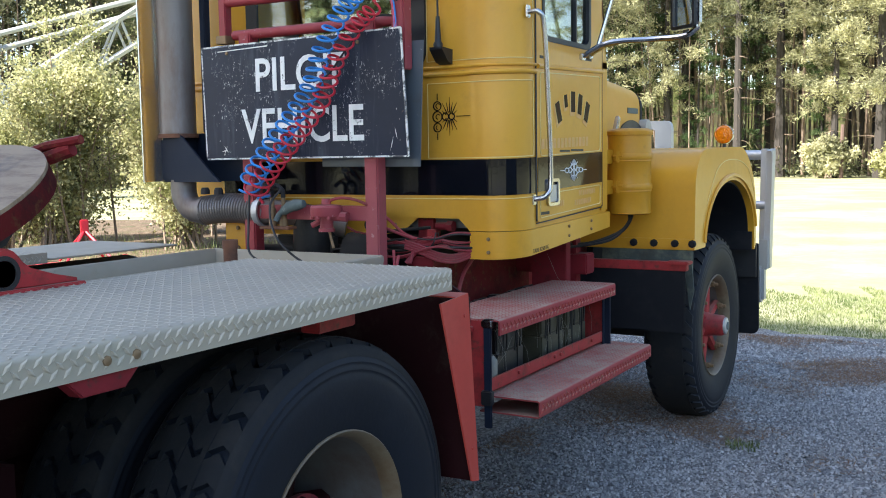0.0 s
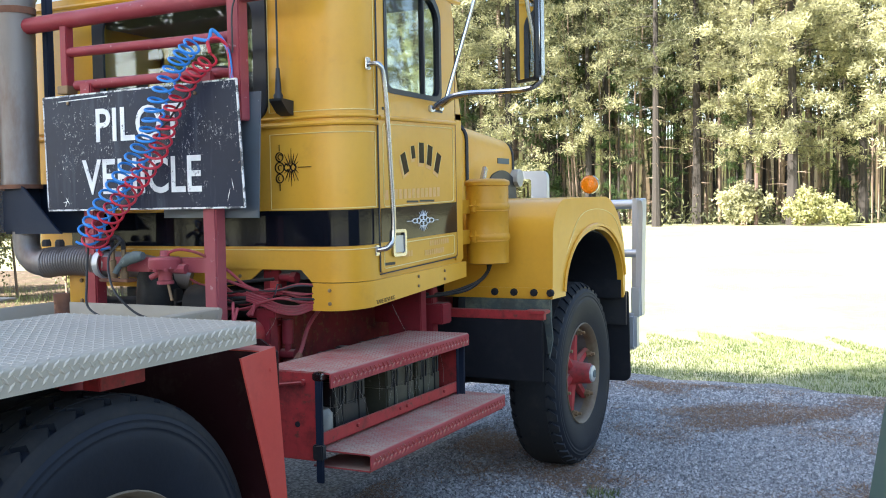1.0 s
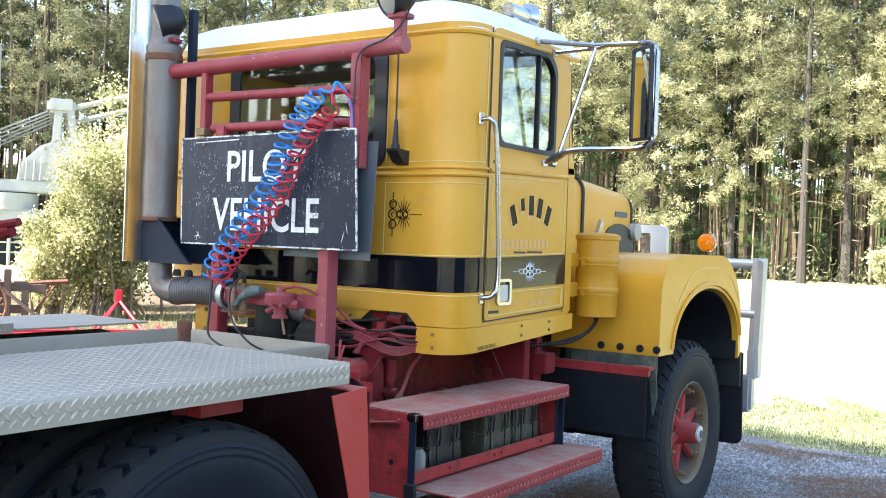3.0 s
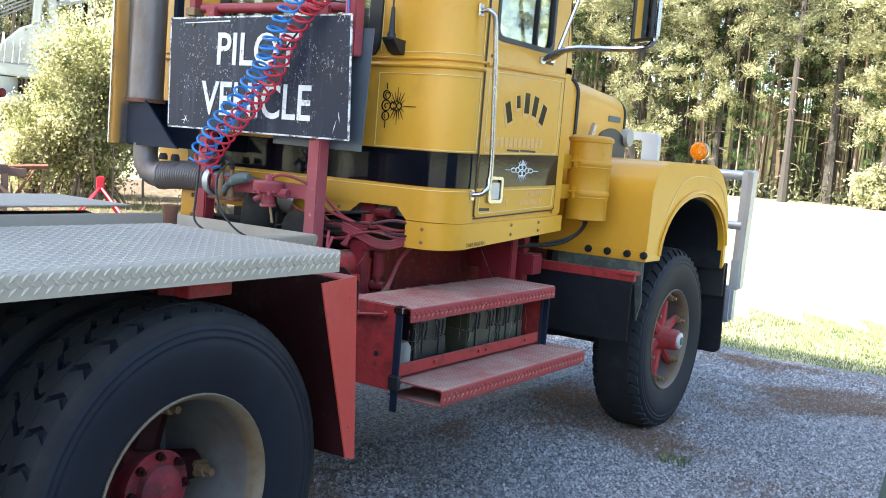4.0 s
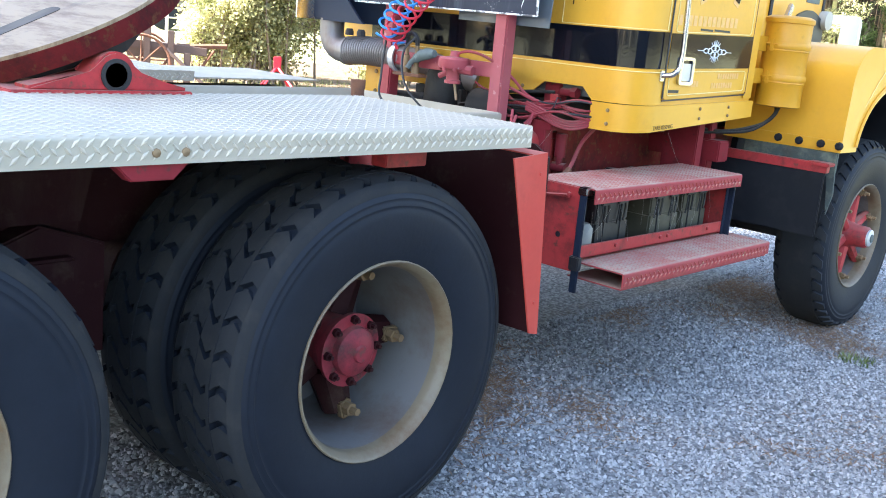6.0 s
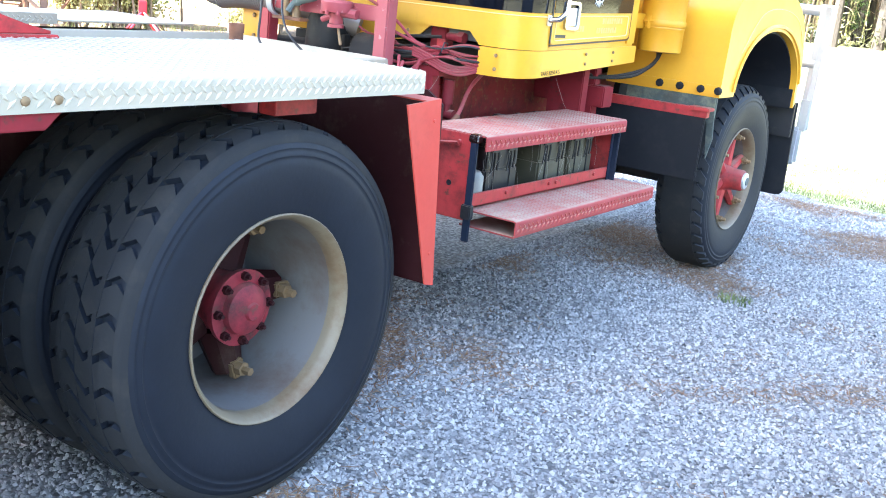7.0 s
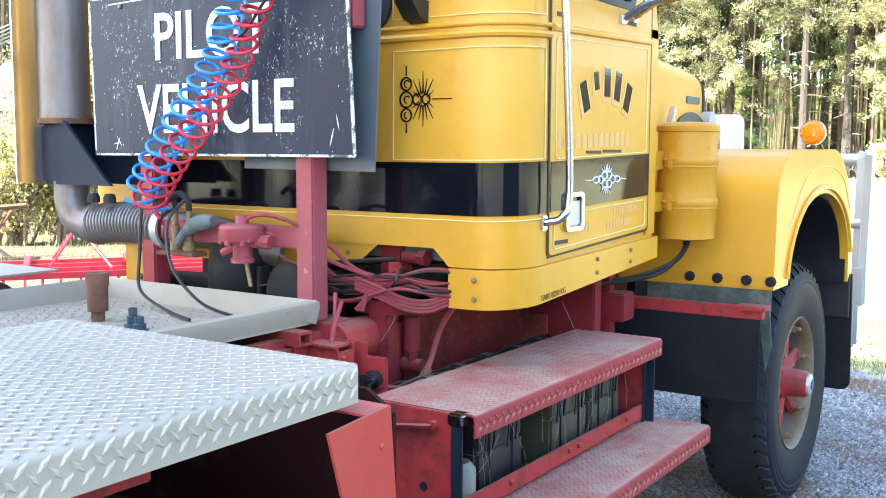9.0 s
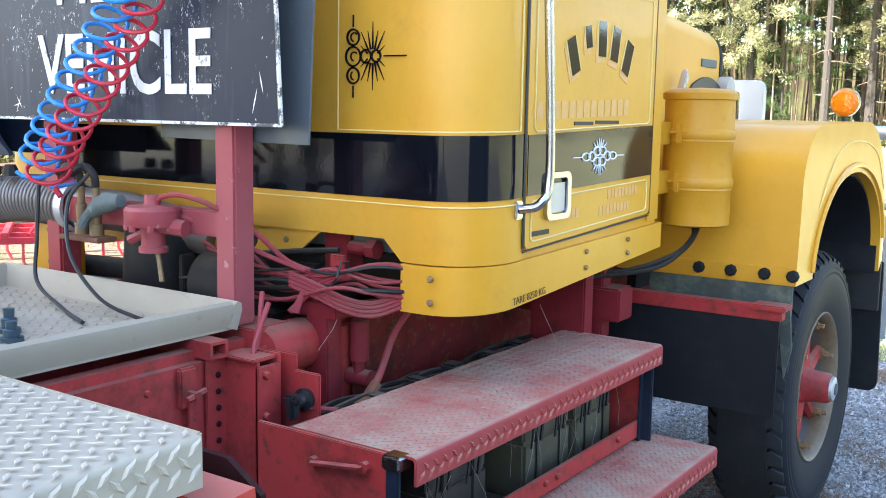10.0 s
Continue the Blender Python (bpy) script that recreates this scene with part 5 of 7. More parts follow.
bolts([(0.336, REAR + 0.012, 1.209), (0.02, REAR + 0.012, 1.209)], 0.008, 0.006, "-y", BOLT, lyp)
T("yellow_bracket", box((-0.48, -2.24, 1.05), (-0.33, -2.18, 1.24), 0.004), YELLOW)
bolts([(-0.40, -2.242, 1.19), (-0.40, -2.242, 1.10)], 0.010, 0.008, "-y", BOLT, truck)


# ---- tread plate ----
def lozenges(u0, u1, v0, v1, pitch, place, length=0.030, width=0.008, height=0.0024, rnd=None, jitter=0.0):
    """Raised bars of a tread plate in alternate directions. place(u, v, h) gives the point."""
    verts, faces = [], []
    step_ = pitch * 0.84
    n = int(((u1 - u0) + (v1 - v0)) / step_) + 2
    q2 = math.sqrt(0.5) * step_
    for i in range(-n, n):
        for j in range(-n, n):
            u, v = u0 + (i - j) * q2, v0 + (i + j) * q2
            if not (u0 + length * 0.36 < u < u1 - length * 0.30 and v0 + length * 0.36 < v < v1 - length * 0.30):
                continue
            a = radians(45 if (i + j) % 2 else -45)
            c, s = math.cos(a), math.sin(a)
            k = len(verts)
            for (p, q, h) in ((-length / 2, 0, 0), (0, -width / 2, 0), (length / 2, 0, 0), (0, width / 2, 0), (-length * 0.30, 0, height), (0, -width * 0.22, height), (length * 0.30, 0, height), (0, width * 0.22, height)):
                verts.append(place(u + p * c - q * s, v + p * s + q * c, h))
            faces += [(k, k + 1, k + 5, k + 4), (k + 1, k + 2, k + 6, k + 5), (k + 2, k + 3, k + 7, k + 6), (k + 3, k, k + 4, k + 7), (k + 4, k + 5, k + 6, k + 7)]
    return verts, faces


def tread_mesh(sets, mat):
    verts, faces = [], []
    for v, f in sets:
        k = len(verts)
        verts += v
        faces += [tuple(i + k for i in q) for q in f]
    return mesh_from(verts, faces, mat)


# steps at the driver's door
def step(name, x0, x1, y0, y1, z, lip):
    bm = prism(round_poly([(x0, z), (x1, z), (x1, z - lip), (x1 - 0.006, z - lip), (x1 - 0.006, z - 0.006), (x0, z - 0.006)], [0, 0.012, 0, 0, 0.006, 0], 3), "y", y0, y1)
    st = T(name, bm, STEPRED, "worn red tread-plate step")
    me = tread_mesh([lozenges(x0, x1 - 0.012, y0, y1, 0.0235, lambda u, v, h: (u, v, z + h), 0.0225, 0.007, 0.0014),
                     lozenges(y0, y1, z - lip, z - 0.002, 0.0265, lambda u, v, h: (x1 + h, u, v), 0.0290, 0.0105, 0.0036)], LOZENGE)
    T("tread_pattern", me, None, "raised tread lozenges", st)
    return st


s1 = step("upper_step", 0.730, 1.043, -2.47, -1.298, 0.900, 0.056)
s2 = step("lower_step", 0.930, 1.190, -2.445, -1.225, 0.612, 0.056)
T("step_underplate", box((0.94, -2.44, 0.545), (1.18, -1.23, 0.551), 0), STEPRED, "", s2)
for y in (-2.485, -1.290):
    T("step_post", box((0.985, y - 0.006, 0.50), (1.015, y + 0.006, 0.895), 0.003), BLUEP, "dark flat steel step post", s1)
    T("step_post", box((0.985, y + (0.006 if y < -2 else -0.03), 0.50), (0.990, y + (0.03 if y < -2 else -0.006), 0.895), 0.002), BLUEP, "", s1)
T("post_cap", box((0.978, -2.497, 0.872), (1.022, -2.455, 0.902), 0.005), CHROME, "", s1)
T("post_foot", box((0.975, -2.498, 0.585), (1.018, -2.470, 0.640), 0.004), PLASTIC, "", s1)
sp = T("step_side_plate", box((0.64, -2.478, 0.575), (0.985, -2.468, 0.897), 0.002), RED, "red steel side plate of the battery box")
bm = tube([(0.80, -2.49, 0.845), (0.93, -2.49, 0.862)], 0.006, 6)
add_tube(bm, [(0.80, -2.478, 0.845), (0.80, -2.492, 0.845)], 0.012, 8)
add_tube(bm, [(0.93, -2.478, 0.862), (0.93, -2.492, 0.862)], 0.012, 8)
T("latch_rod", bm, RED, "", sp)
# hole drawn as a black disc, its shade in the colour
T("plate_hole_disc", lathe([(0, 0.011), (0.002, 0.011), (0.002, 0)], Matrix.Translation((0.90, -2.478, 0.705)) @ Matrix.Rotation(radians(-90), 4, 'Z'), 12), SEAL, "", sp)
T("front_side_plate", box((0.64, -1.30, 0.575), (0.985, -1.29, 0.897), 0.002), RED, "", sp)
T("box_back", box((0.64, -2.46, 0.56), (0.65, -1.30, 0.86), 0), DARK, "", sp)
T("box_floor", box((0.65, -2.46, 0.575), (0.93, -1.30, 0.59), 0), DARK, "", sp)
bm = box((0.975, -2.46, 0.622), (0.985, -1.31, 0.672), 0.002)
add_box(bm, (0.945, -2.46, 0.622), (0.985, -1.31, 0.630), 0.002)
rl = T("battery_rail", bm, RED, "red angle bar holding the batteries")
bolts([(0.985, y, 0.652) for y in (-2.20, -1.86, -1.80, -1.45)], 0.009, 0.008, "x", RED, rl)


def battery(y0, y1, mat, lab):
    b = T("battery", box((0.70, y0, 0.59), (0.925, y1, 0.735), 0.008), mat, lab)
    T("battery_case_top", box((0.703, y0 + 0.003, 0.733), (0.922, y1 - 0.003, 0.828), 0.006), mat, "", b)
    T("battery_lid", box((0.695, y0 - 0.004, 0.825), (0.930, y1 + 0.004, 0.845), 0.006), PLASTIC, "", b)
    bm = bmesh.new()
    n = 2
    for k in range(n):
        y = y0 + (y1 - y0) * (k + 0.5) / n
        add_tube(bm, smooth_path([(0.922, y - 0.018, 0.826), (0.930, y - 0.024, 0.78), (0.932, y - 0.036, 0.72)], 4), 0.0035, 5)
        add_tube(bm, smooth_path([(0.922, y + 0.012, 0.826), (0.930, y + 0.02, 0.79), (0.932, y + 0.010, 0.73)], 4), 0.0045, 5)
        add_box(bm, (0.92, y - 0.006, 0.62), (0.929, y + 0.006, 0.82), 0.003)
        add_box(bm, (0.92, y - 0.034, 0.800), (0.934, y + 0.034, 0.822), 0.004)
    T("battery_handle", bm, PLASTIC, "", b)


battery(-2.27, -2.03, PLASTIC, "dusty black truck battery")
battery(-1.86, -1.62, BATT_Y, "dusty yellow and black truck battery")
battery(-1.59, -1.37, BATT_Y, "dusty yellow and black truck battery")
T("filter_bowl", lathe([(0, 0.0), (0.0, 0.035), (0.02, 0.045), (0.11, 0.045), (0.13, 0.03), (0.13, 0)], Matrix.Translation((0.93, -2.37, 0.615)) @ UPRIGHT, 16), GREYBOWL, "grimy grey-white plastic bowl")

# webs of spider silk sagging over the battery box
rnd = random.Random(11)
bm = bmesh.new()
for k in range(15):
    a = Vector((rnd.uniform(0.94, 1.04), rnd.uniform(-2.45, -1.3), rnd.uniform(0.80, 0.86)))
    b = Vector((rnd.uniform(0.965, 1.0), a.y + rnd.uniform(-0.05, 0.10), rnd.uniform(0.64, 0.72)))
    mid = (a + b) / 2 + Vector((rnd.uniform(0, 0.02), 0, -0.01))
    add_tube(bm, [a, mid, b], 0.0004, 3)
for a, b in (((0.95, -1.85, 1.085), (0.98, -1.72, 0.91)), ((0.58, -2.12, 1.10), (0.56, -2.2, 0.98))):
    add_tube(bm, [a, (Vector(a) + Vector(b)) / 2 + Vector((0, 0, -0.015)), b], 0.0004, 3)
T("cobweb", bm, CREAMW, "thin cobweb threads")

# ---- rear deck ----
ZD, DX = 1.175, 1.248
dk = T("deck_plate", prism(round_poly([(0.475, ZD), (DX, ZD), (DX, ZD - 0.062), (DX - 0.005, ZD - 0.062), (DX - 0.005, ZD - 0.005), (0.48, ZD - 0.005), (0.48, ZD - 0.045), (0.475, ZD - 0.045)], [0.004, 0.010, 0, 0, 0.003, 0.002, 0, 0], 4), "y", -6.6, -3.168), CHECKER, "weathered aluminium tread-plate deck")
for v in dk.data.vertices:                       # the lip ends in a slight bend
    if v.co.y > -3.2:
        v.co.z -= 0.004
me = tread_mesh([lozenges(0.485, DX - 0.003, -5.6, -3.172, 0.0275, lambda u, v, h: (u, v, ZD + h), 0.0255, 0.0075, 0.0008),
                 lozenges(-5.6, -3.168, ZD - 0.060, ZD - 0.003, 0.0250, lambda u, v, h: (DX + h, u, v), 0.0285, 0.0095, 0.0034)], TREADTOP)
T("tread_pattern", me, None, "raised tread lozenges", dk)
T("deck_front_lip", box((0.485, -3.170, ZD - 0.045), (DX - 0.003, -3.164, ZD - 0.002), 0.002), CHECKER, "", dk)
bolts([(DX + 0.0005, y, ZD - 0.040) for y in (-4.36, -4.43)], 0.010, 0.005, "x", BOLT, dk)
T("deck_gusset", prism([(-4.52, ZD - 0.062), (-4.34, ZD - 0.062), (-4.38, ZD - 0.10), (-4.48, ZD - 0.10)], "x", 1.20, 1.24, 0.003), SHADERED, "", dk)
T("deck_bearer", box((0.47, -3.72, 1.06), (0.80, -3.62, ZD - 0.006), 0.004), SHADEMAROON, "", dk)
T("deck_bearer", box((0.47, -4.55, 1.06), (0.95, -4.45, ZD - 0.006), 0.004), SHADEMAROON, "", dk)
bm = box((1.08, -3.66, 1.050), (1.14, -3.50, 1.110), 0.003)
T("deck_bracket", bm, RED, "", dk)

dl = T("far_deck_plate", prism([(-1.22, ZD - 0.03), (-0.64, ZD - 0.03), (-0.64, ZD - 0.072), (-0.645, ZD - 0.072), (-0.645, ZD - 0.035), (-1.22, ZD - 0.035)], "y", -6.6, -3.08), CHECKER, "weathered aluminium tread-plate deck")
T("tread_pattern", tread_mesh([lozenges(-1.2, -0.63, -4.6, -3.09, 0.04, lambda u, v, h: (u, v, ZD - 0.03 + h), 0.032, 0.010, 0.002), lozenges(-4.6, -3.09, ZD - 0.07, ZD - 0.032, 0.02, lambda u, v, h: (-0.64 + h, u, v), 0.022, 0.007, 0.002)], TREADTOP), None, "", dl)
tk = T("tank_top_plate", box((-1.20, -3.075, 1.113), (-0.63, -2.39, 1.121), 0.002), CHECKER, "flat tread plate over the far tank")
T("tank", lathe([(0, 0.0), (0.0, 0.27), (0.03, 0.29), (0.62, 0.29), (0.65, 0.27), (0.65, 0)], Matrix.Translation((-0.90, -3.07, 0.78)) @ TO_Y, 28), DARK, "", tk)

# shallow tray between the rails
bm = box((-0.44, -4.3, 1.040), (0.44, -2.345, 1.046), 0)


def tray_lip(bm, a, b, outw):
    """A folded upstand with a rolled top edge."""
    a, b, o = Vector(a), Vector(b), Vector(outw)
    pts = [Vector((0, 0, 0.006)), o * 0.012 + Vector((0, 0, 0.058)), o * 0.022 + Vector((0, 0, 0.066)), o * 0.034 + Vector((0, 0, 0.060)), o * 0.036 + Vector((0, 0, 0.045)), o * 0.020 + Vector((0, 0, 0.0))]
    ra = [bm.verts.new(a + p) for p in pts]
    rb = [bm.verts.new(b + p) for p in pts]
    for i in range(len(pts)):
        bm.faces.new((ra[i], ra[(i + 1) % len(pts)], rb[(i + 1) % len(pts)], rb[i]))
    bm.faces.new(ra)
    bm.faces.new(rb)


tray_lip(bm, (0.418, -4.3, 1.04), (0.418, -2.36, 1.04), (1, 0, 0))
tray_lip(bm, (-0.418, -4.3, 1.04), (-0.418, -2.36, 1.04), (-1, 0, 0))
tray_lip(bm, (-0.453, -2.372, 1.04), (0.453, -2.372, 1.04), (0, 1, 0))
tray = T("deck_tray", bm, TRAYM, "dull aluminium tray with folded edges")
T("tread_pattern", tread_mesh([lozenges(-0.41, 0.41, -3.3, -2.38, 0.036, lambda u, v, h: (u, v, 1.0465 + h), 0.032, 0.008, 0.002)], TRAYM), None, "", tray)
T("tray_underbox", box((-0.40, -2.32, 0.99), (0.47, -2.20, 1.038), 0.004), RED)
pin = T("filler_post", lathe([(0, 0.018), (0.03, 0.018), (0.03, 0.028), (0.10, 0.028), (0.10, 0.031), (0.135, 0.031), (0.135, 0.022), (0.125, 0)], Matrix.Translation((-0.05, -2.68, 1.045)) @ UPRIGHT, 18), RUST, "rusty brown pipe stub")
for x, y, h in ((0.12, -2.70, 0.055), (0.20, -2.745, 0.045)):
    T("hose_fitting", lathe([(0, 0.024), (0.012, 0.024), (0.012, 0.016), (h * 0.6, 0.017), (h * 0.65, 0.011), (h, 0.012), (h, 0)], Matrix.Translation((x, y, 1.046)) @ UPRIGHT, 10), FITTING, "blue-grey hose fitting")

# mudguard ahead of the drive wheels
T("mudguard_panel", prism([(0.50, 0.503), (1.258, 0.518), (1.258, 1.075), (1.20, ZD - 0.065), (0.50, ZD - 0.065)], "y", -3.087, -3.078), SHADEMAROON, "dark maroon steel mudguard panel")
mg = T("mudguard_edge", prism([(-3.265, 1.082), (-3.105, 1.094), (-3.052, 0.510), (-3.096, 0.520)], "x", 1.261, 1.267), ORED, "sun-faded orange-red mudguard edge")
T("mudguard_top", prism([(-3.166, 1.0855), (-3.105, 1.090), (-3.105, 1.094), (-3.166, 1.0895)], "x", 1.13, 1.261), ORED, "", mg)
bolts([(1.267, -3.13, 1.03), (1.267, -3.09, 0.62)], 0.006, 0.004, "x", ORED, mg)

# ---- fifth wheel coupling ----
tilt = Matrix.Translation((0, -4.12, 1.338)) @ Matrix.Rotation(radians(25), 4, 'X')
plan5 = []
for k in range(41):
    a = radians(-48 + 276 * k / 40)
    plan5.append((0.485 * math.cos(a), 0.02 + 0.44 * math.sin(a)))
plan5 += [(-0.30, -0.62), (-0.16, -0.60), (-0.05, -0.22), (0.05, -0.22), (0.16, -0.60), (0.30, -0.62)]
bm = prism(plan5, "z", -0.02, 0.022, 0.006)
for v in bm.verts:
    v.co = tilt @ v.co
fw = T("fifth_wheel_plate", bm, FWSTEEL, "worn bare-topped fifth wheel coupling plate")
bm = bmesh.new()
ringo = [tilt @ Vector((0.487 * math.cos(a), 0.02 + 0.442 * math.sin(a), -0.045)) for a in (radians(-48 + 276 * k / 40) for k in range(41))]
ringi = [tilt @ Vector((0.487 * math.cos(a), 0.02 + 0.442 * math.sin(a), 0.012)) for a in (radians(-48 + 276 * k / 40) for k in range(41))]
vo, vi = [bm.verts.new(p) for p in ringo], [bm.verts.new(p) for p in ringi]
for i in range(40):
    bm.faces.new((vo[i], vo[i + 1], vi[i + 1], vi[i]))
r_ = bmesh.ops.solidify(bm, geom=bm.faces[:], thickness=0.012)
T("fifth_wheel_rim", bm, RUSTSHADE, "scuffed red edge of the coupling plate", fw)
bm = bmesh.new()
for s in (1, -1):
    bm = prism([(-0.10, -0.11), (0.10, -0.11), (0.26, -0.035), (-0.26, -0.035)], "x", min(s * 0.26, s * 0.36), max(s * 0.26, s * 0.36))
    for v in bm.verts:
        v.co = tilt @ v.co
    T("fifth_wheel_web", bm, DARK, "", fw)
for s in (1, -1):
    prof = [(-4.34, 1.178), (-3.87, 1.178), (-3.87, 1.190), (-4.02, 1.225)] + [(-4.095 + 0.062 * math.cos(a), 1.225 + 0.062 * math.sin(a)) for a in (radians(20 + 140 * k / 8) for k in range(9))] + [(-4.17, 1.225), (-4.34, 1.190)]
    st = T("pivot_stand", prism(prof, "x", min(s * 0.41, s * 0.50), max(s * 0.41, s * 0.50), 0.006), RED, "red cast pivot stand", fw)
    if s > 0:
        T("pivot_bore", lathe([(0, 0.046), (0.004, 0.046), (0.004, 0.034), (-0.03, 0.032), (-0.03, 0)], Matrix.Translation((0.500, -4.095, 1.222)), 24), DARK, "", fw)
T("subframe", box((-0.50, -4.60, 1.016), (0.50, -3.80, 1.168), 0.004), SHADEMAROON, "", fw)
T("stand_base", box((-0.52, -4.40, 1.170), (0.52, -3.86, 1.1815), 0.003), RED, "", fw)
bm = tube([tilt @ Vector(p) for p in ((0.02, 0.34, -0.03), (0.14, 0.44, -0.03), (0.26, 0.49, -0.01))], 0.022, 8)
add_tube(bm, [tilt @ Vector(p) for p in ((0.06, 0.36, 0.0), (0.18, 0.47, 0.01), (0.30, 0.50, 0.015))], 0.014, 8)
T("release_handle", bm, RUSTSHADE, "rusty red release handle", fw)
# raised dark patch painted as the shade in a slot
bm = prism(round_poly([(0.08, -0.20), (0.16, -0.20), (0.16, 0.06), (0.08, 0.06)], 0.03, 4), "z", 0.0205, 0.0235)
for v in bm.verts:
    v.co = tilt @ v.co
T("slot_shade_patch", bm, DARK, "dark patch for the shaded slot in the plate", fw)

# ---- headache rack ----
YF = -2.30
rk = T("rack_post", box((0.362, YF - 0.032, 1.04), (0.428, YF + 0.032, 2.04), 0.006), RACKRED, "red square steel rack post")
T("rack_post", box((-0.285, YF - 0.032, 1.04), (-0.222, YF + 0.032, 2.04), 0.006), RACKRED, "red square steel rack post")
top = T("rack_top_tube", tube(smooth_path([(-0.63, YF, 2.315), (0.0, YF, 2.325), (0.765, YF, 2.335)], 4), 0.036, 14), RACKRED, "red steel tube across the rack")
T("rack_upright", box((-0.402, YF - 0.022, 2.02), (-0.362, YF + 0.022, 2.34), 0.004), RACKRED, "", top)
T("rack_upright", box((0.505, YF - 0.03, 1.84), (0.565, YF + 0.03, 2.33), 0.005), RACKRED, "", top)
T("rack_mid_tube", tube([(-0.38, YF, 2.180), (0.54, YF, 2.172)], 0.021, 12), RACKRED, "", top)
T("rack_low_tube", tube([(-0.33, YF, 2.035), (0.52, YF, 2.035)], 0.022, 12), RACKRED, "", top)
T("rack_cross_bar", box((-0.28, YF - 0.025, 1.240), (0.40, YF + 0.025, 1.300), 0.005), RACKRED)
bm = box((-0.405, YF - 0.04, 2.00), (-0.345, YF + 0.02, 2.035), 0.003)
T("sign_clip", bm, BOLT, "", top)
for x, ang, z in ((-0.645, 25, 2.56), (0.735, 20, 2.545)):
    bm = box((x - 0.022, YF - 0.022, 2.31), (x + 0.022, YF + 0.022, z - 0.08), 0.005)
    add_box(bm, (x - 0.045, YF - 0.035, z - 0.105), (x + 0.045, YF + 0.035, z - 0.085), 0.004)
    lampst = T("work_lamp_bracket", bm, RACKRED, "", top)
    lmx = Matrix.Translation((x - 0.03, YF - 0.01, z)) @ Matrix.Rotation(radians(-100 - ang), 4, 'Z') @ Matrix.Rotation(radians(20), 4, 'Y')
    wl = T("work_lamp", lathe([(-0.09, 0.02), (-0.085, 0.05), (-0.04, 0.082), (0.03, 0.090), (0.04, 0.092), (0.045, 0.086), (0.03, 0.080), (0.03, 0.0)], lmx, 24), SEAL, "black round work lamp", top)
    lens = part("lamp_lens", lathe([(0.036, 0.082), (0.046, 0.060), (0.050, 0)], lmx, 20), CREAMW, None, "pale lamp lens")
    lens.parent = wl
cable = bmesh.new()
add_tube(cable, smooth_path([(0.76, YF, 2.58), (0.80, YF - 0.02, 2.50), (0.77, YF - 0.03, 2.42), (0.70, YF - 0.04, 2.36), (0.56, YF - 0.045, 2.30), (0.54, YF - 0.04, 2.1)], 6), 0.004, 5)
add_tube(cable, smooth_path([(0.74, YF - 0.04, 2.62), (0.82, YF - 0.03, 2.60), (0.81, YF - 0.03, 2.53), (0.75, YF - 0.03, 2.50)], 6), 0.003, 5)
T("lamp_cable", cable, BLACKH, "", top)

# relay valve, glad-hand fittings and pipes on the rack
vx, vy, vz = 0.200, YF - 0.075, 1.272
bm = lathe([(0, 0.0), (0.0, 0.025), (0.05, 0.03), (0.052, 0.062), (0.062, 0.066), (0.090, 0.066), (0.098, 0.060), (0.102, 0.02), (0.125, 0.018), (0.125, 0)], Matrix.Translation((vx, vy, vz - 0.065)) @ UPRIGHT, 24)
add_tube(bm, [(vx, vy, vz - 0.01), (vx + 0.09, vy + 0.02, vz - 0.015)], 0.020, 8)
add_tube(bm, [(vx, vy, vz - 0.02), (vx - 0.06, vy - 0.02, vz - 0.05)], 0.012, 8)
add_lathe(bm, [(0, 0.034), (0.012, 0.034), (0.016, 0.028), (0.03, 0.028), (0.034, 0.0)], Matrix.Translation((vx, vy, vz - 0.075)) @ UPRIGHT, 16)
vl = T("relay_valve", bm, RACKRED, "red painted air relay valve", None, 25)
bolts([(vx + 0.058 * math.cos(a), vy + 0.058 * math.sin(a), vz - 0.022) for a in (2 * math.pi * k / 8 for k in range(8))], 0.009, 0.018, "z", RACKRED, vl)
T("valve_tail", tube([(vx + 0.01, vy, vz - 0.06), (vx + 0.02, vy, vz - 0.10), (vx + 0.04, vy - 0.01, vz - 0.14)], 0.006, 6), BOLT, "", vl)
bm = tube(smooth_path([(-0.03, vy, 1.275), (0.02, vy, 1.300), (0.085, vy, 1.310)], 4), [0.016, 0.021, 0.020, 0.025, 0.023, 0.026, 0.024, 0.021, 0.016], 10)
add_tube(bm, smooth_path([(-0.06, vy - 0.01, 1.235), (-0.05, vy, 1.262), (-0.02, vy, 1.285)], 4), 0.012, 8)
T("taped_connector", bm, TAPE, "taped blue-grey cable connector", vl)
for dx in (-0.105, -0.045):
    bm = lathe([(0, 0.018), (0.03, 0.018), (0.03, 0.012), (0.06, 0.014), (0.075, 0.014), (0.08, 0.009), (0.13, 0.009)], Matrix.Translation((dx, YF - 0.05, 1.212)) @ UPRIGHT, 10)
    T("brass_union", bm, BOLT, "dull brass hose union", vl)
    T("union_hose", tube(smooth_path([(dx, YF - 0.05, 1.335), (dx, YF - 0.055, 1.365), (dx - 0.03, YF - 0.06, 1.385), (dx - 0.07, YF - 0.07, 1.365)], 5), 0.010, 8), BLACKH, "", vl)
T("union_plate", box((-0.15, YF - 0.09, 1.200), (0.01, YF - 0.03, 1.213), 0.003), RUST, "", vl)
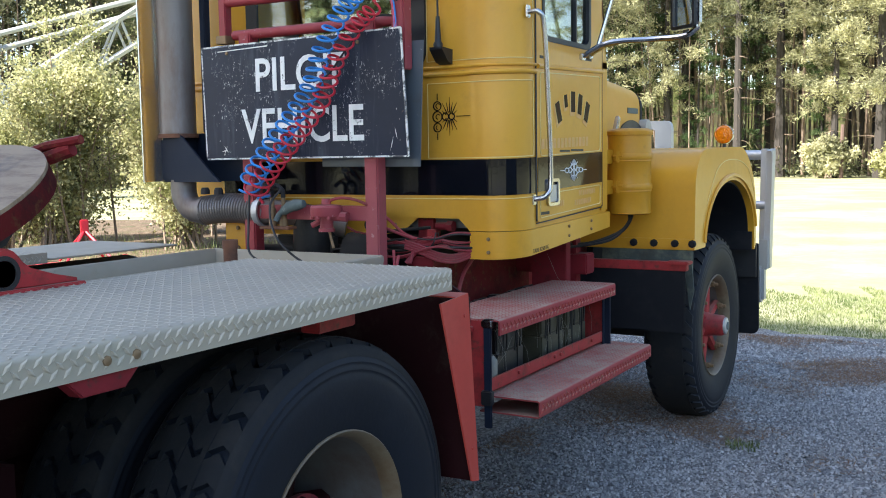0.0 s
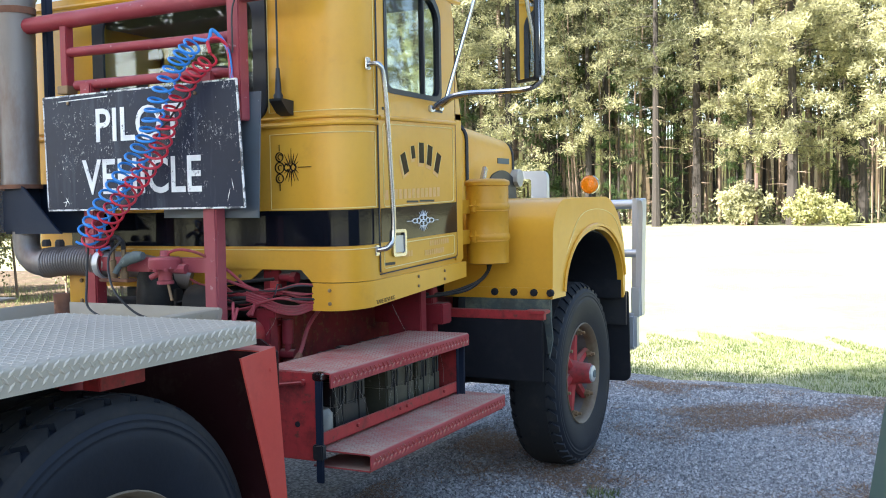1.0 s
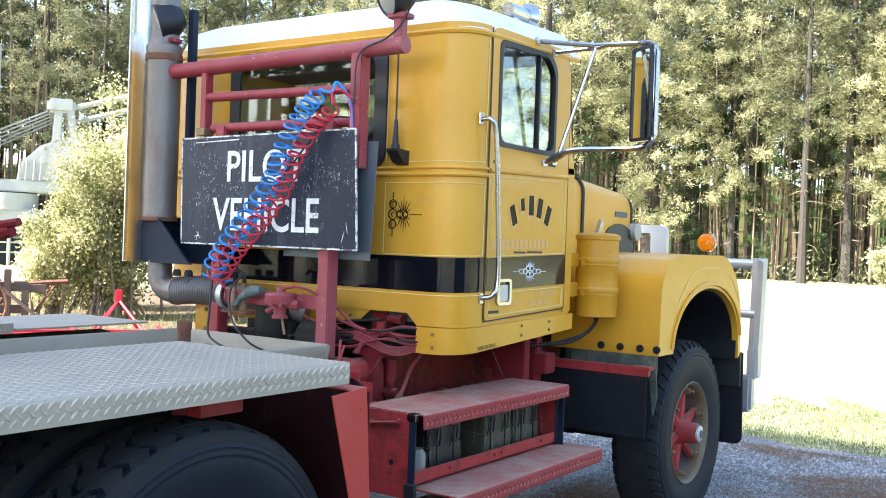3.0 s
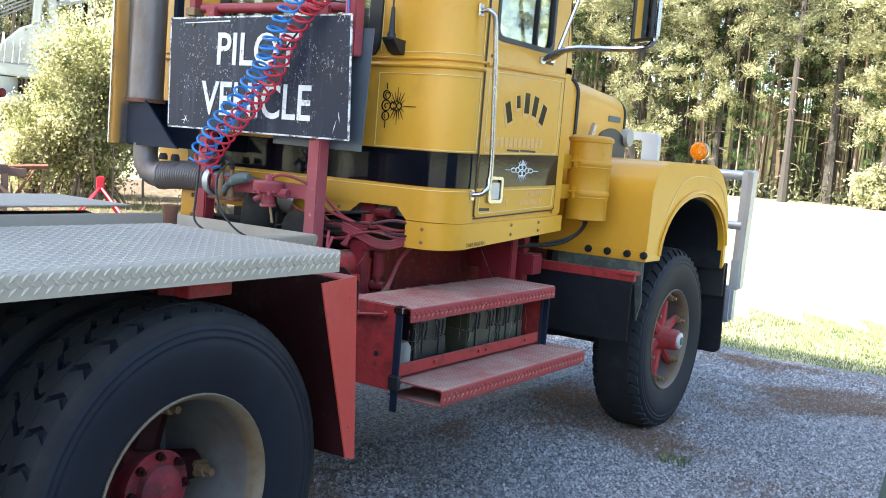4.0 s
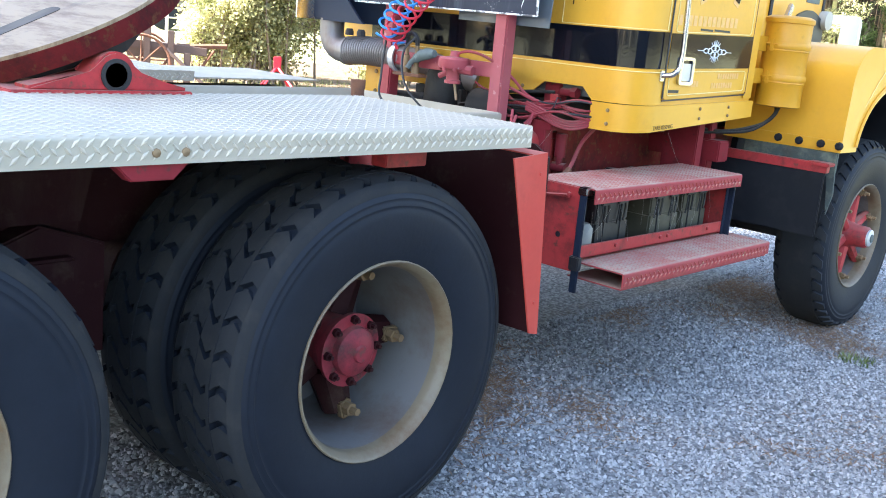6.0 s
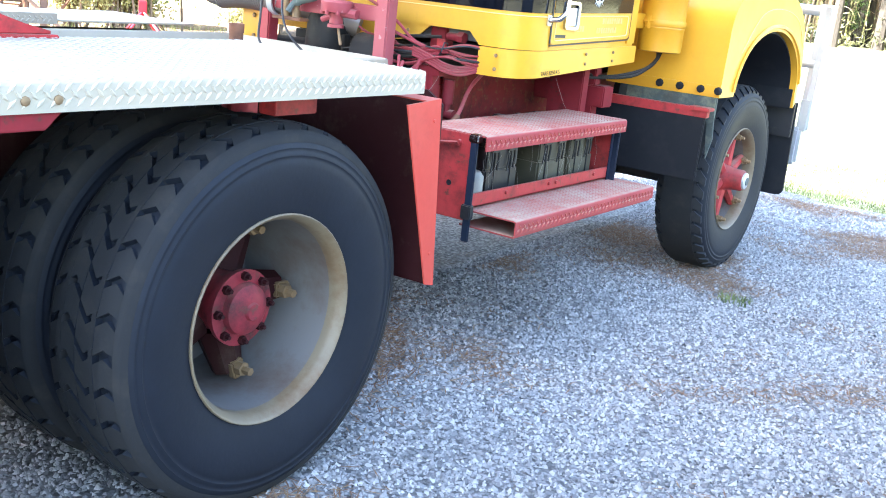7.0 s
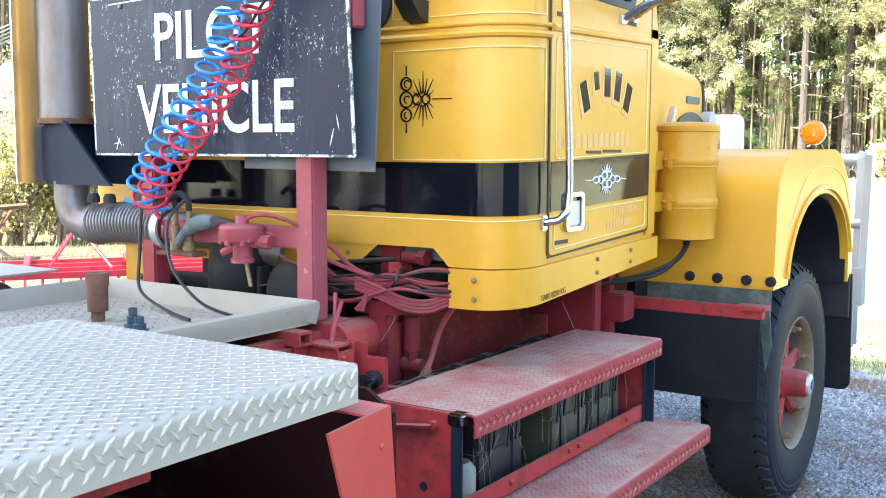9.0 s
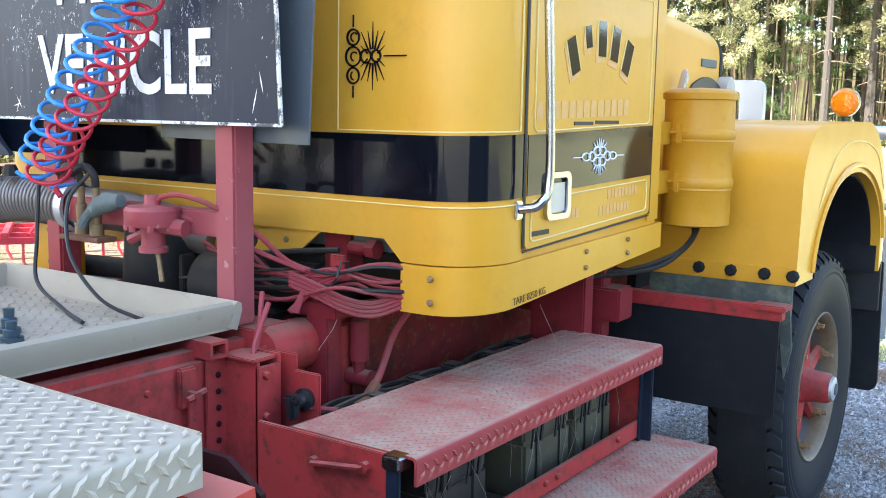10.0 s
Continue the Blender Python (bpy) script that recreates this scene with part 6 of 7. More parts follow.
T("hanging_can", lathe([(0, 0.0), (0, 0.085), (0.03, 0.10), (0.20, 0.09), (0.22, 0.05), (0.22, 0)], Matrix.Translation((-0.02, -2.17, 1.055)) @ UPRIGHT, 20), PLASTIC, "dark round brake chamber")
T("brake_chamber", lathe([(0, 0.0), (0, 0.08), (0.14, 0.08), (0.16, 0.05), (0.16, 0)], Matrix.Translation((0.18, -2.18, 1.10)), 20), DARK)
T("dark_hanger", box((0.08, -2.20, 1.02), (0.10, -2.16, 1.16), 0.003), DARK)
T("dark_pipe", tube([(-0.4, -2.14, 1.08), (0.45, -2.10, 1.10)], 0.03, 10), DARK)

# bundle of painted-over air lines gathered under the cab corner
rnd = random.Random(4)
for k in range(10):
    z0 = 1.140 + rnd.uniform(-0.045, 0.040)
    y0 = -2.135 + rnd.uniform(-0.035, 0.03)
    pts = [(rnd.uniform(0.10, 0.34), YF + rnd.uniform(0.05, 0.14), 1.165 + rnd.uniform(-0.07, 0.05)),
           (0.42 + rnd.uniform(-0.03, 0.03), y0 - 0.03, z0 + rnd.uniform(-0.03, 0.02)),
           (0.56 + rnd.uniform(-0.03, 0.03), y0 + rnd.uniform(-0.02, 0.02), 0.5 * z0 + 0.577 + rnd.uniform(-0.020, 0.020)), (0.67, y0 + 0.025, z0 + 0.010 + rnd.uniform(-0.015, 0.015)), (0.745, -2.05, z0 + 0.005), (0.80, -1.99, z0)]
    pts[-2] = (0.745, -2.045, min(z0 + 0.005, 1.165))
    pts[-1] = (0.80, -1.99, 1.14)
    T("air_line", tube(smooth_path(pts, 5), rnd.choice([0.0038, 0.0048, 0.006]), 7), HOSERED if k % 6 else BLACKH)
for k in range(4):
    z0 = 1.068 + k * 0.010
    pts = [(0.46, -2.19, z0 + 0.055), (0.53, -2.17, z0 + 0.030), (0.60, -2.15, z0 + 0.002), (0.665, -2.125, z0 - 0.004), (0.715, -2.075, z0 + 0.018), (0.76, -2.03, z0 + 0.035)]
    T("air_line", tube(smooth_path(pts, 5), 0.0062, 7), HOSERED)
for k in range(3):
    pts = [(0.47 + 0.01 * k, -2.20, 1.06), (0.50, -2.17, 1.10 + 0.012 * k), (0.55, -2.14, 1.135 + 0.006 * k), (0.60, -2.13, 1.15)]
    T("air_line", tube(smooth_path(pts, 5), 0.008, 7), HOSERED)
for a in ([(0.215, vy, 1.300), (0.225, vy, 1.325), (0.28, YF - 0.06, 1.335), (0.36, YF - 0.04, 1.315), (0.42, -2.26, 1.25), (0.47, -2.20, 1.18), (0.55, -2.14, 1.145)],
          [(0.17, YF - 0.05, 1.30), (0.28, YF - 0.02, 1.27), (0.42, -2.24, 1.20), (0.50, -2.18, 1.16)],
          [(0.50, -2.30, 1.10), (0.52, -2.36, 1.03), (0.53, -2.38, 1.0)], [(0.47, -2.29, 1.12), (0.50, -2.33, 1.05), (0.51, -2.35, 1.0)],
          [(0.64, -2.33, 0.89), (0.68, -2.25, 0.87), (0.72, -2.12, 0.84)]):
    T("air_line", tube(smooth_path(a, 6), 0.0062, 7), HOSERED)
T("hose_tie", tube([(0.575, -2.165, 1.135), (0.59, -2.17, 1.15), (0.59, -2.155, 1.185), (0.575, -2.11, 1.18), (0.57, -2.10, 1.145)], 0.003, 5, True), PLASTIC)
for a in ([(0.30, -2.20, 1.10), (0.44, -2.16, 1.11), (0.56, -2.10, 1.13), (0.70, -2.0, 1.12)], [(0.25, -2.15, 1.17), (0.40, -2.12, 1.19), (0.52, -2.08, 1.20)]):
    T("wiring_loom", tube(smooth_path(a, 6), 0.007, 7), DUSTHOSE)
T("valve_block", box((0.47, -2.14, 1.09), (0.52, -2.10, 1.15), 0.008), SHADERED, "red valve block")
T("air_tank", lathe([(0, 0.0), (0.0, 0.02), (0.012, 0.055), (0.03, 0.062), (0.22, 0.062), (0.235, 0.05), (0.245, 0.0)], Matrix.Translation((0.46, -2.30, 0.975)) @ TO_Y, 20), RED, "red rounded casing on the rail")
for k in range(4):
    x0 = 0.58 + 0.04 * k
    pts = [(x0 + rnd.uniform(-0.03, 0.03), -2.28 + 0.14 * q, 0.842 + 0.010 * k + rnd.uniform(-0.012, 0.018)) for q in range(8)]
    T("battery_cable", tube(smooth_path(pts, 5), 0.0075, 7), DUSTHOSE)
for y, z, s_ in ((-2.12, 0.895, 0.030), (-1.96, 0.90, 0.024), (-1.80, 0.905, 0.034), (-1.62, 0.90, 0.026), (-1.46, 0.90, 0.030)):
    T("cable_clamp", box((0.65, y - s_, z - 0.05), (0.70, y + s_ * 0.6, z - 0.014), 0.006), PLASTIC)


# ---- exhaust ----
SX, SY = -0.690, -2.30
upx = Matrix.Translation((SX, SY, 0)) @ UPRIGHT
ex = T("muffler", lathe([(1.60, 0.070), (1.605, 0.080), (1.615, 0.085), (1.63, 0.082), (2.40, 0.082), (2.415, 0.086), (2.44, 0.086), (2.45, 0.075), (2.48, 0.07), (2.95, 0.07)], upx, 32), MUFFLER, "stained steel upright muffler")
T("muffler_band", lathe([(1.600, 0.083), (1.600, 0.091), (1.618, 0.091), (1.618, 0.083)], upx, 32, True), RUST, "", ex)
T("muffler_band", lathe([(2.37, 0.083), (2.37, 0.088), (2.40, 0.088), (2.40, 0.083)], upx, 32, True), RUST, "", ex)
bm = bmesh.new()
shield = [(SX - 0.02 + 0.150 * math.cos(a), SY + 0.150 * math.sin(a)) for a in (radians(160 + 76 * k / 14) for k in range(15))]
add_wall(bm, shield, 1.40, 2.72, 0.004)
T("heat_shield", bm, GALV, "polished curved heat shield", ex)
bm = box((SX - 0.06, SY - 0.06, 1.40), (SX + 0.03, SY + 0.10, 1.60), 0.01)
T("muffler_bracket", bm, BLUEP, "", ex)
# dark upright strip between muffler and cab
T("muffler_strip", box((SX + 0.104, SY + 0.05, 1.62), (SX + 0.136, SY + 0.09, 2.62), 0.004), BLUEP, "dark upright strip beside the muffler", ex)
T("muffler_gusset", prism([(SX + 0.02, 1.40), (SX + 0.30, 1.40), (SX + 0.26, 1.43), (SX + 0.06, 1.62), (SX + 0.02, 1.62)], "y", SY - 0.06, SY - 0.048), BLUEP, "", ex)
T("gusset_back", prism([(SX + 0.02, 1.40), (SX + 0.34, 1.40), (SX + 0.34, 1.62), (SX + 0.02, 1.62)], "y", SY + 0.08, SY + 0.09), BLUEP, "", ex)
elbow = [(SX + 0.02, SY, 1.45), (SX + 0.02, SY, 1.36)] + [(SX + 0.02 + 0.09 * (1 - math.cos(a)), SY, 1.36 - 0.09 * math.sin(a)) for a in (radians(15 * k) for k in range(1, 7))] + [(SX + 0.16, SY, 1.27)]
T("exhaust_elbow", tube(elbow, 0.058, 18), MUFFLER, "dull steel exhaust elbow", ex)
fl = []
rs = []
for k in range(89):
    fl.append((SX + 0.15 + 0.32 * k / 88, SY + 0.02 * k / 88, 1.27 + 0.012 * math.sin(k / 88 * math.pi)))
    rs.append((0.052, 0.064, 0.067, 0.064)[k % 4])
T("flexible_pipe", tube(fl, rs, 20), FLEX, "ribbed flexible exhaust pipe", ex, 30)
T("pipe_clamp", lathe([(0, 0.062), (0, 0.067), (0.022, 0.067), (0.022, 0.062)], Matrix.Translation((SX + 0.14, SY, 1.27)), 24, True), MUFFLER, "", ex)
T("pipe_collar", lathe([(0, 0.064), (0, 0.069), (0.03, 0.069), (0.03, 0.060)], Matrix.Translation((SX + 0.46, SY + 0.02, 1.27)), 24, True), ALU, "", ex)
T("exhaust_run", tube([(SX + 0.47, SY + 0.02, 1.27), (-0.10, SY + 0.08, 1.26), (0.1, -2.1, 1.2)], 0.055, 14), FLEX, "", ex)
bolts([(SX + 0.20, SY - 0.05, 1.345), (SX + 0.28, SY - 0.05, 1.345)], 0.02, 0.03, "z", DARK, ex)

# ---- sign on the rack ----
sign = thing("road_sign", "scratched black PILOT VEHICLE sign on the truck's red rack", "sign", at=(0.04, -2.345, 1.49))
SL, SR_, SB, ST_ = -0.466, 0.562, 1.501, 1.990
CORNERS = [(SL, SB), (0.588, SB), (SR_, 1.998), (SL - 0.012, 1.985)]
SYF = -2.352
bm = prism(CORNERS, "y", SYF, SYF + 0.008, 0.001)
board = part("sign_board", bm, SIGNM, sign, "black painted sheet, scratched to bare metal")
bm = bmesh.new()
for a, b in zip(CORNERS, CORNERS[1:] + CORNERS[:1]):
    add_tube(bm, [(a[0], SYF + 0.003, a[1]), (b[0], SYF + 0.003, b[1])], 0.0048, 4)
part("sign_edge", bm, EDGEW, sign, "worn white edge")
for word, z, h, x0, x1 in (("PILOT", 1.782, 0.142, -0.172, 0.295), ("VEHICLE", 1.564, 0.149, -0.258, 0.382)):
    part("sign_lettering", text_mesh(word, h, x1 - x0, Matrix.Translation((x0, SYF - 0.002, z)), 0.001, 0.012), WHITEL, sign, "white block letters")
rnd = random.Random(8)
bm = bmesh.new()
for k in range(90):
    x, z = rnd.uniform(SL + 0.015, SR_ - 0.01), SB + 0.01 + 0.485 * rnd.random()
    if rnd.random() < 0.45:
        x = SL + 0.16 + rnd.gauss(0, 0.05)
    a, l = rnd.gauss(1.3, 0.9), rnd.uniform(0.001, 0.006)
    d = Vector((math.cos(a), 0, math.sin(a))) * l
    c = Vector((x, SYF - 0.0006, z))
    w = Vector((-d.z, 0, d.x)).normalized() * rnd.uniform(0.0005, 0.0013)
    vs = [bm.verts.new(p) for p in (c - d, c - d * 0.2 + w, c + d, c + d * 0.1 - w)]
    bm.faces.new(vs)
for x, z, a, l in ((SL + 0.11, SB + 0.035, 1.1, 0.025), (SL + 0.115, SB + 0.040, 2.2, 0.022), (SL + 0.105, SB + 0.035, 0.2, 0.02), (SL + 0.98, SB + 0.05, 1.3, 0.03), (SL + 1.0, SB + 0.09, 1.8, 0.025)):
    d = Vector((math.cos(a), 0, math.sin(a))) * l
    w = Vector((-d.z, 0, d.x)).normalized() * 0.0018
    c = Vector((x, SYF - 0.0007, z))
    bm.faces.new([bm.verts.new(p) for p in (c - d, c + w, c + d, c - w)])
bm.faces.new([bm.verts.new(p) for p in ((SL + 0.08, SYF - 0.0007, ST_ - 0.028), (SL + 0.36, SYF - 0.0007, ST_ - 0.020), (SL + 0.36, SYF - 0.0007, ST_ - 0.015), (SL + 0.08, SYF - 0.0007, ST_ - 0.0245))])
tagged(part("scratch", bm, WHITEL, sign, "pale chips and scratches"), kind="stuff")
bolts([(x, SYF - 0.001, 1.955) for x in (-0.33, 0.36)], 0.008, 0.006, "-y", BOLT, sign)
back = thing("backing_plate", "grey chipped metal plate behind the sign on the rack", "plate", at=(0.1, -2.26, 1.46))
part("plate_sheet", prism([(0.10, 1.462), (0.586, 1.458), (0.610, 1.955), (0.10, 1.955)], "y", -2.262, -2.255, 0.001), GREYP, back)

# ---- coiled hoses ----
def coil(path, turns, r0, r1, n=18, phase=0.0):
    """A helix of that many turns round a path, its loops hanging and widening from r0 to r1."""
    path = smooth_path(path, 30)
    out = []
    total = turns * n
    for k in range(total + 1):
        u = k / total * (len(path) - 1)
        i = min(int(u), len(path) - 2)
        p = path[i].lerp(path[i + 1], u - i)
        d = (path[i + 1] - path[i]).normalized()
        a1 = Vector((0, -1, 0))
        a2 = d.cross(a1).normalized()
        a1 = a2.cross(d)
        t = 2 * math.pi * (k / n + phase)
        r = r0 + (r1 - r0) * k / total
        out.append(p + (a1 * math.cos(t) + a2 * math.sin(t)) * r + d * 0.014 * math.cos(t))
    return out


for nm, mat, off, lab in (("blue", BLUEH, (-0.022, -0.010, 0.022), "coiled bright blue plastic air hose hanging from the rack"), ("red", REDH, (0.036, 0.016, -0.036), "coiled dark red plastic air hose hanging from the rack")):
    o = Vector(off)
    hose = thing("coiled_air_hose", lab, "hose", "coiled air hoses", at=(-0.19, -2.42, 1.36))
    core = [Vector(q) + o * (1 - 0.6 * i / 6) for i, q in enumerate(((0.43, -2.40, 2.115), (0.35, -2.42, 2.035), (0.262, -2.43, 1.90), (0.205, -2.435, 1.765), (0.09, -2.44, 1.63), (-0.04, -2.44, 1.50), (-0.150, -2.435, 1.375)))]
    part("coil", tube(coil(core, 22, 0.033 if nm == "blue" else 0.028, 0.047, 16, 0.0 if nm == "blue" else 0.35), 0.0052, 8), mat, hose)
    tail = smooth_path([core[0] + Vector((0, 0, 0.02)), (0.455, -2.38, 2.15), (0.49, -2.36, 2.155) if nm == "red" else (0.47, -2.37, 2.19), (0.515, -2.34, 2.12), (0.53, -2.335, 2.0)], 6)
    part("hose_tail", tube(tail, 0.0074, 7), mat, hose)
    part("hose_end", tube(smooth_path([core[-1] + Vector((0.03, 0.02, -0.05)), (-0.12, -2.41, 1.335), (-0.10, -2.37, 1.345)], 5), 0.0074, 7), mat, hose)
lead = thing("black_cable", "thin black electrical cable looping over the tray and rack", "cable", at=(-0.17, -2.4, 1.05))
part("cable_run", tube(smooth_path([(-0.16, -2.43, 1.36), (-0.165, -2.44, 1.20), (-0.14, -2.46, 1.10), (0.02, -2.50, 1.058), (0.18, -2.56, 1.055)], 8), 0.005, 6), BLACKH, lead)
part("cable_run", tube(smooth_path([(-0.03, -2.38, 1.37), (-0.06, -2.42, 1.30), (0.0, -2.46, 1.18), (0.12, -2.47, 1.09), (0.24, -2.46, 1.058), (0.30, -2.45, 1.055)], 8), 0.005, 6), BLACKH, lead)
part("cable_run", tube(smooth_path([(0.52, -2.32, 2.05), (0.44, -2.37, 2.04), (0.36, -2.42, 1.93), (0.27, -2.43, 1.83), (0.20, -2.44, 1.80)], 8), 0.004, 6), BLACKH, lead)


# ---- ground ----
lawn = part("ground", mesh_from([(-1500, -1500, -0.03), (1500, -1500, -0.03), (1500, 1500, -0.03), (-1500, 1500, -0.03)], [(0, 1, 2, 3)], LAWN), None, None)
tagged(lawn, "mown sunlit lawn reaching to the pine woods", "lawn", kind="structure")


def edge_y(x):
    """Where the gravel ends and the lawn begins."""
    return 2.72 + 0.05 * x + 0.16 * math.sin(x * 1.7 + 0.4) + 0.10 * math.sin(x * 4.3) + 0.05 * math.sin(x * 11.0)


bm = bmesh.new()
xs = [-26 + 0.2 * k for k in range(301)]
lo = [bm.verts.new((x, -45, 0.0)) for x in xs]
hi = [bm.verts.new((x, edge_y(x), 0.0)) for x in xs]
ed = [bm.verts.new((x, edge_y(x) + 0.06, -0.03)) for x in xs]
for i in range(300):
    bm.faces.new((lo[i], lo[i + 1], hi[i + 1], hi[i]))
    bm.faces.new((hi[i], hi[i + 1], ed[i + 1], ed[i]))
yard = part("gravel_yard", bm, GRAVEL, None)
tagged(yard, "blue-grey crushed gravel yard with brown patches of pine litter", "gravel", kind="structure")
# earth under the shrubs
bm = bmesh.new()
pts = [bm.verts.new((-13.5 + 10.5 * math.cos(a) + 0.6 * math.sin(5 * a), 5.5 + 7.0 * math.sin(a) + 0.5 * math.cos(7 * a), 0.006)) for a in (2 * math.pi * k / 60 for k in range(60))]
bm.faces.new(pts)
bed = part("earth_bed", bm, EARTH, None)
tagged(bed, "dry leafy earth with fallen leaves under the shrubs", "earth", kind="structure")

rng = np.random.default_rng(3)


def noise2(x, y, s):
    return np.sin(x * s + 1.3 * np.sin(y * s * 0.7)) * np.sin(y * s * 1.1 + 1.7 * np.sin(x * s * 0.6))


def stones(n, x0, x1, y0, y1, smin, smax, z):
    base = np.array([(1, 0, -0.3), (-1, 0, -0.3), (0, 1, -0.3), (0, -1, -0.3), (0.25, 0.1, 1)], float)
    tri = np.array([(0, 2, 4), (2, 1, 4), (1, 3, 4), (3, 0, 4)])
    p = np.stack([rng.uniform(x0, x1, n), rng.uniform(y0, y1, n), np.full(n, z)], 1)
    p = p[p[:, 1] < 2.62 + 0.05 * p[:, 0] + 0.16 * np.sin(p[:, 0] * 1.7 + 0.4)]
    n = len(p)
    s = rng.uniform(smin, smax, (n, 1)) * rng.uniform(0.55, 1.3, (n, 3))
    s[:, 2] *= 0.85
    v = base[None] * s[:, None] * rng.uniform(0.7, 1.3, (n, 5, 1))
    a = rng.uniform(0, 6.28, n)
    b = rng.normal(0, 0.5, n)
    ca, sa, cb, sb = np.cos(a), np.sin(a), np.cos(b), np.sin(b)
    y = v[..., 1] * cb[:, None] - v[..., 2] * sb[:, None]
    zz = v[..., 1] * sb[:, None] + v[..., 2] * cb[:, None]
    x = v[..., 0] * ca[:, None] - y * sa[:, None]
    y = v[..., 0] * sa[:, None] + y * ca[:, None]
    co = np.stack([x, y, zz], -1) + p[:, None]
    f = (tri[None] + (np.arange(n) * 5)[:, None, None]).reshape(-1)
    me = bpy.data.meshes.new("mesh")
    me.vertices.add(n * 5)
    me.vertices.foreach_set("co", co.reshape(-1))
    me.loops.add(len(f))
    me.loops.foreach_set("vertex_index", f.astype(np.int32))
    me.polygons.add(len(f) // 3)
    me.polygons.foreach_set("loop_start", np.arange(0, len(f), 3, dtype=np.int32))
    me.update(calc_edges=True)
    me.materials.append(STONE)
    return me


st = part("gravel_stones", stones(105000, 0.2, 3.4, -4.6, 1.2, 0.005, 0.0115, 0.003), None, None)
tagged(st, "loose blue-grey gravel stones lying on the yard", "gravel", kind="stuff")
st = part("gravel_stones", stones(28000, -0.8, 5.5, 1.0, 2.7, 0.006, 0.013, 0.003), None, None)
tagged(st, "loose blue-grey gravel stones lying on the yard", "gravel", kind="stuff")

# pine litter in drifts
n = 230000
x, y = rng.uniform(0.3, 4.5, n), rng.uniform(-4.2, 2.6, n)
keep = (noise2(x, y, 2.1) + 0.6 * noise2(x + 3, y + 1, 5.3) + rng.normal(0, 0.42, n)) > 0.80
x, y = x[keep], y[keep]
n = len(x)
a = rng.uniform(0, math.pi, n)
l = rng.uniform(0.015, 0.045, n)
u = np.stack([np.cos(a) * l, np.sin(a) * l, rng.normal(0, 0.004, n)], 1)
v = np.stack([-np.sin(a), np.cos(a), np.zeros(n)], 1) * 0.0026
lt = part("pine_litter", quads_mesh(np.stack([x, y, rng.uniform(0.006, 0.013, n)], 1), u, v, LITTER), None, None)
tagged(lt, "brown fallen pine needles drifted over the gravel", "litter", kind="stuff")


def grass(name, n, xr, yr, h0, h1, label, z=-0.03, keep=None):
    x, y = rng.uniform(*xr, n), rng.uniform(*yr, n)
    if keep is not None:
        k = keep(x, y)
        x, y = x[k], y[k]
    n = len(x)
    a = rng.uniform(0, 2 * math.pi, n)
    h = rng.uniform(h0, h1, n)
    u = np.stack([np.cos(a) * h * rng.uniform(0.2, 0.9, n), np.sin(a) * h * rng.uniform(0.2, 0.9, n), h], 1)
    v = np.stack([-np.sin(a), np.cos(a), np.zeros(n)], 1) * rng.uniform(0.002, 0.005, (n, 1))
    ob = part(name, quads_mesh(np.stack([x, y, np.full(n, z)], 1), u, v, GRASSB, True), None, None)
    tagged(ob, label, "grass", kind="stuff")


grass("lawn_grass", 90000, (-5, 6), (2.5, 6.4), 0.014, 0.042, "short lawn grass along the edge of the gravel", keep=lambda x, y: (y < 5.3 + 0.45 * np.sin(9.1 * x + 5.7 * y) + 0.5 * np.sin(1.3 * x)) & (y > 2.74 + 0.05 * x + 0.16 * np.sin(x * 1.7 + 0.4) + 0.1 * np.sin(4.3 * x)))
grass("grass_tuft", 130, (1.38, 1.55), (-0.70, -0.55), 0.02, 0.045, "small green grass tuft growing in the gravel", 0.0)
grass("bed_grass", 9000, (-24, -7), (2.5, 8), 0.05, 0.22, "sparse grass and weeds round the shrubs", 0.0)


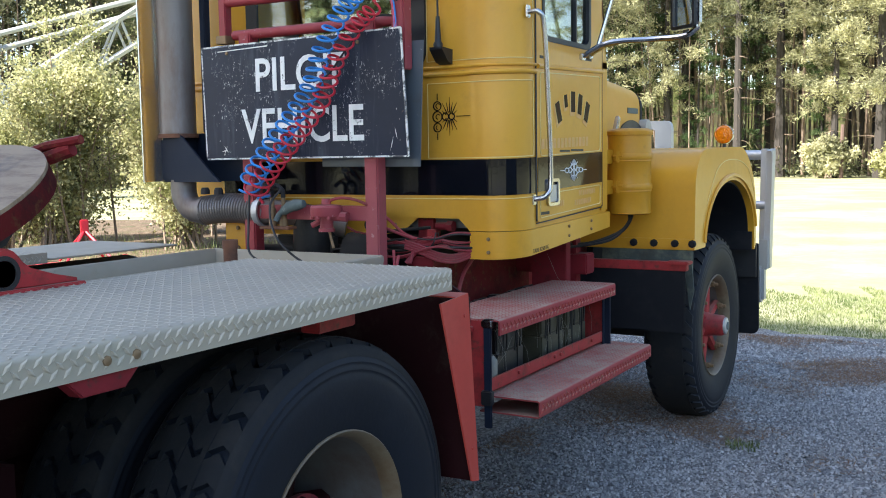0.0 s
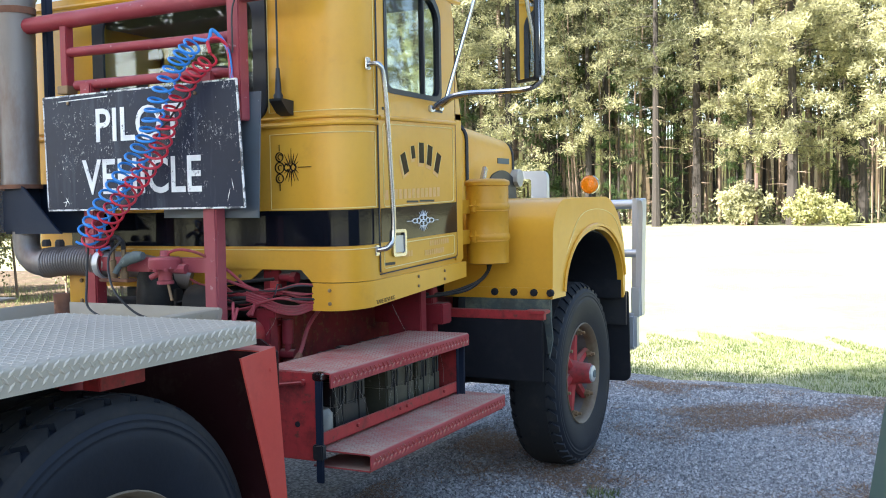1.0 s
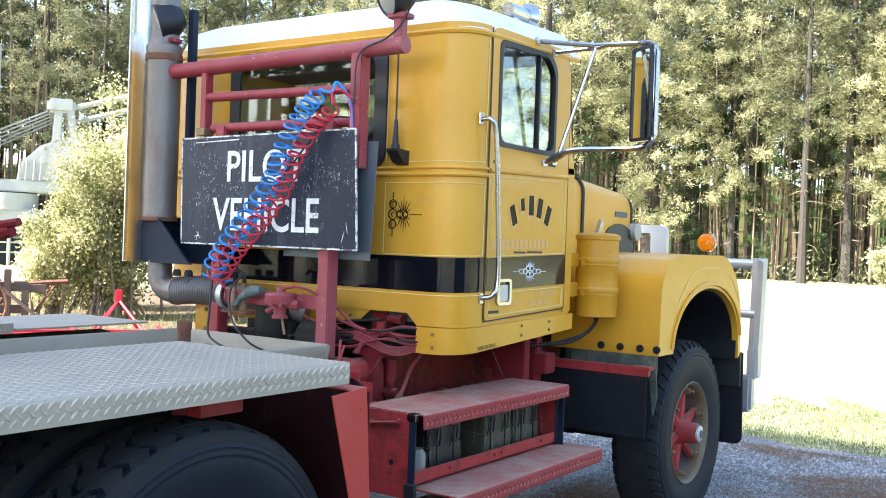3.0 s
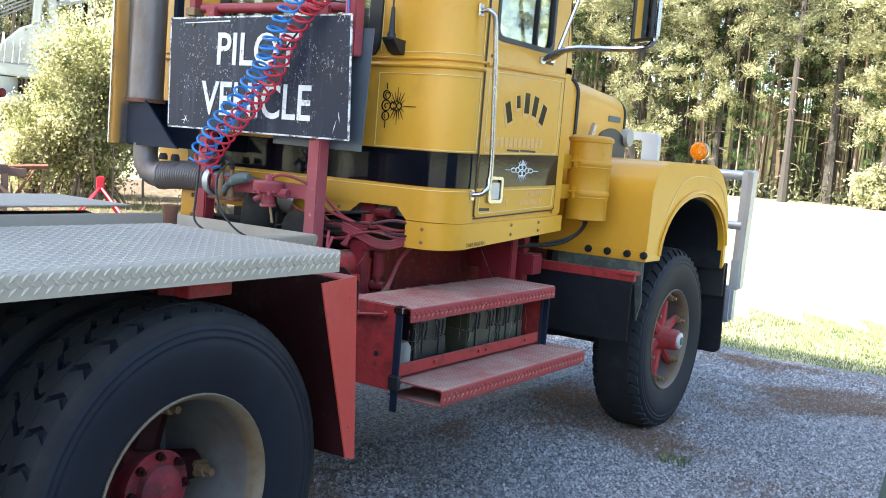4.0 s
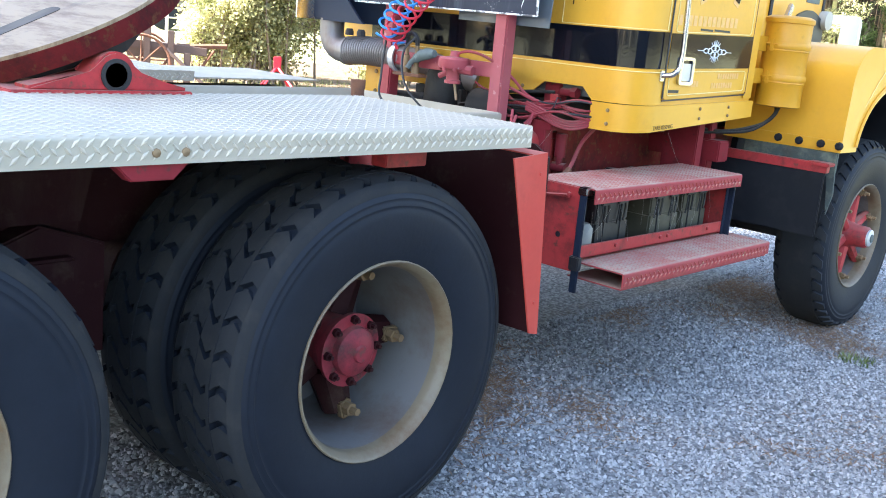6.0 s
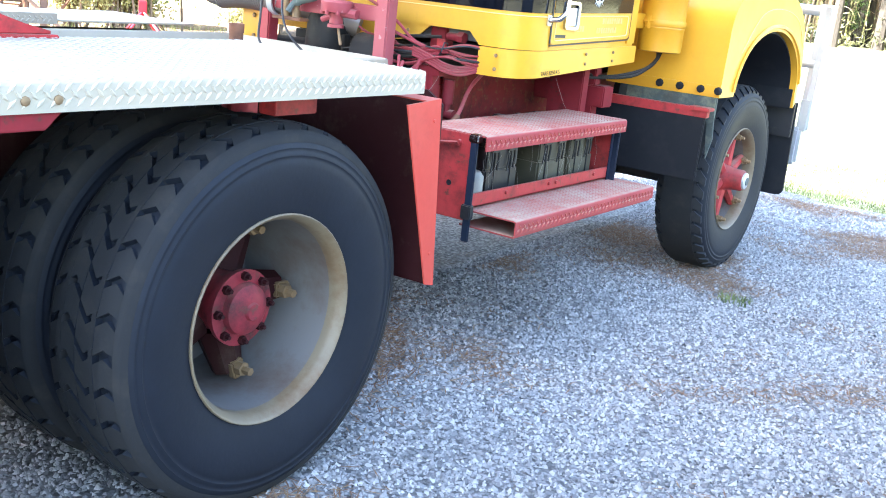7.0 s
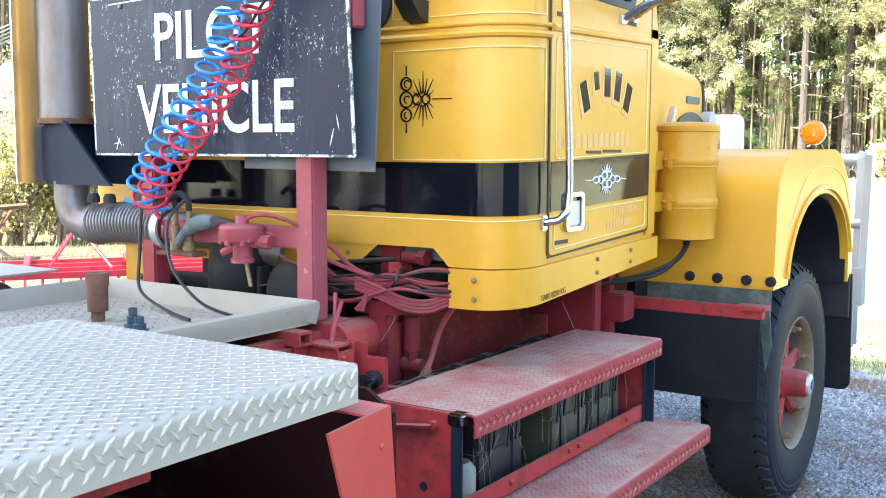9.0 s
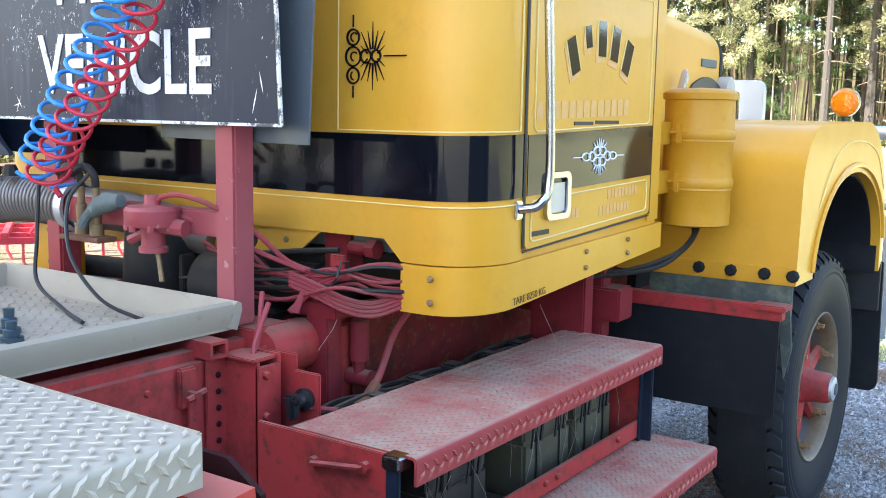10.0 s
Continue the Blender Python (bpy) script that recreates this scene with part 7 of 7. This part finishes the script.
# ---- trees ----
def pine(seed, height, bare, spread, clump, mat, density=1.0, trunk=0.30, fine=True):
    """A pine: tapered trunk, whorls of limbs, needle clumps along each limb."""
    r = np.random.default_rng(seed)
    wood, dead = bmesh.new(), bmesh.new()
    lean = r.normal(0, 0.25, 2)
    spine = [Vector((lean[0] * t * t, lean[1] * t * t, height * t)) for t in np.linspace(0, 1, 9)]
    add_tube(wood, spine, [trunk * (1.25 if i == 0 else 1) * (1 - 0.93 * i / 8) + 0.02 for i in range(9)], 8)
    cs, us, vs = [], [], []
    z = height * 0.06
    while z < height * 0.985:
        f = z / height
        live = z > bare
        k = int(r.integers(3, 6))
        for _ in range(k):
            a = r.uniform(0, 2 * math.pi)
            ln = spread * (0.25 + 0.75 * math.sin(math.pi * min(1, (1 - f) * 0.95 + 0.08)) ** 0.8) * r.uniform(0.55, 1.15)
            if f > 0.8:
                ln *= 0.55
            if not live:
                ln *= r.uniform(0.2, 0.7)
            c = np.array([spine[0].x + lean[0] * f * f, lean[1] * f * f, z])
            rise = r.uniform(-0.15, 0.35) if live else r.uniform(-0.3, 0.15)
            d = np.array([math.cos(a), math.sin(a), rise])
            sag = -0.12 * ln
            pts = [Vector(c + d * ln * t + np.array([0, 0, sag * t * t])) for t in (0, 0.5, 1)]
            rr_ = max(0.012, 0.045 * (1 - f)) * (trunk / 0.3)
            if fine or not live:
                add_tube(wood if live else dead, pts, [rr_, rr_ * 0.7, rr_ * 0.25], 3)
            if live:
                m_ = max(2, int(ln * 2.4 * density))
                for j in range(m_):
                    t = 0.30 + 0.75 * (j + r.uniform(0, 1)) / m_
                    p = c + d * ln * t + np.array([0, 0, sag * t * t]) + r.normal(0, 0.16, 3) * (0.6 + ln * 0.12)
                    q = int(r.integers(32, 42)) if fine else 8
                    dirs = r.normal(0, 1, (q, 3)) + d * 0.9 + np.array([0, 0, 0.25])
                    dirs /= np.linalg.norm(dirs, axis=1)[:, None]
                    ln2 = clump * r.uniform(0.5, 1.1, (q, 1))
                    side = np.cross(dirs, r.normal(0, 1, (q, 3)))
                    side /= np.linalg.norm(side, axis=1)[:, None] + 1e-9
                    cs.append(p + r.normal(0, clump * (0.52 if fine else 0.35), (q, 3)))
                    us.append(dirs * ln2)
                    vs.append(side * clump * (r.uniform(0.07, 0.14, (q, 1)) if fine else r.uniform(0.10, 0.20, (q, 1))))
        z += r.uniform(0.35, 0.75) * (1.0 if live else 1.3)
    crown = quads_mesh(np.concatenate(cs), np.concatenate(us), np.concatenate(vs), mat, fine)
    return finish(wood), finish(dead), crown


WOODS = [pine(1, 23, 6.5, 3.4, 0.28, PINE, 0.9, 0.20), pine(2, 26, 9.0, 3.0, 0.28, PINE, 0.9, 0.22), pine(3, 20, 4.0, 3.6, 0.28, PINE_LIT, 0.9, 0.20), pine(4, 24, 2.5, 3.8, 0.30, PINE_LIT, 0.95, 0.26), pine(5, 25, 11.0, 2.8, 0.28, PINE, 0.9, 0.19),
         pine(6, 25, 7.0, 3.4, 0.52, PINE, 0.55, 0.20, False), pine(7, 23, 9.0, 3.2, 0.52, PINE, 0.55, 0.18, False), pine(8, 16, 1.2, 2.6, 0.26, PINE_GREEN, 0.9, 0.13), pine(9, 23, 4.0, 5.2, 0.30, PINE_LIT, 1.5, 0.30)]
LABELS = ["tall dark green pine with a bare lower trunk", "tall slim pine with a high crown", "pale green sunlit pine at the wood's edge", "broad pale green pine with low drooping limbs", "tall thin pine with dead lower twigs", "dark green filler pine of the deep and unseen rows", "slim dark filler pine of the deep and unseen rows", "young deep green pine among the trunks", "broad pale sunlit pine standing before the wood"]


def plant(kind, x, y, turn, size, group="pine wood"):
    wood, dead, crown = WOODS[kind]
    t = thing("pine_tree", LABELS[kind], "tree", group)
    t.matrix_basis = Matrix.Translation((x, y, -0.03)) @ Matrix.Rotation(turn, 4, 'Z') @ Matrix.Diagonal((size, size, size, 1))
    for nm, me, mt in (("trunk", wood, BARK), ("dead_wood", dead, DEADWOOD), ("crown", crown, None)):
        ob = new(nm, me)
        if mt and not me.materials:
            me.materials.append(mt)
        ob.parent = t
        if nm == "dead_wood":
            tagged(ob, kind="stuff")
    return t


rnd = random.Random(21)
CX, CY = 3.0, -5.5
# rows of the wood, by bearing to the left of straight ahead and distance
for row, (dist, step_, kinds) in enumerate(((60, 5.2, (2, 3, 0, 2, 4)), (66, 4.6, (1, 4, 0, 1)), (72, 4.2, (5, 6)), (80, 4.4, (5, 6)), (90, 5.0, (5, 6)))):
    b = -14.0 + rnd.uniform(0, 2)
    while b < 84:
        if row < 3 or b < 84:
            d = dist + rnd.uniform(-2.5, 2.5)
            plant(rnd.choice(kinds), CX - d * math.sin(radians(b)), CY + d * math.cos(radians(b)), rnd.uniform(0, 6.28), rnd.uniform(0.85, 1.15))
        b += math.degrees(step_ / dist) * rnd.uniform(0.7, 1.3)
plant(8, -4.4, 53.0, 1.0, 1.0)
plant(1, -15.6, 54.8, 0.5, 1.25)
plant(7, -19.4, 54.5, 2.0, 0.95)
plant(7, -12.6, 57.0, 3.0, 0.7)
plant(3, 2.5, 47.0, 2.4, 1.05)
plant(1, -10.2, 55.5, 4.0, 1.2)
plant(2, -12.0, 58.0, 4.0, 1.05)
for k in range(16):
    b, d = radians(-6 + 5.2 * k + rnd.uniform(-2, 2)), rnd.uniform(59, 68)
    plant(7, CX - d * math.sin(b), CY + d * math.cos(b), rnd.uniform(0, 6.28), rnd.uniform(0.5, 1.0))

# slim bare stems inside the wood
n = 850
verts, faces = [], []
for k in range(n):
    b, d = radians(rnd.uniform(-14, 84)), rnd.uniform(61, 100)
    x, y = CX - d * math.sin(b), CY + d * math.cos(b)
    r0, h = rnd.uniform(0.05, 0.14), rnd.uniform(9, 20)
    lx, ly = rnd.gauss(0, 0.5), rnd.gauss(0, 0.5)
    i = len(verts)
    for z, rr_, f in ((-0.1, r0, 0), (h, r0 * 0.4, 1)):
        for q in range(5):
            a = q * 2 * math.pi / 5
            verts.append((x + lx * f + rr_ * math.cos(a), y + ly * f + rr_ * math.sin(a), z))
    faces += [(i + q, i + (q + 1) % 5, i + 5 + (q + 1) % 5, i + 5 + q) for q in range(5)]
ob = part("thin_pine_stems", mesh_from(verts, faces, DEADWOOD), None, None)
tagged(ob, "many slim grey-brown stems inside the pine wood", "tree stems", kind="stuff")
# understorey brush along the edge of the wood
n = 16000
bb_ = rng.uniform(-14, 84, n)
dd = 60 + np.abs(rng.normal(0, 1, n)) * 9
hz = np.abs(rng.normal(0, 0.6, n)) * (1 + noise2(bb_, dd, 0.5))
P = np.stack([CX - dd * np.sin(np.radians(bb_)), CY + dd * np.cos(np.radians(bb_)), hz], 1)
dirs = rng.normal(0, 1, (n, 3))
dirs /= np.linalg.norm(dirs, axis=1)[:, None]
side = np.cross(dirs, rng.normal(0, 1, (n, 3)))
side /= np.linalg.norm(side, axis=1)[:, None]
ob = part("undergrowth", quads_mesh(P, dirs * 0.22, side * 0.05, PINE), None, None)
tagged(ob, "low scrub and brush at the foot of the pines", "undergrowth", kind="stuff")

# tall trees added out of view behind the yard, so that their shade covers the truck
for y0, x0, x1, n_, tall in ((-17, -17, 2, 8, 19.5), (-22.5, -20, 0, 8, 24.3), (-28, -24, -4, 8, 29.2)):
    for k in range(n_):
        kd = (5, 6)[k % 2]
        plant(kd, x0 + (x1 - x0) * (k + rnd.uniform(0.2, 0.8)) / n_, y0 + rnd.uniform(-1, 1), rnd.uniform(0, 6.28), tall / (25, 23)[k % 2] * rnd.uniform(0.94, 1.03), "shelter belt")
# made-up unseen pines round the right side; the rear stays open to let light in
for k in range(13):
    b = radians(-18 - k * 6.4)
    d = 62 + rnd.uniform(-4, 6)
    plant((5, 6, 5)[k % 3], CX - d * math.sin(b), CY + d * math.cos(b), rnd.uniform(0, 6.28), rnd.uniform(0.95, 1.2))
# sheet far behind the trees, coloured as the wood's shade; lowered behind for light
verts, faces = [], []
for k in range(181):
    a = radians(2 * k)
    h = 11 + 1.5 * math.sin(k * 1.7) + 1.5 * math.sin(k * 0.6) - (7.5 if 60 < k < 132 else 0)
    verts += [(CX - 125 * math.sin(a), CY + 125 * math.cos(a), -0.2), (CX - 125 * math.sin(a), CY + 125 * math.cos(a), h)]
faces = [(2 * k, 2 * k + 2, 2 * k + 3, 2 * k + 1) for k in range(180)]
ob = part("backdrop", mesh_from(verts, faces, WOODSHADE), None, None)
tagged(ob, "sheet painted as the shaded brown-green depth of the pine wood", "backdrop", kind="structure")


def shrub(name, x, y, w, h, seed, n, label, leaf=0.050, mat=LEAF):
    r = np.random.default_rng(seed)
    t = thing(name, label, "shrub", "shrubs by the yard", at=(x, y, 0))
    wood = bmesh.new()
    tips = []
    for k in range(34):
        a, e = r.uniform(0, 6.28), r.uniform(0.25, 1.0)
        top = Vector((x + w * math.cos(a) * e * r.uniform(0.3, 1), y + w * 0.8 * math.sin(a) * e * r.uniform(0.3, 1), h * r.uniform(0.45, 1.0) * (1.18 - 0.5 * e)))
        base = Vector((x + r.normal(0, 0.15 * w), y + r.normal(0, 0.15 * w), 0))
        mid = base.lerp(top, 0.5) + Vector((r.normal(0, 0.12), r.normal(0, 0.12), 0.1))
        pts = smooth_path([base, mid, top], 4)
        add_tube(wood, pts, [0.025 * (1 - 0.8 * i / (len(pts) - 1)) for i in range(len(pts))], 4)
        tips += [np.array(p) for p in pts[2:]] + [np.array(top)] * 3
    part("stem", wood, DEADWOOD, t)
    tips = np.array(tips)
    n = int(n * 1.7)
    c = tips[r.integers(0, len(tips), n)] + r.normal(0, 0.145 * w / 1.6, (n, 3))
    c[:, 2] = np.abs(c[:, 2])
    dirs = r.normal(0, 1, (n, 3)) + np.array([0, 0, 0.4])
    dirs /= np.linalg.norm(dirs, axis=1)[:, None]
    side = np.cross(dirs, r.normal(0, 1, (n, 3)))
    side /= np.linalg.norm(side, axis=1)[:, None]
    s = r.uniform(0.6, 1.3, (n, 1)) * leaf
    part("crown", quads_mesh(c, dirs * s * 1.0, side * s * 0.55, mat, True), None, t)


shrub("shrub", -11.6, 5.9, 1.9, 4.0, 1, 20000, "large sunlit yellow-green leafy shrub")
shrub("shrub", -12.0, 4.9, 1.05, 2.2, 10, 8000, "sunlit yellow-green leafy shrub beside the machine")
shrub("shrub", -9.9, 6.9, 1.7, 3.4, 2, 18000, "large sunlit yellow-green leafy shrub")
shrub("shrub", -13.6, 6.6, 1.5, 2.3, 3, 12000, "sunlit yellow-green leafy shrub")
shrub("shrub", -8.2, 8.4, 1.7, 2.8, 4, 14000, "sunlit yellow-green leafy shrub")
shrub("shrub", -12.2, 9.4, 2.2, 4.0, 5, 16000, "tall yellow-green leafy shrub")
shrub("shrub", -6.0, 9.6, 1.7, 2.2, 6, 10000, "low yellow-green leafy shrub")
shrub("shrub", -3.5, 51.6, 1.7, 1.8, 7, 4000, "pale green bush at the wood's edge", 0.16)
shrub("shrub", -1.6, 50.0, 1.0, 1.0, 8, 1800, "pale green bush at the wood's edge", 0.16)
shrub("shrub", -7.1, 52.6, 1.9, 2.3, 9, 3500, "pale green bush at the wood's edge", 0.16, PINE_LIT)
tp = part("tree_stake", tube([(-6.3, 52.5, -0.05), (-6.25, 52.5, 2.9)], 0.11, 8), TIMBER, None)
tagged(tp, "plain weathered timber stake standing in the lawn", "stake")


# ---- far crane ----
CRW = paint("white_crane_paint", (0.37, 0.385, 0.38), 0.6, dirt=0.6, coat=0.0, spec=0.2, grain=0.12, soil=(0.12, 0.10, 0.08))
ORANGE = paint("orange_paint", (0.70, 0.16, 0.03), 0.5, dirt=0.2)
CR = thing("mobile_crane", "large old white mobile crane parked beyond the shrubs", "crane", at=(-35.0, 18.6, 0))
CM = Matrix.Translation((-35.0, 18.6, 0)) @ Matrix.Rotation(math.atan2(0.845, 0.535), 4, 'Z')   # x runs to the right as seen from the yard


def C(name, bm, mat, label=""):
    for v in bm.verts:
        v.co = CM @ v.co
    return part(name, bm, mat, CR, label)


C("counterweight_tower", box((-2.5, -0.8, 3.6), (-0.6, 0.8, 9.0), 0.08), CRW, "tall white counterweight tower")
C("deck_beam", box((-2.9, -1.0, 2.95), (1.8, 1.0, 3.45), 0.05), CRW)
C("turntable", lathe([(2.2, 0), (2.2, 1.3), (2.9, 1.3), (2.95, 0)], Matrix.Translation((-0.3, 0, 0)) @ UPRIGHT, 24), CRW)
C("carrier", box((-2.1, -1.2, 1.35), (3.4, 1.2, 2.25), 0.06), CRW, "white crane carrier")
C("carrier_cab", box((3.4, -1.1, 1.0), (5.4, 1.1, 2.9), 0.15), CRW)
for x in (-1.5, -0.2, 2.6, 4.6):
    for y in (-1.15, 1.15):
        C("wheel", lathe([(-0.18, 0.25), (-0.18, 0.52), (-0.14, 0.58), (0.14, 0.58), (0.18, 0.52), (0.18, 0.25)], Matrix.Translation((x, y, 0.56)) @ TO_Y, 20), RUBBER)
for x in (-2.55, -1.75):
    C("winch_drum", lathe([(-1.15, 0), (-1.15, 0.42), (-1.05, 0.42), (-1.05, 0.33), (1.05, 0.33), (1.05, 0.42), (1.15, 0.42), (1.15, 0)], Matrix.Translation((x, 0, 3.75)) @ TO_Y, 20), CRW)
C("winch_house", prism([(0.1, 3.4), (2.9, 3.4), (2.7, 4.6), (1.9, 5.3), (1.0, 4.9), (0.3, 4.2)], "y", -0.9, 0.9, 0.08), CRW, "white winch house")
for x0 in (1.35, 2.7):
    for y in (-0.7, 0.7):
        C("a_frame_leg", box((-0.16, y - 0.12, 0), (0.16, y + 0.12, 3.4), 0.03), CRW).matrix_basis = Matrix()
for ob_, (x0, lean_) in zip([o for o in CR.children if o.name.startswith("a_frame_leg")], ((1.5, 3), (1.5, 3), (2.6, -9), (2.6, -9))):
    ob_.data.transform(CM @ Matrix.Translation((x0, 0, 3.3)) @ Matrix.Rotation(radians(lean_), 4, 'Y') @ CM.inverted())
C("a_frame_head", box((1.2, -0.9, 6.3), (2.3, 0.9, 6.9), 0.12), CRW)
for k in range(5):
    C("stay_cable", tube([(-2.9 + 0.1 * k, -0.5 + 0.25 * k, 4.3 - 0.12 * k), (1.5, -0.5 + 0.25 * k, 6.5 - 0.12 * k)], 0.035, 5), CRW, "taut pale stay cable")
for k in range(2):
    C("boom_tube", tube([(2.0, -0.6 + 1.2 * k, 6.5 - 0.5 * k), (13.0, -0.6 + 1.2 * k, 9.9 - 0.5 * k)], 0.11, 8), CRW, "long white boom stay")
for a_, b_ in (((2.6, -0.7, 3.0), (14.0, -0.7, 10.5)), ((2.6, 0.7, 3.0), (14.0, 0.7, 10.5)), ((2.3, -0.7, 4.2), (13.4, -0.7, 11.6)), ((2.3, 0.7, 4.2), (13.4, 0.7, 11.6))):
    C("boom_chord", tube([a_, b_], 0.13, 6), CRW, "lattice boom chord")
for k in range(9):
    t_ = k / 9
    for y in (-0.7, 0.7):
        p0 = Vector((2.6, y, 3.0)).lerp(Vector((14.0, y, 10.5)), t_)
        p1 = Vector((2.3, y, 4.2)).lerp(Vector((13.4, y, 11.6)), t_ + 1 / 9 if k % 2 else t_)
        C("boom_lacing", tube([p0, p1], 0.06, 5), CRW)
for x in (0.2, 0.45, 0.75, 1.0):
    C("hand_rail", tube([(x, -1.0, 3.45), (x + 0.05, -1.0, 4.3)], 0.04, 5), CRW)
C("orange_box", box((-1.1, -1.1, 3.5), (-0.6, -0.8, 3.85), 0.04), ORANGE, "orange painted control box")

# ---- fences beyond the yard ----
FENCE = thing("paddock_fence", "weathered grey timber post-and-rail paddock fence", "fence", at=(-42, 13, 0))
for k in range(8):
    x, y = -42 + 1.35 * k, 10.0 + 2.3 * k - 6
    part("post", box((x - 0.06, y - 0.06, -0.03), (x + 0.06, y + 0.06, 1.45), 0.02), PALEWOOD, FENCE)
for z in (0.5, 0.9, 1.3):
    part("rail", tube([(-42, 4.0, z), (-42 + 1.35 * 7, 4.0 + 2.3 * 7, z)], 0.035, 6), PALEWOOD, FENCE)
WF = thing("white_rail_fence", "low white-painted rail fence before the crane", "fence", at=(-33, 15.5, 0))
for k in range(6):
    x, y = -38.0 + 1.0 * k, 12.5 + 1.6 * k
    part("post", box((x - 0.06, y - 0.06, -0.03), (x + 0.06, y + 0.06, 1.75), 0.01), CRW, WF)
for z in (1.1, 1.65):
    part("rail", tube([(-38, 12.5, z), (-33, 20.5, z)], 0.06, 6), CRW, WF)

# ---- old farm machine by the shrubs ----
FM = thing("farm_machine", "rusty brown old timber and iron farm machine", "farm machine", at=(-10.6, 2.9, 0))
FMM = Matrix.Translation((-10.6, 2.9, 0)) @ Matrix.Rotation(radians(57), 4, 'Z')


def F(name, bm, mat, label=""):
    for v in bm.verts:
        v.co = FMM @ v.co
    return part(name, bm, mat, FM, label)


F("beam", box((-0.9, -0.3, 0.62), (0.75, -0.2, 0.74), 0.01, Matrix.Rotation(radians(3), 4, 'Y')), TIMBER, "brown weathered beam")
F("beam", box((-0.7, 0.25, 0.60), (0.7, 0.35, 0.72), 0.01), TIMBER)
F("beam", box((-0.6, -0.32, 0.28), (0.45, -0.22, 0.40), 0.01), TIMBER)
for x, h in ((-0.55, 0.95), (-0.12, 1.02), (0.22, 0.92), (0.46, 0.62)):
    F("upright", box((x - 0.05, -0.34, 0.0), (x + 0.05, -0.22, h), 0.01), TIMBER)
F("axle", tube([(-0.2, -0.6, 0.42), (-0.2, 0.6, 0.42)], 0.035, 8), RUST)
for y in (-0.55, 0.55):
    bm = tube([(-0.2 + 0.42 * math.cos(a), y, 0.42 + 0.42 * math.sin(a)) for a in (2 * math.pi * k / 28 for k in range(28))], 0.022, 6, closed=True)
    hoop = F("spoked_wheel", bm, RUST, "rusty iron spoked wheel")
    for k in range(8):
        a = 2 * math.pi * k / 8
        part("spoke", tube([FMM @ Vector((-0.2, y, 0.42)), FMM @ Vector((-0.2 + 0.41 * math.cos(a), y, 0.42 + 0.41 * math.sin(a)))], 0.012, 5), RUST, hoop)
for x in (-0.35, 0.05, 0.6):
    F("brace", tube([(x, -0.28, 0.30), (x + 0.25, -0.28, 0.68)], 0.022, 6), RUST)
F("hopper", prism([(-0.5, 0.72), (0.3, 0.72), (0.2, 0.50), (-0.4, 0.50)], "y", -0.18, 0.2, 0.01), TIMBER, "dark worn hopper")
F("lever", tube([(0.15, -0.35, 0.65), (0.85, -0.45, 0.05)], 0.03, 6), TIMBER)
F("shaft", tube([(0.5, 0.0, 0.70), (1.05, 0.0, 0.74)], 0.04, 6), RUST)

# ---- red harrow on the ground ----
HR = paint("bright_red_implement_paint", (0.50, 0.02, 0.035), 0.4, dirt=0.25)
HA = thing("harrow", "bright red tined farm harrow lying by the yard", "farm implement", at=(-6.5, 2.0, 0))
HM = Matrix.Translation((-6.5, 2.0, 0)) @ Matrix.Rotation(radians(55), 4, 'Z')


def R_(name, bm, label=""):
    for v in bm.verts:
        v.co = HM @ v.co
    return part(name, bm, HR, HA, label)


for y in (-0.5, -0.1, 0.3, 0.7):
    R_("frame_bar", box((-1.5, y - 0.03, 0.26), (1.5, y + 0.03, 0.32), 0.005))
for x in (-1.4, -0.5, 0.5, 1.4):
    R_("cross_bar", box((x - 0.03, -0.55, 0.32), (x + 0.03, 0.75, 0.37), 0.005))
for i in range(9):
    for y in (-0.5, 0.3):
        x = -1.4 + 0.35 * i + (0.17 if y > 0 else 0)
        R_("tine", tube([(x, y, 0.28), (x, y - 0.02, 0.1), (x + 0.05, y - 0.04, 0.0)], 0.014, 5))
for a_, b_ in (((-0.25, 0.7, 0.34), (0.0, 0.2, 0.72)), ((0.25, 0.7, 0.34), (0.0, 0.2, 0.72)), ((-0.30, -0.5, 0.34), (0.0, 0.2, 0.72)), ((0.30, -0.5, 0.34), (0.0, 0.2, 0.72))):
    R_("hitch_leg", tube([a_, b_], 0.016, 6))
R_("hitch_head", box((-0.045, 0.155, 0.66), (0.045, 0.245, 0.84), 0.01), "red hitch head")

# ---- green machine parked beside the camera's way ----
GM = thing("parked_machine", "dark green painted machine parked on the gravel", "machine", at=(3.4, -3.4, 0))
prof = [(x + 0.042, z) for x, z in [(3.02, 0.45), (2.84, 0.50), (2.845, 0.90), (2.890, 1.20), (2.945, 1.50), (3.02, 1.70), (3.2, 1.80), (3.7, 1.80), (3.9, 1.6), (3.95, 0.5)]]
part("body", prism(prof, "y", -3.98, -2.4, 0.05), GREENP, GM, "smooth dark green side panel")
for x in (3.1, 3.75):
    for y in (-3.7, -2.7):
        part("wheel", lathe([(-0.12, 0.1), (-0.12, 0.32), (-0.09, 0.36), (0.09, 0.36), (0.12, 0.32), (0.12, 0.1)], Matrix.Translation((x, y, 0.352)), 24), RUBBER, GM)
part("underframe", box((3.05, -3.9, 0.34), (3.8, -2.5, 0.5), 0.02), DARK, GM)
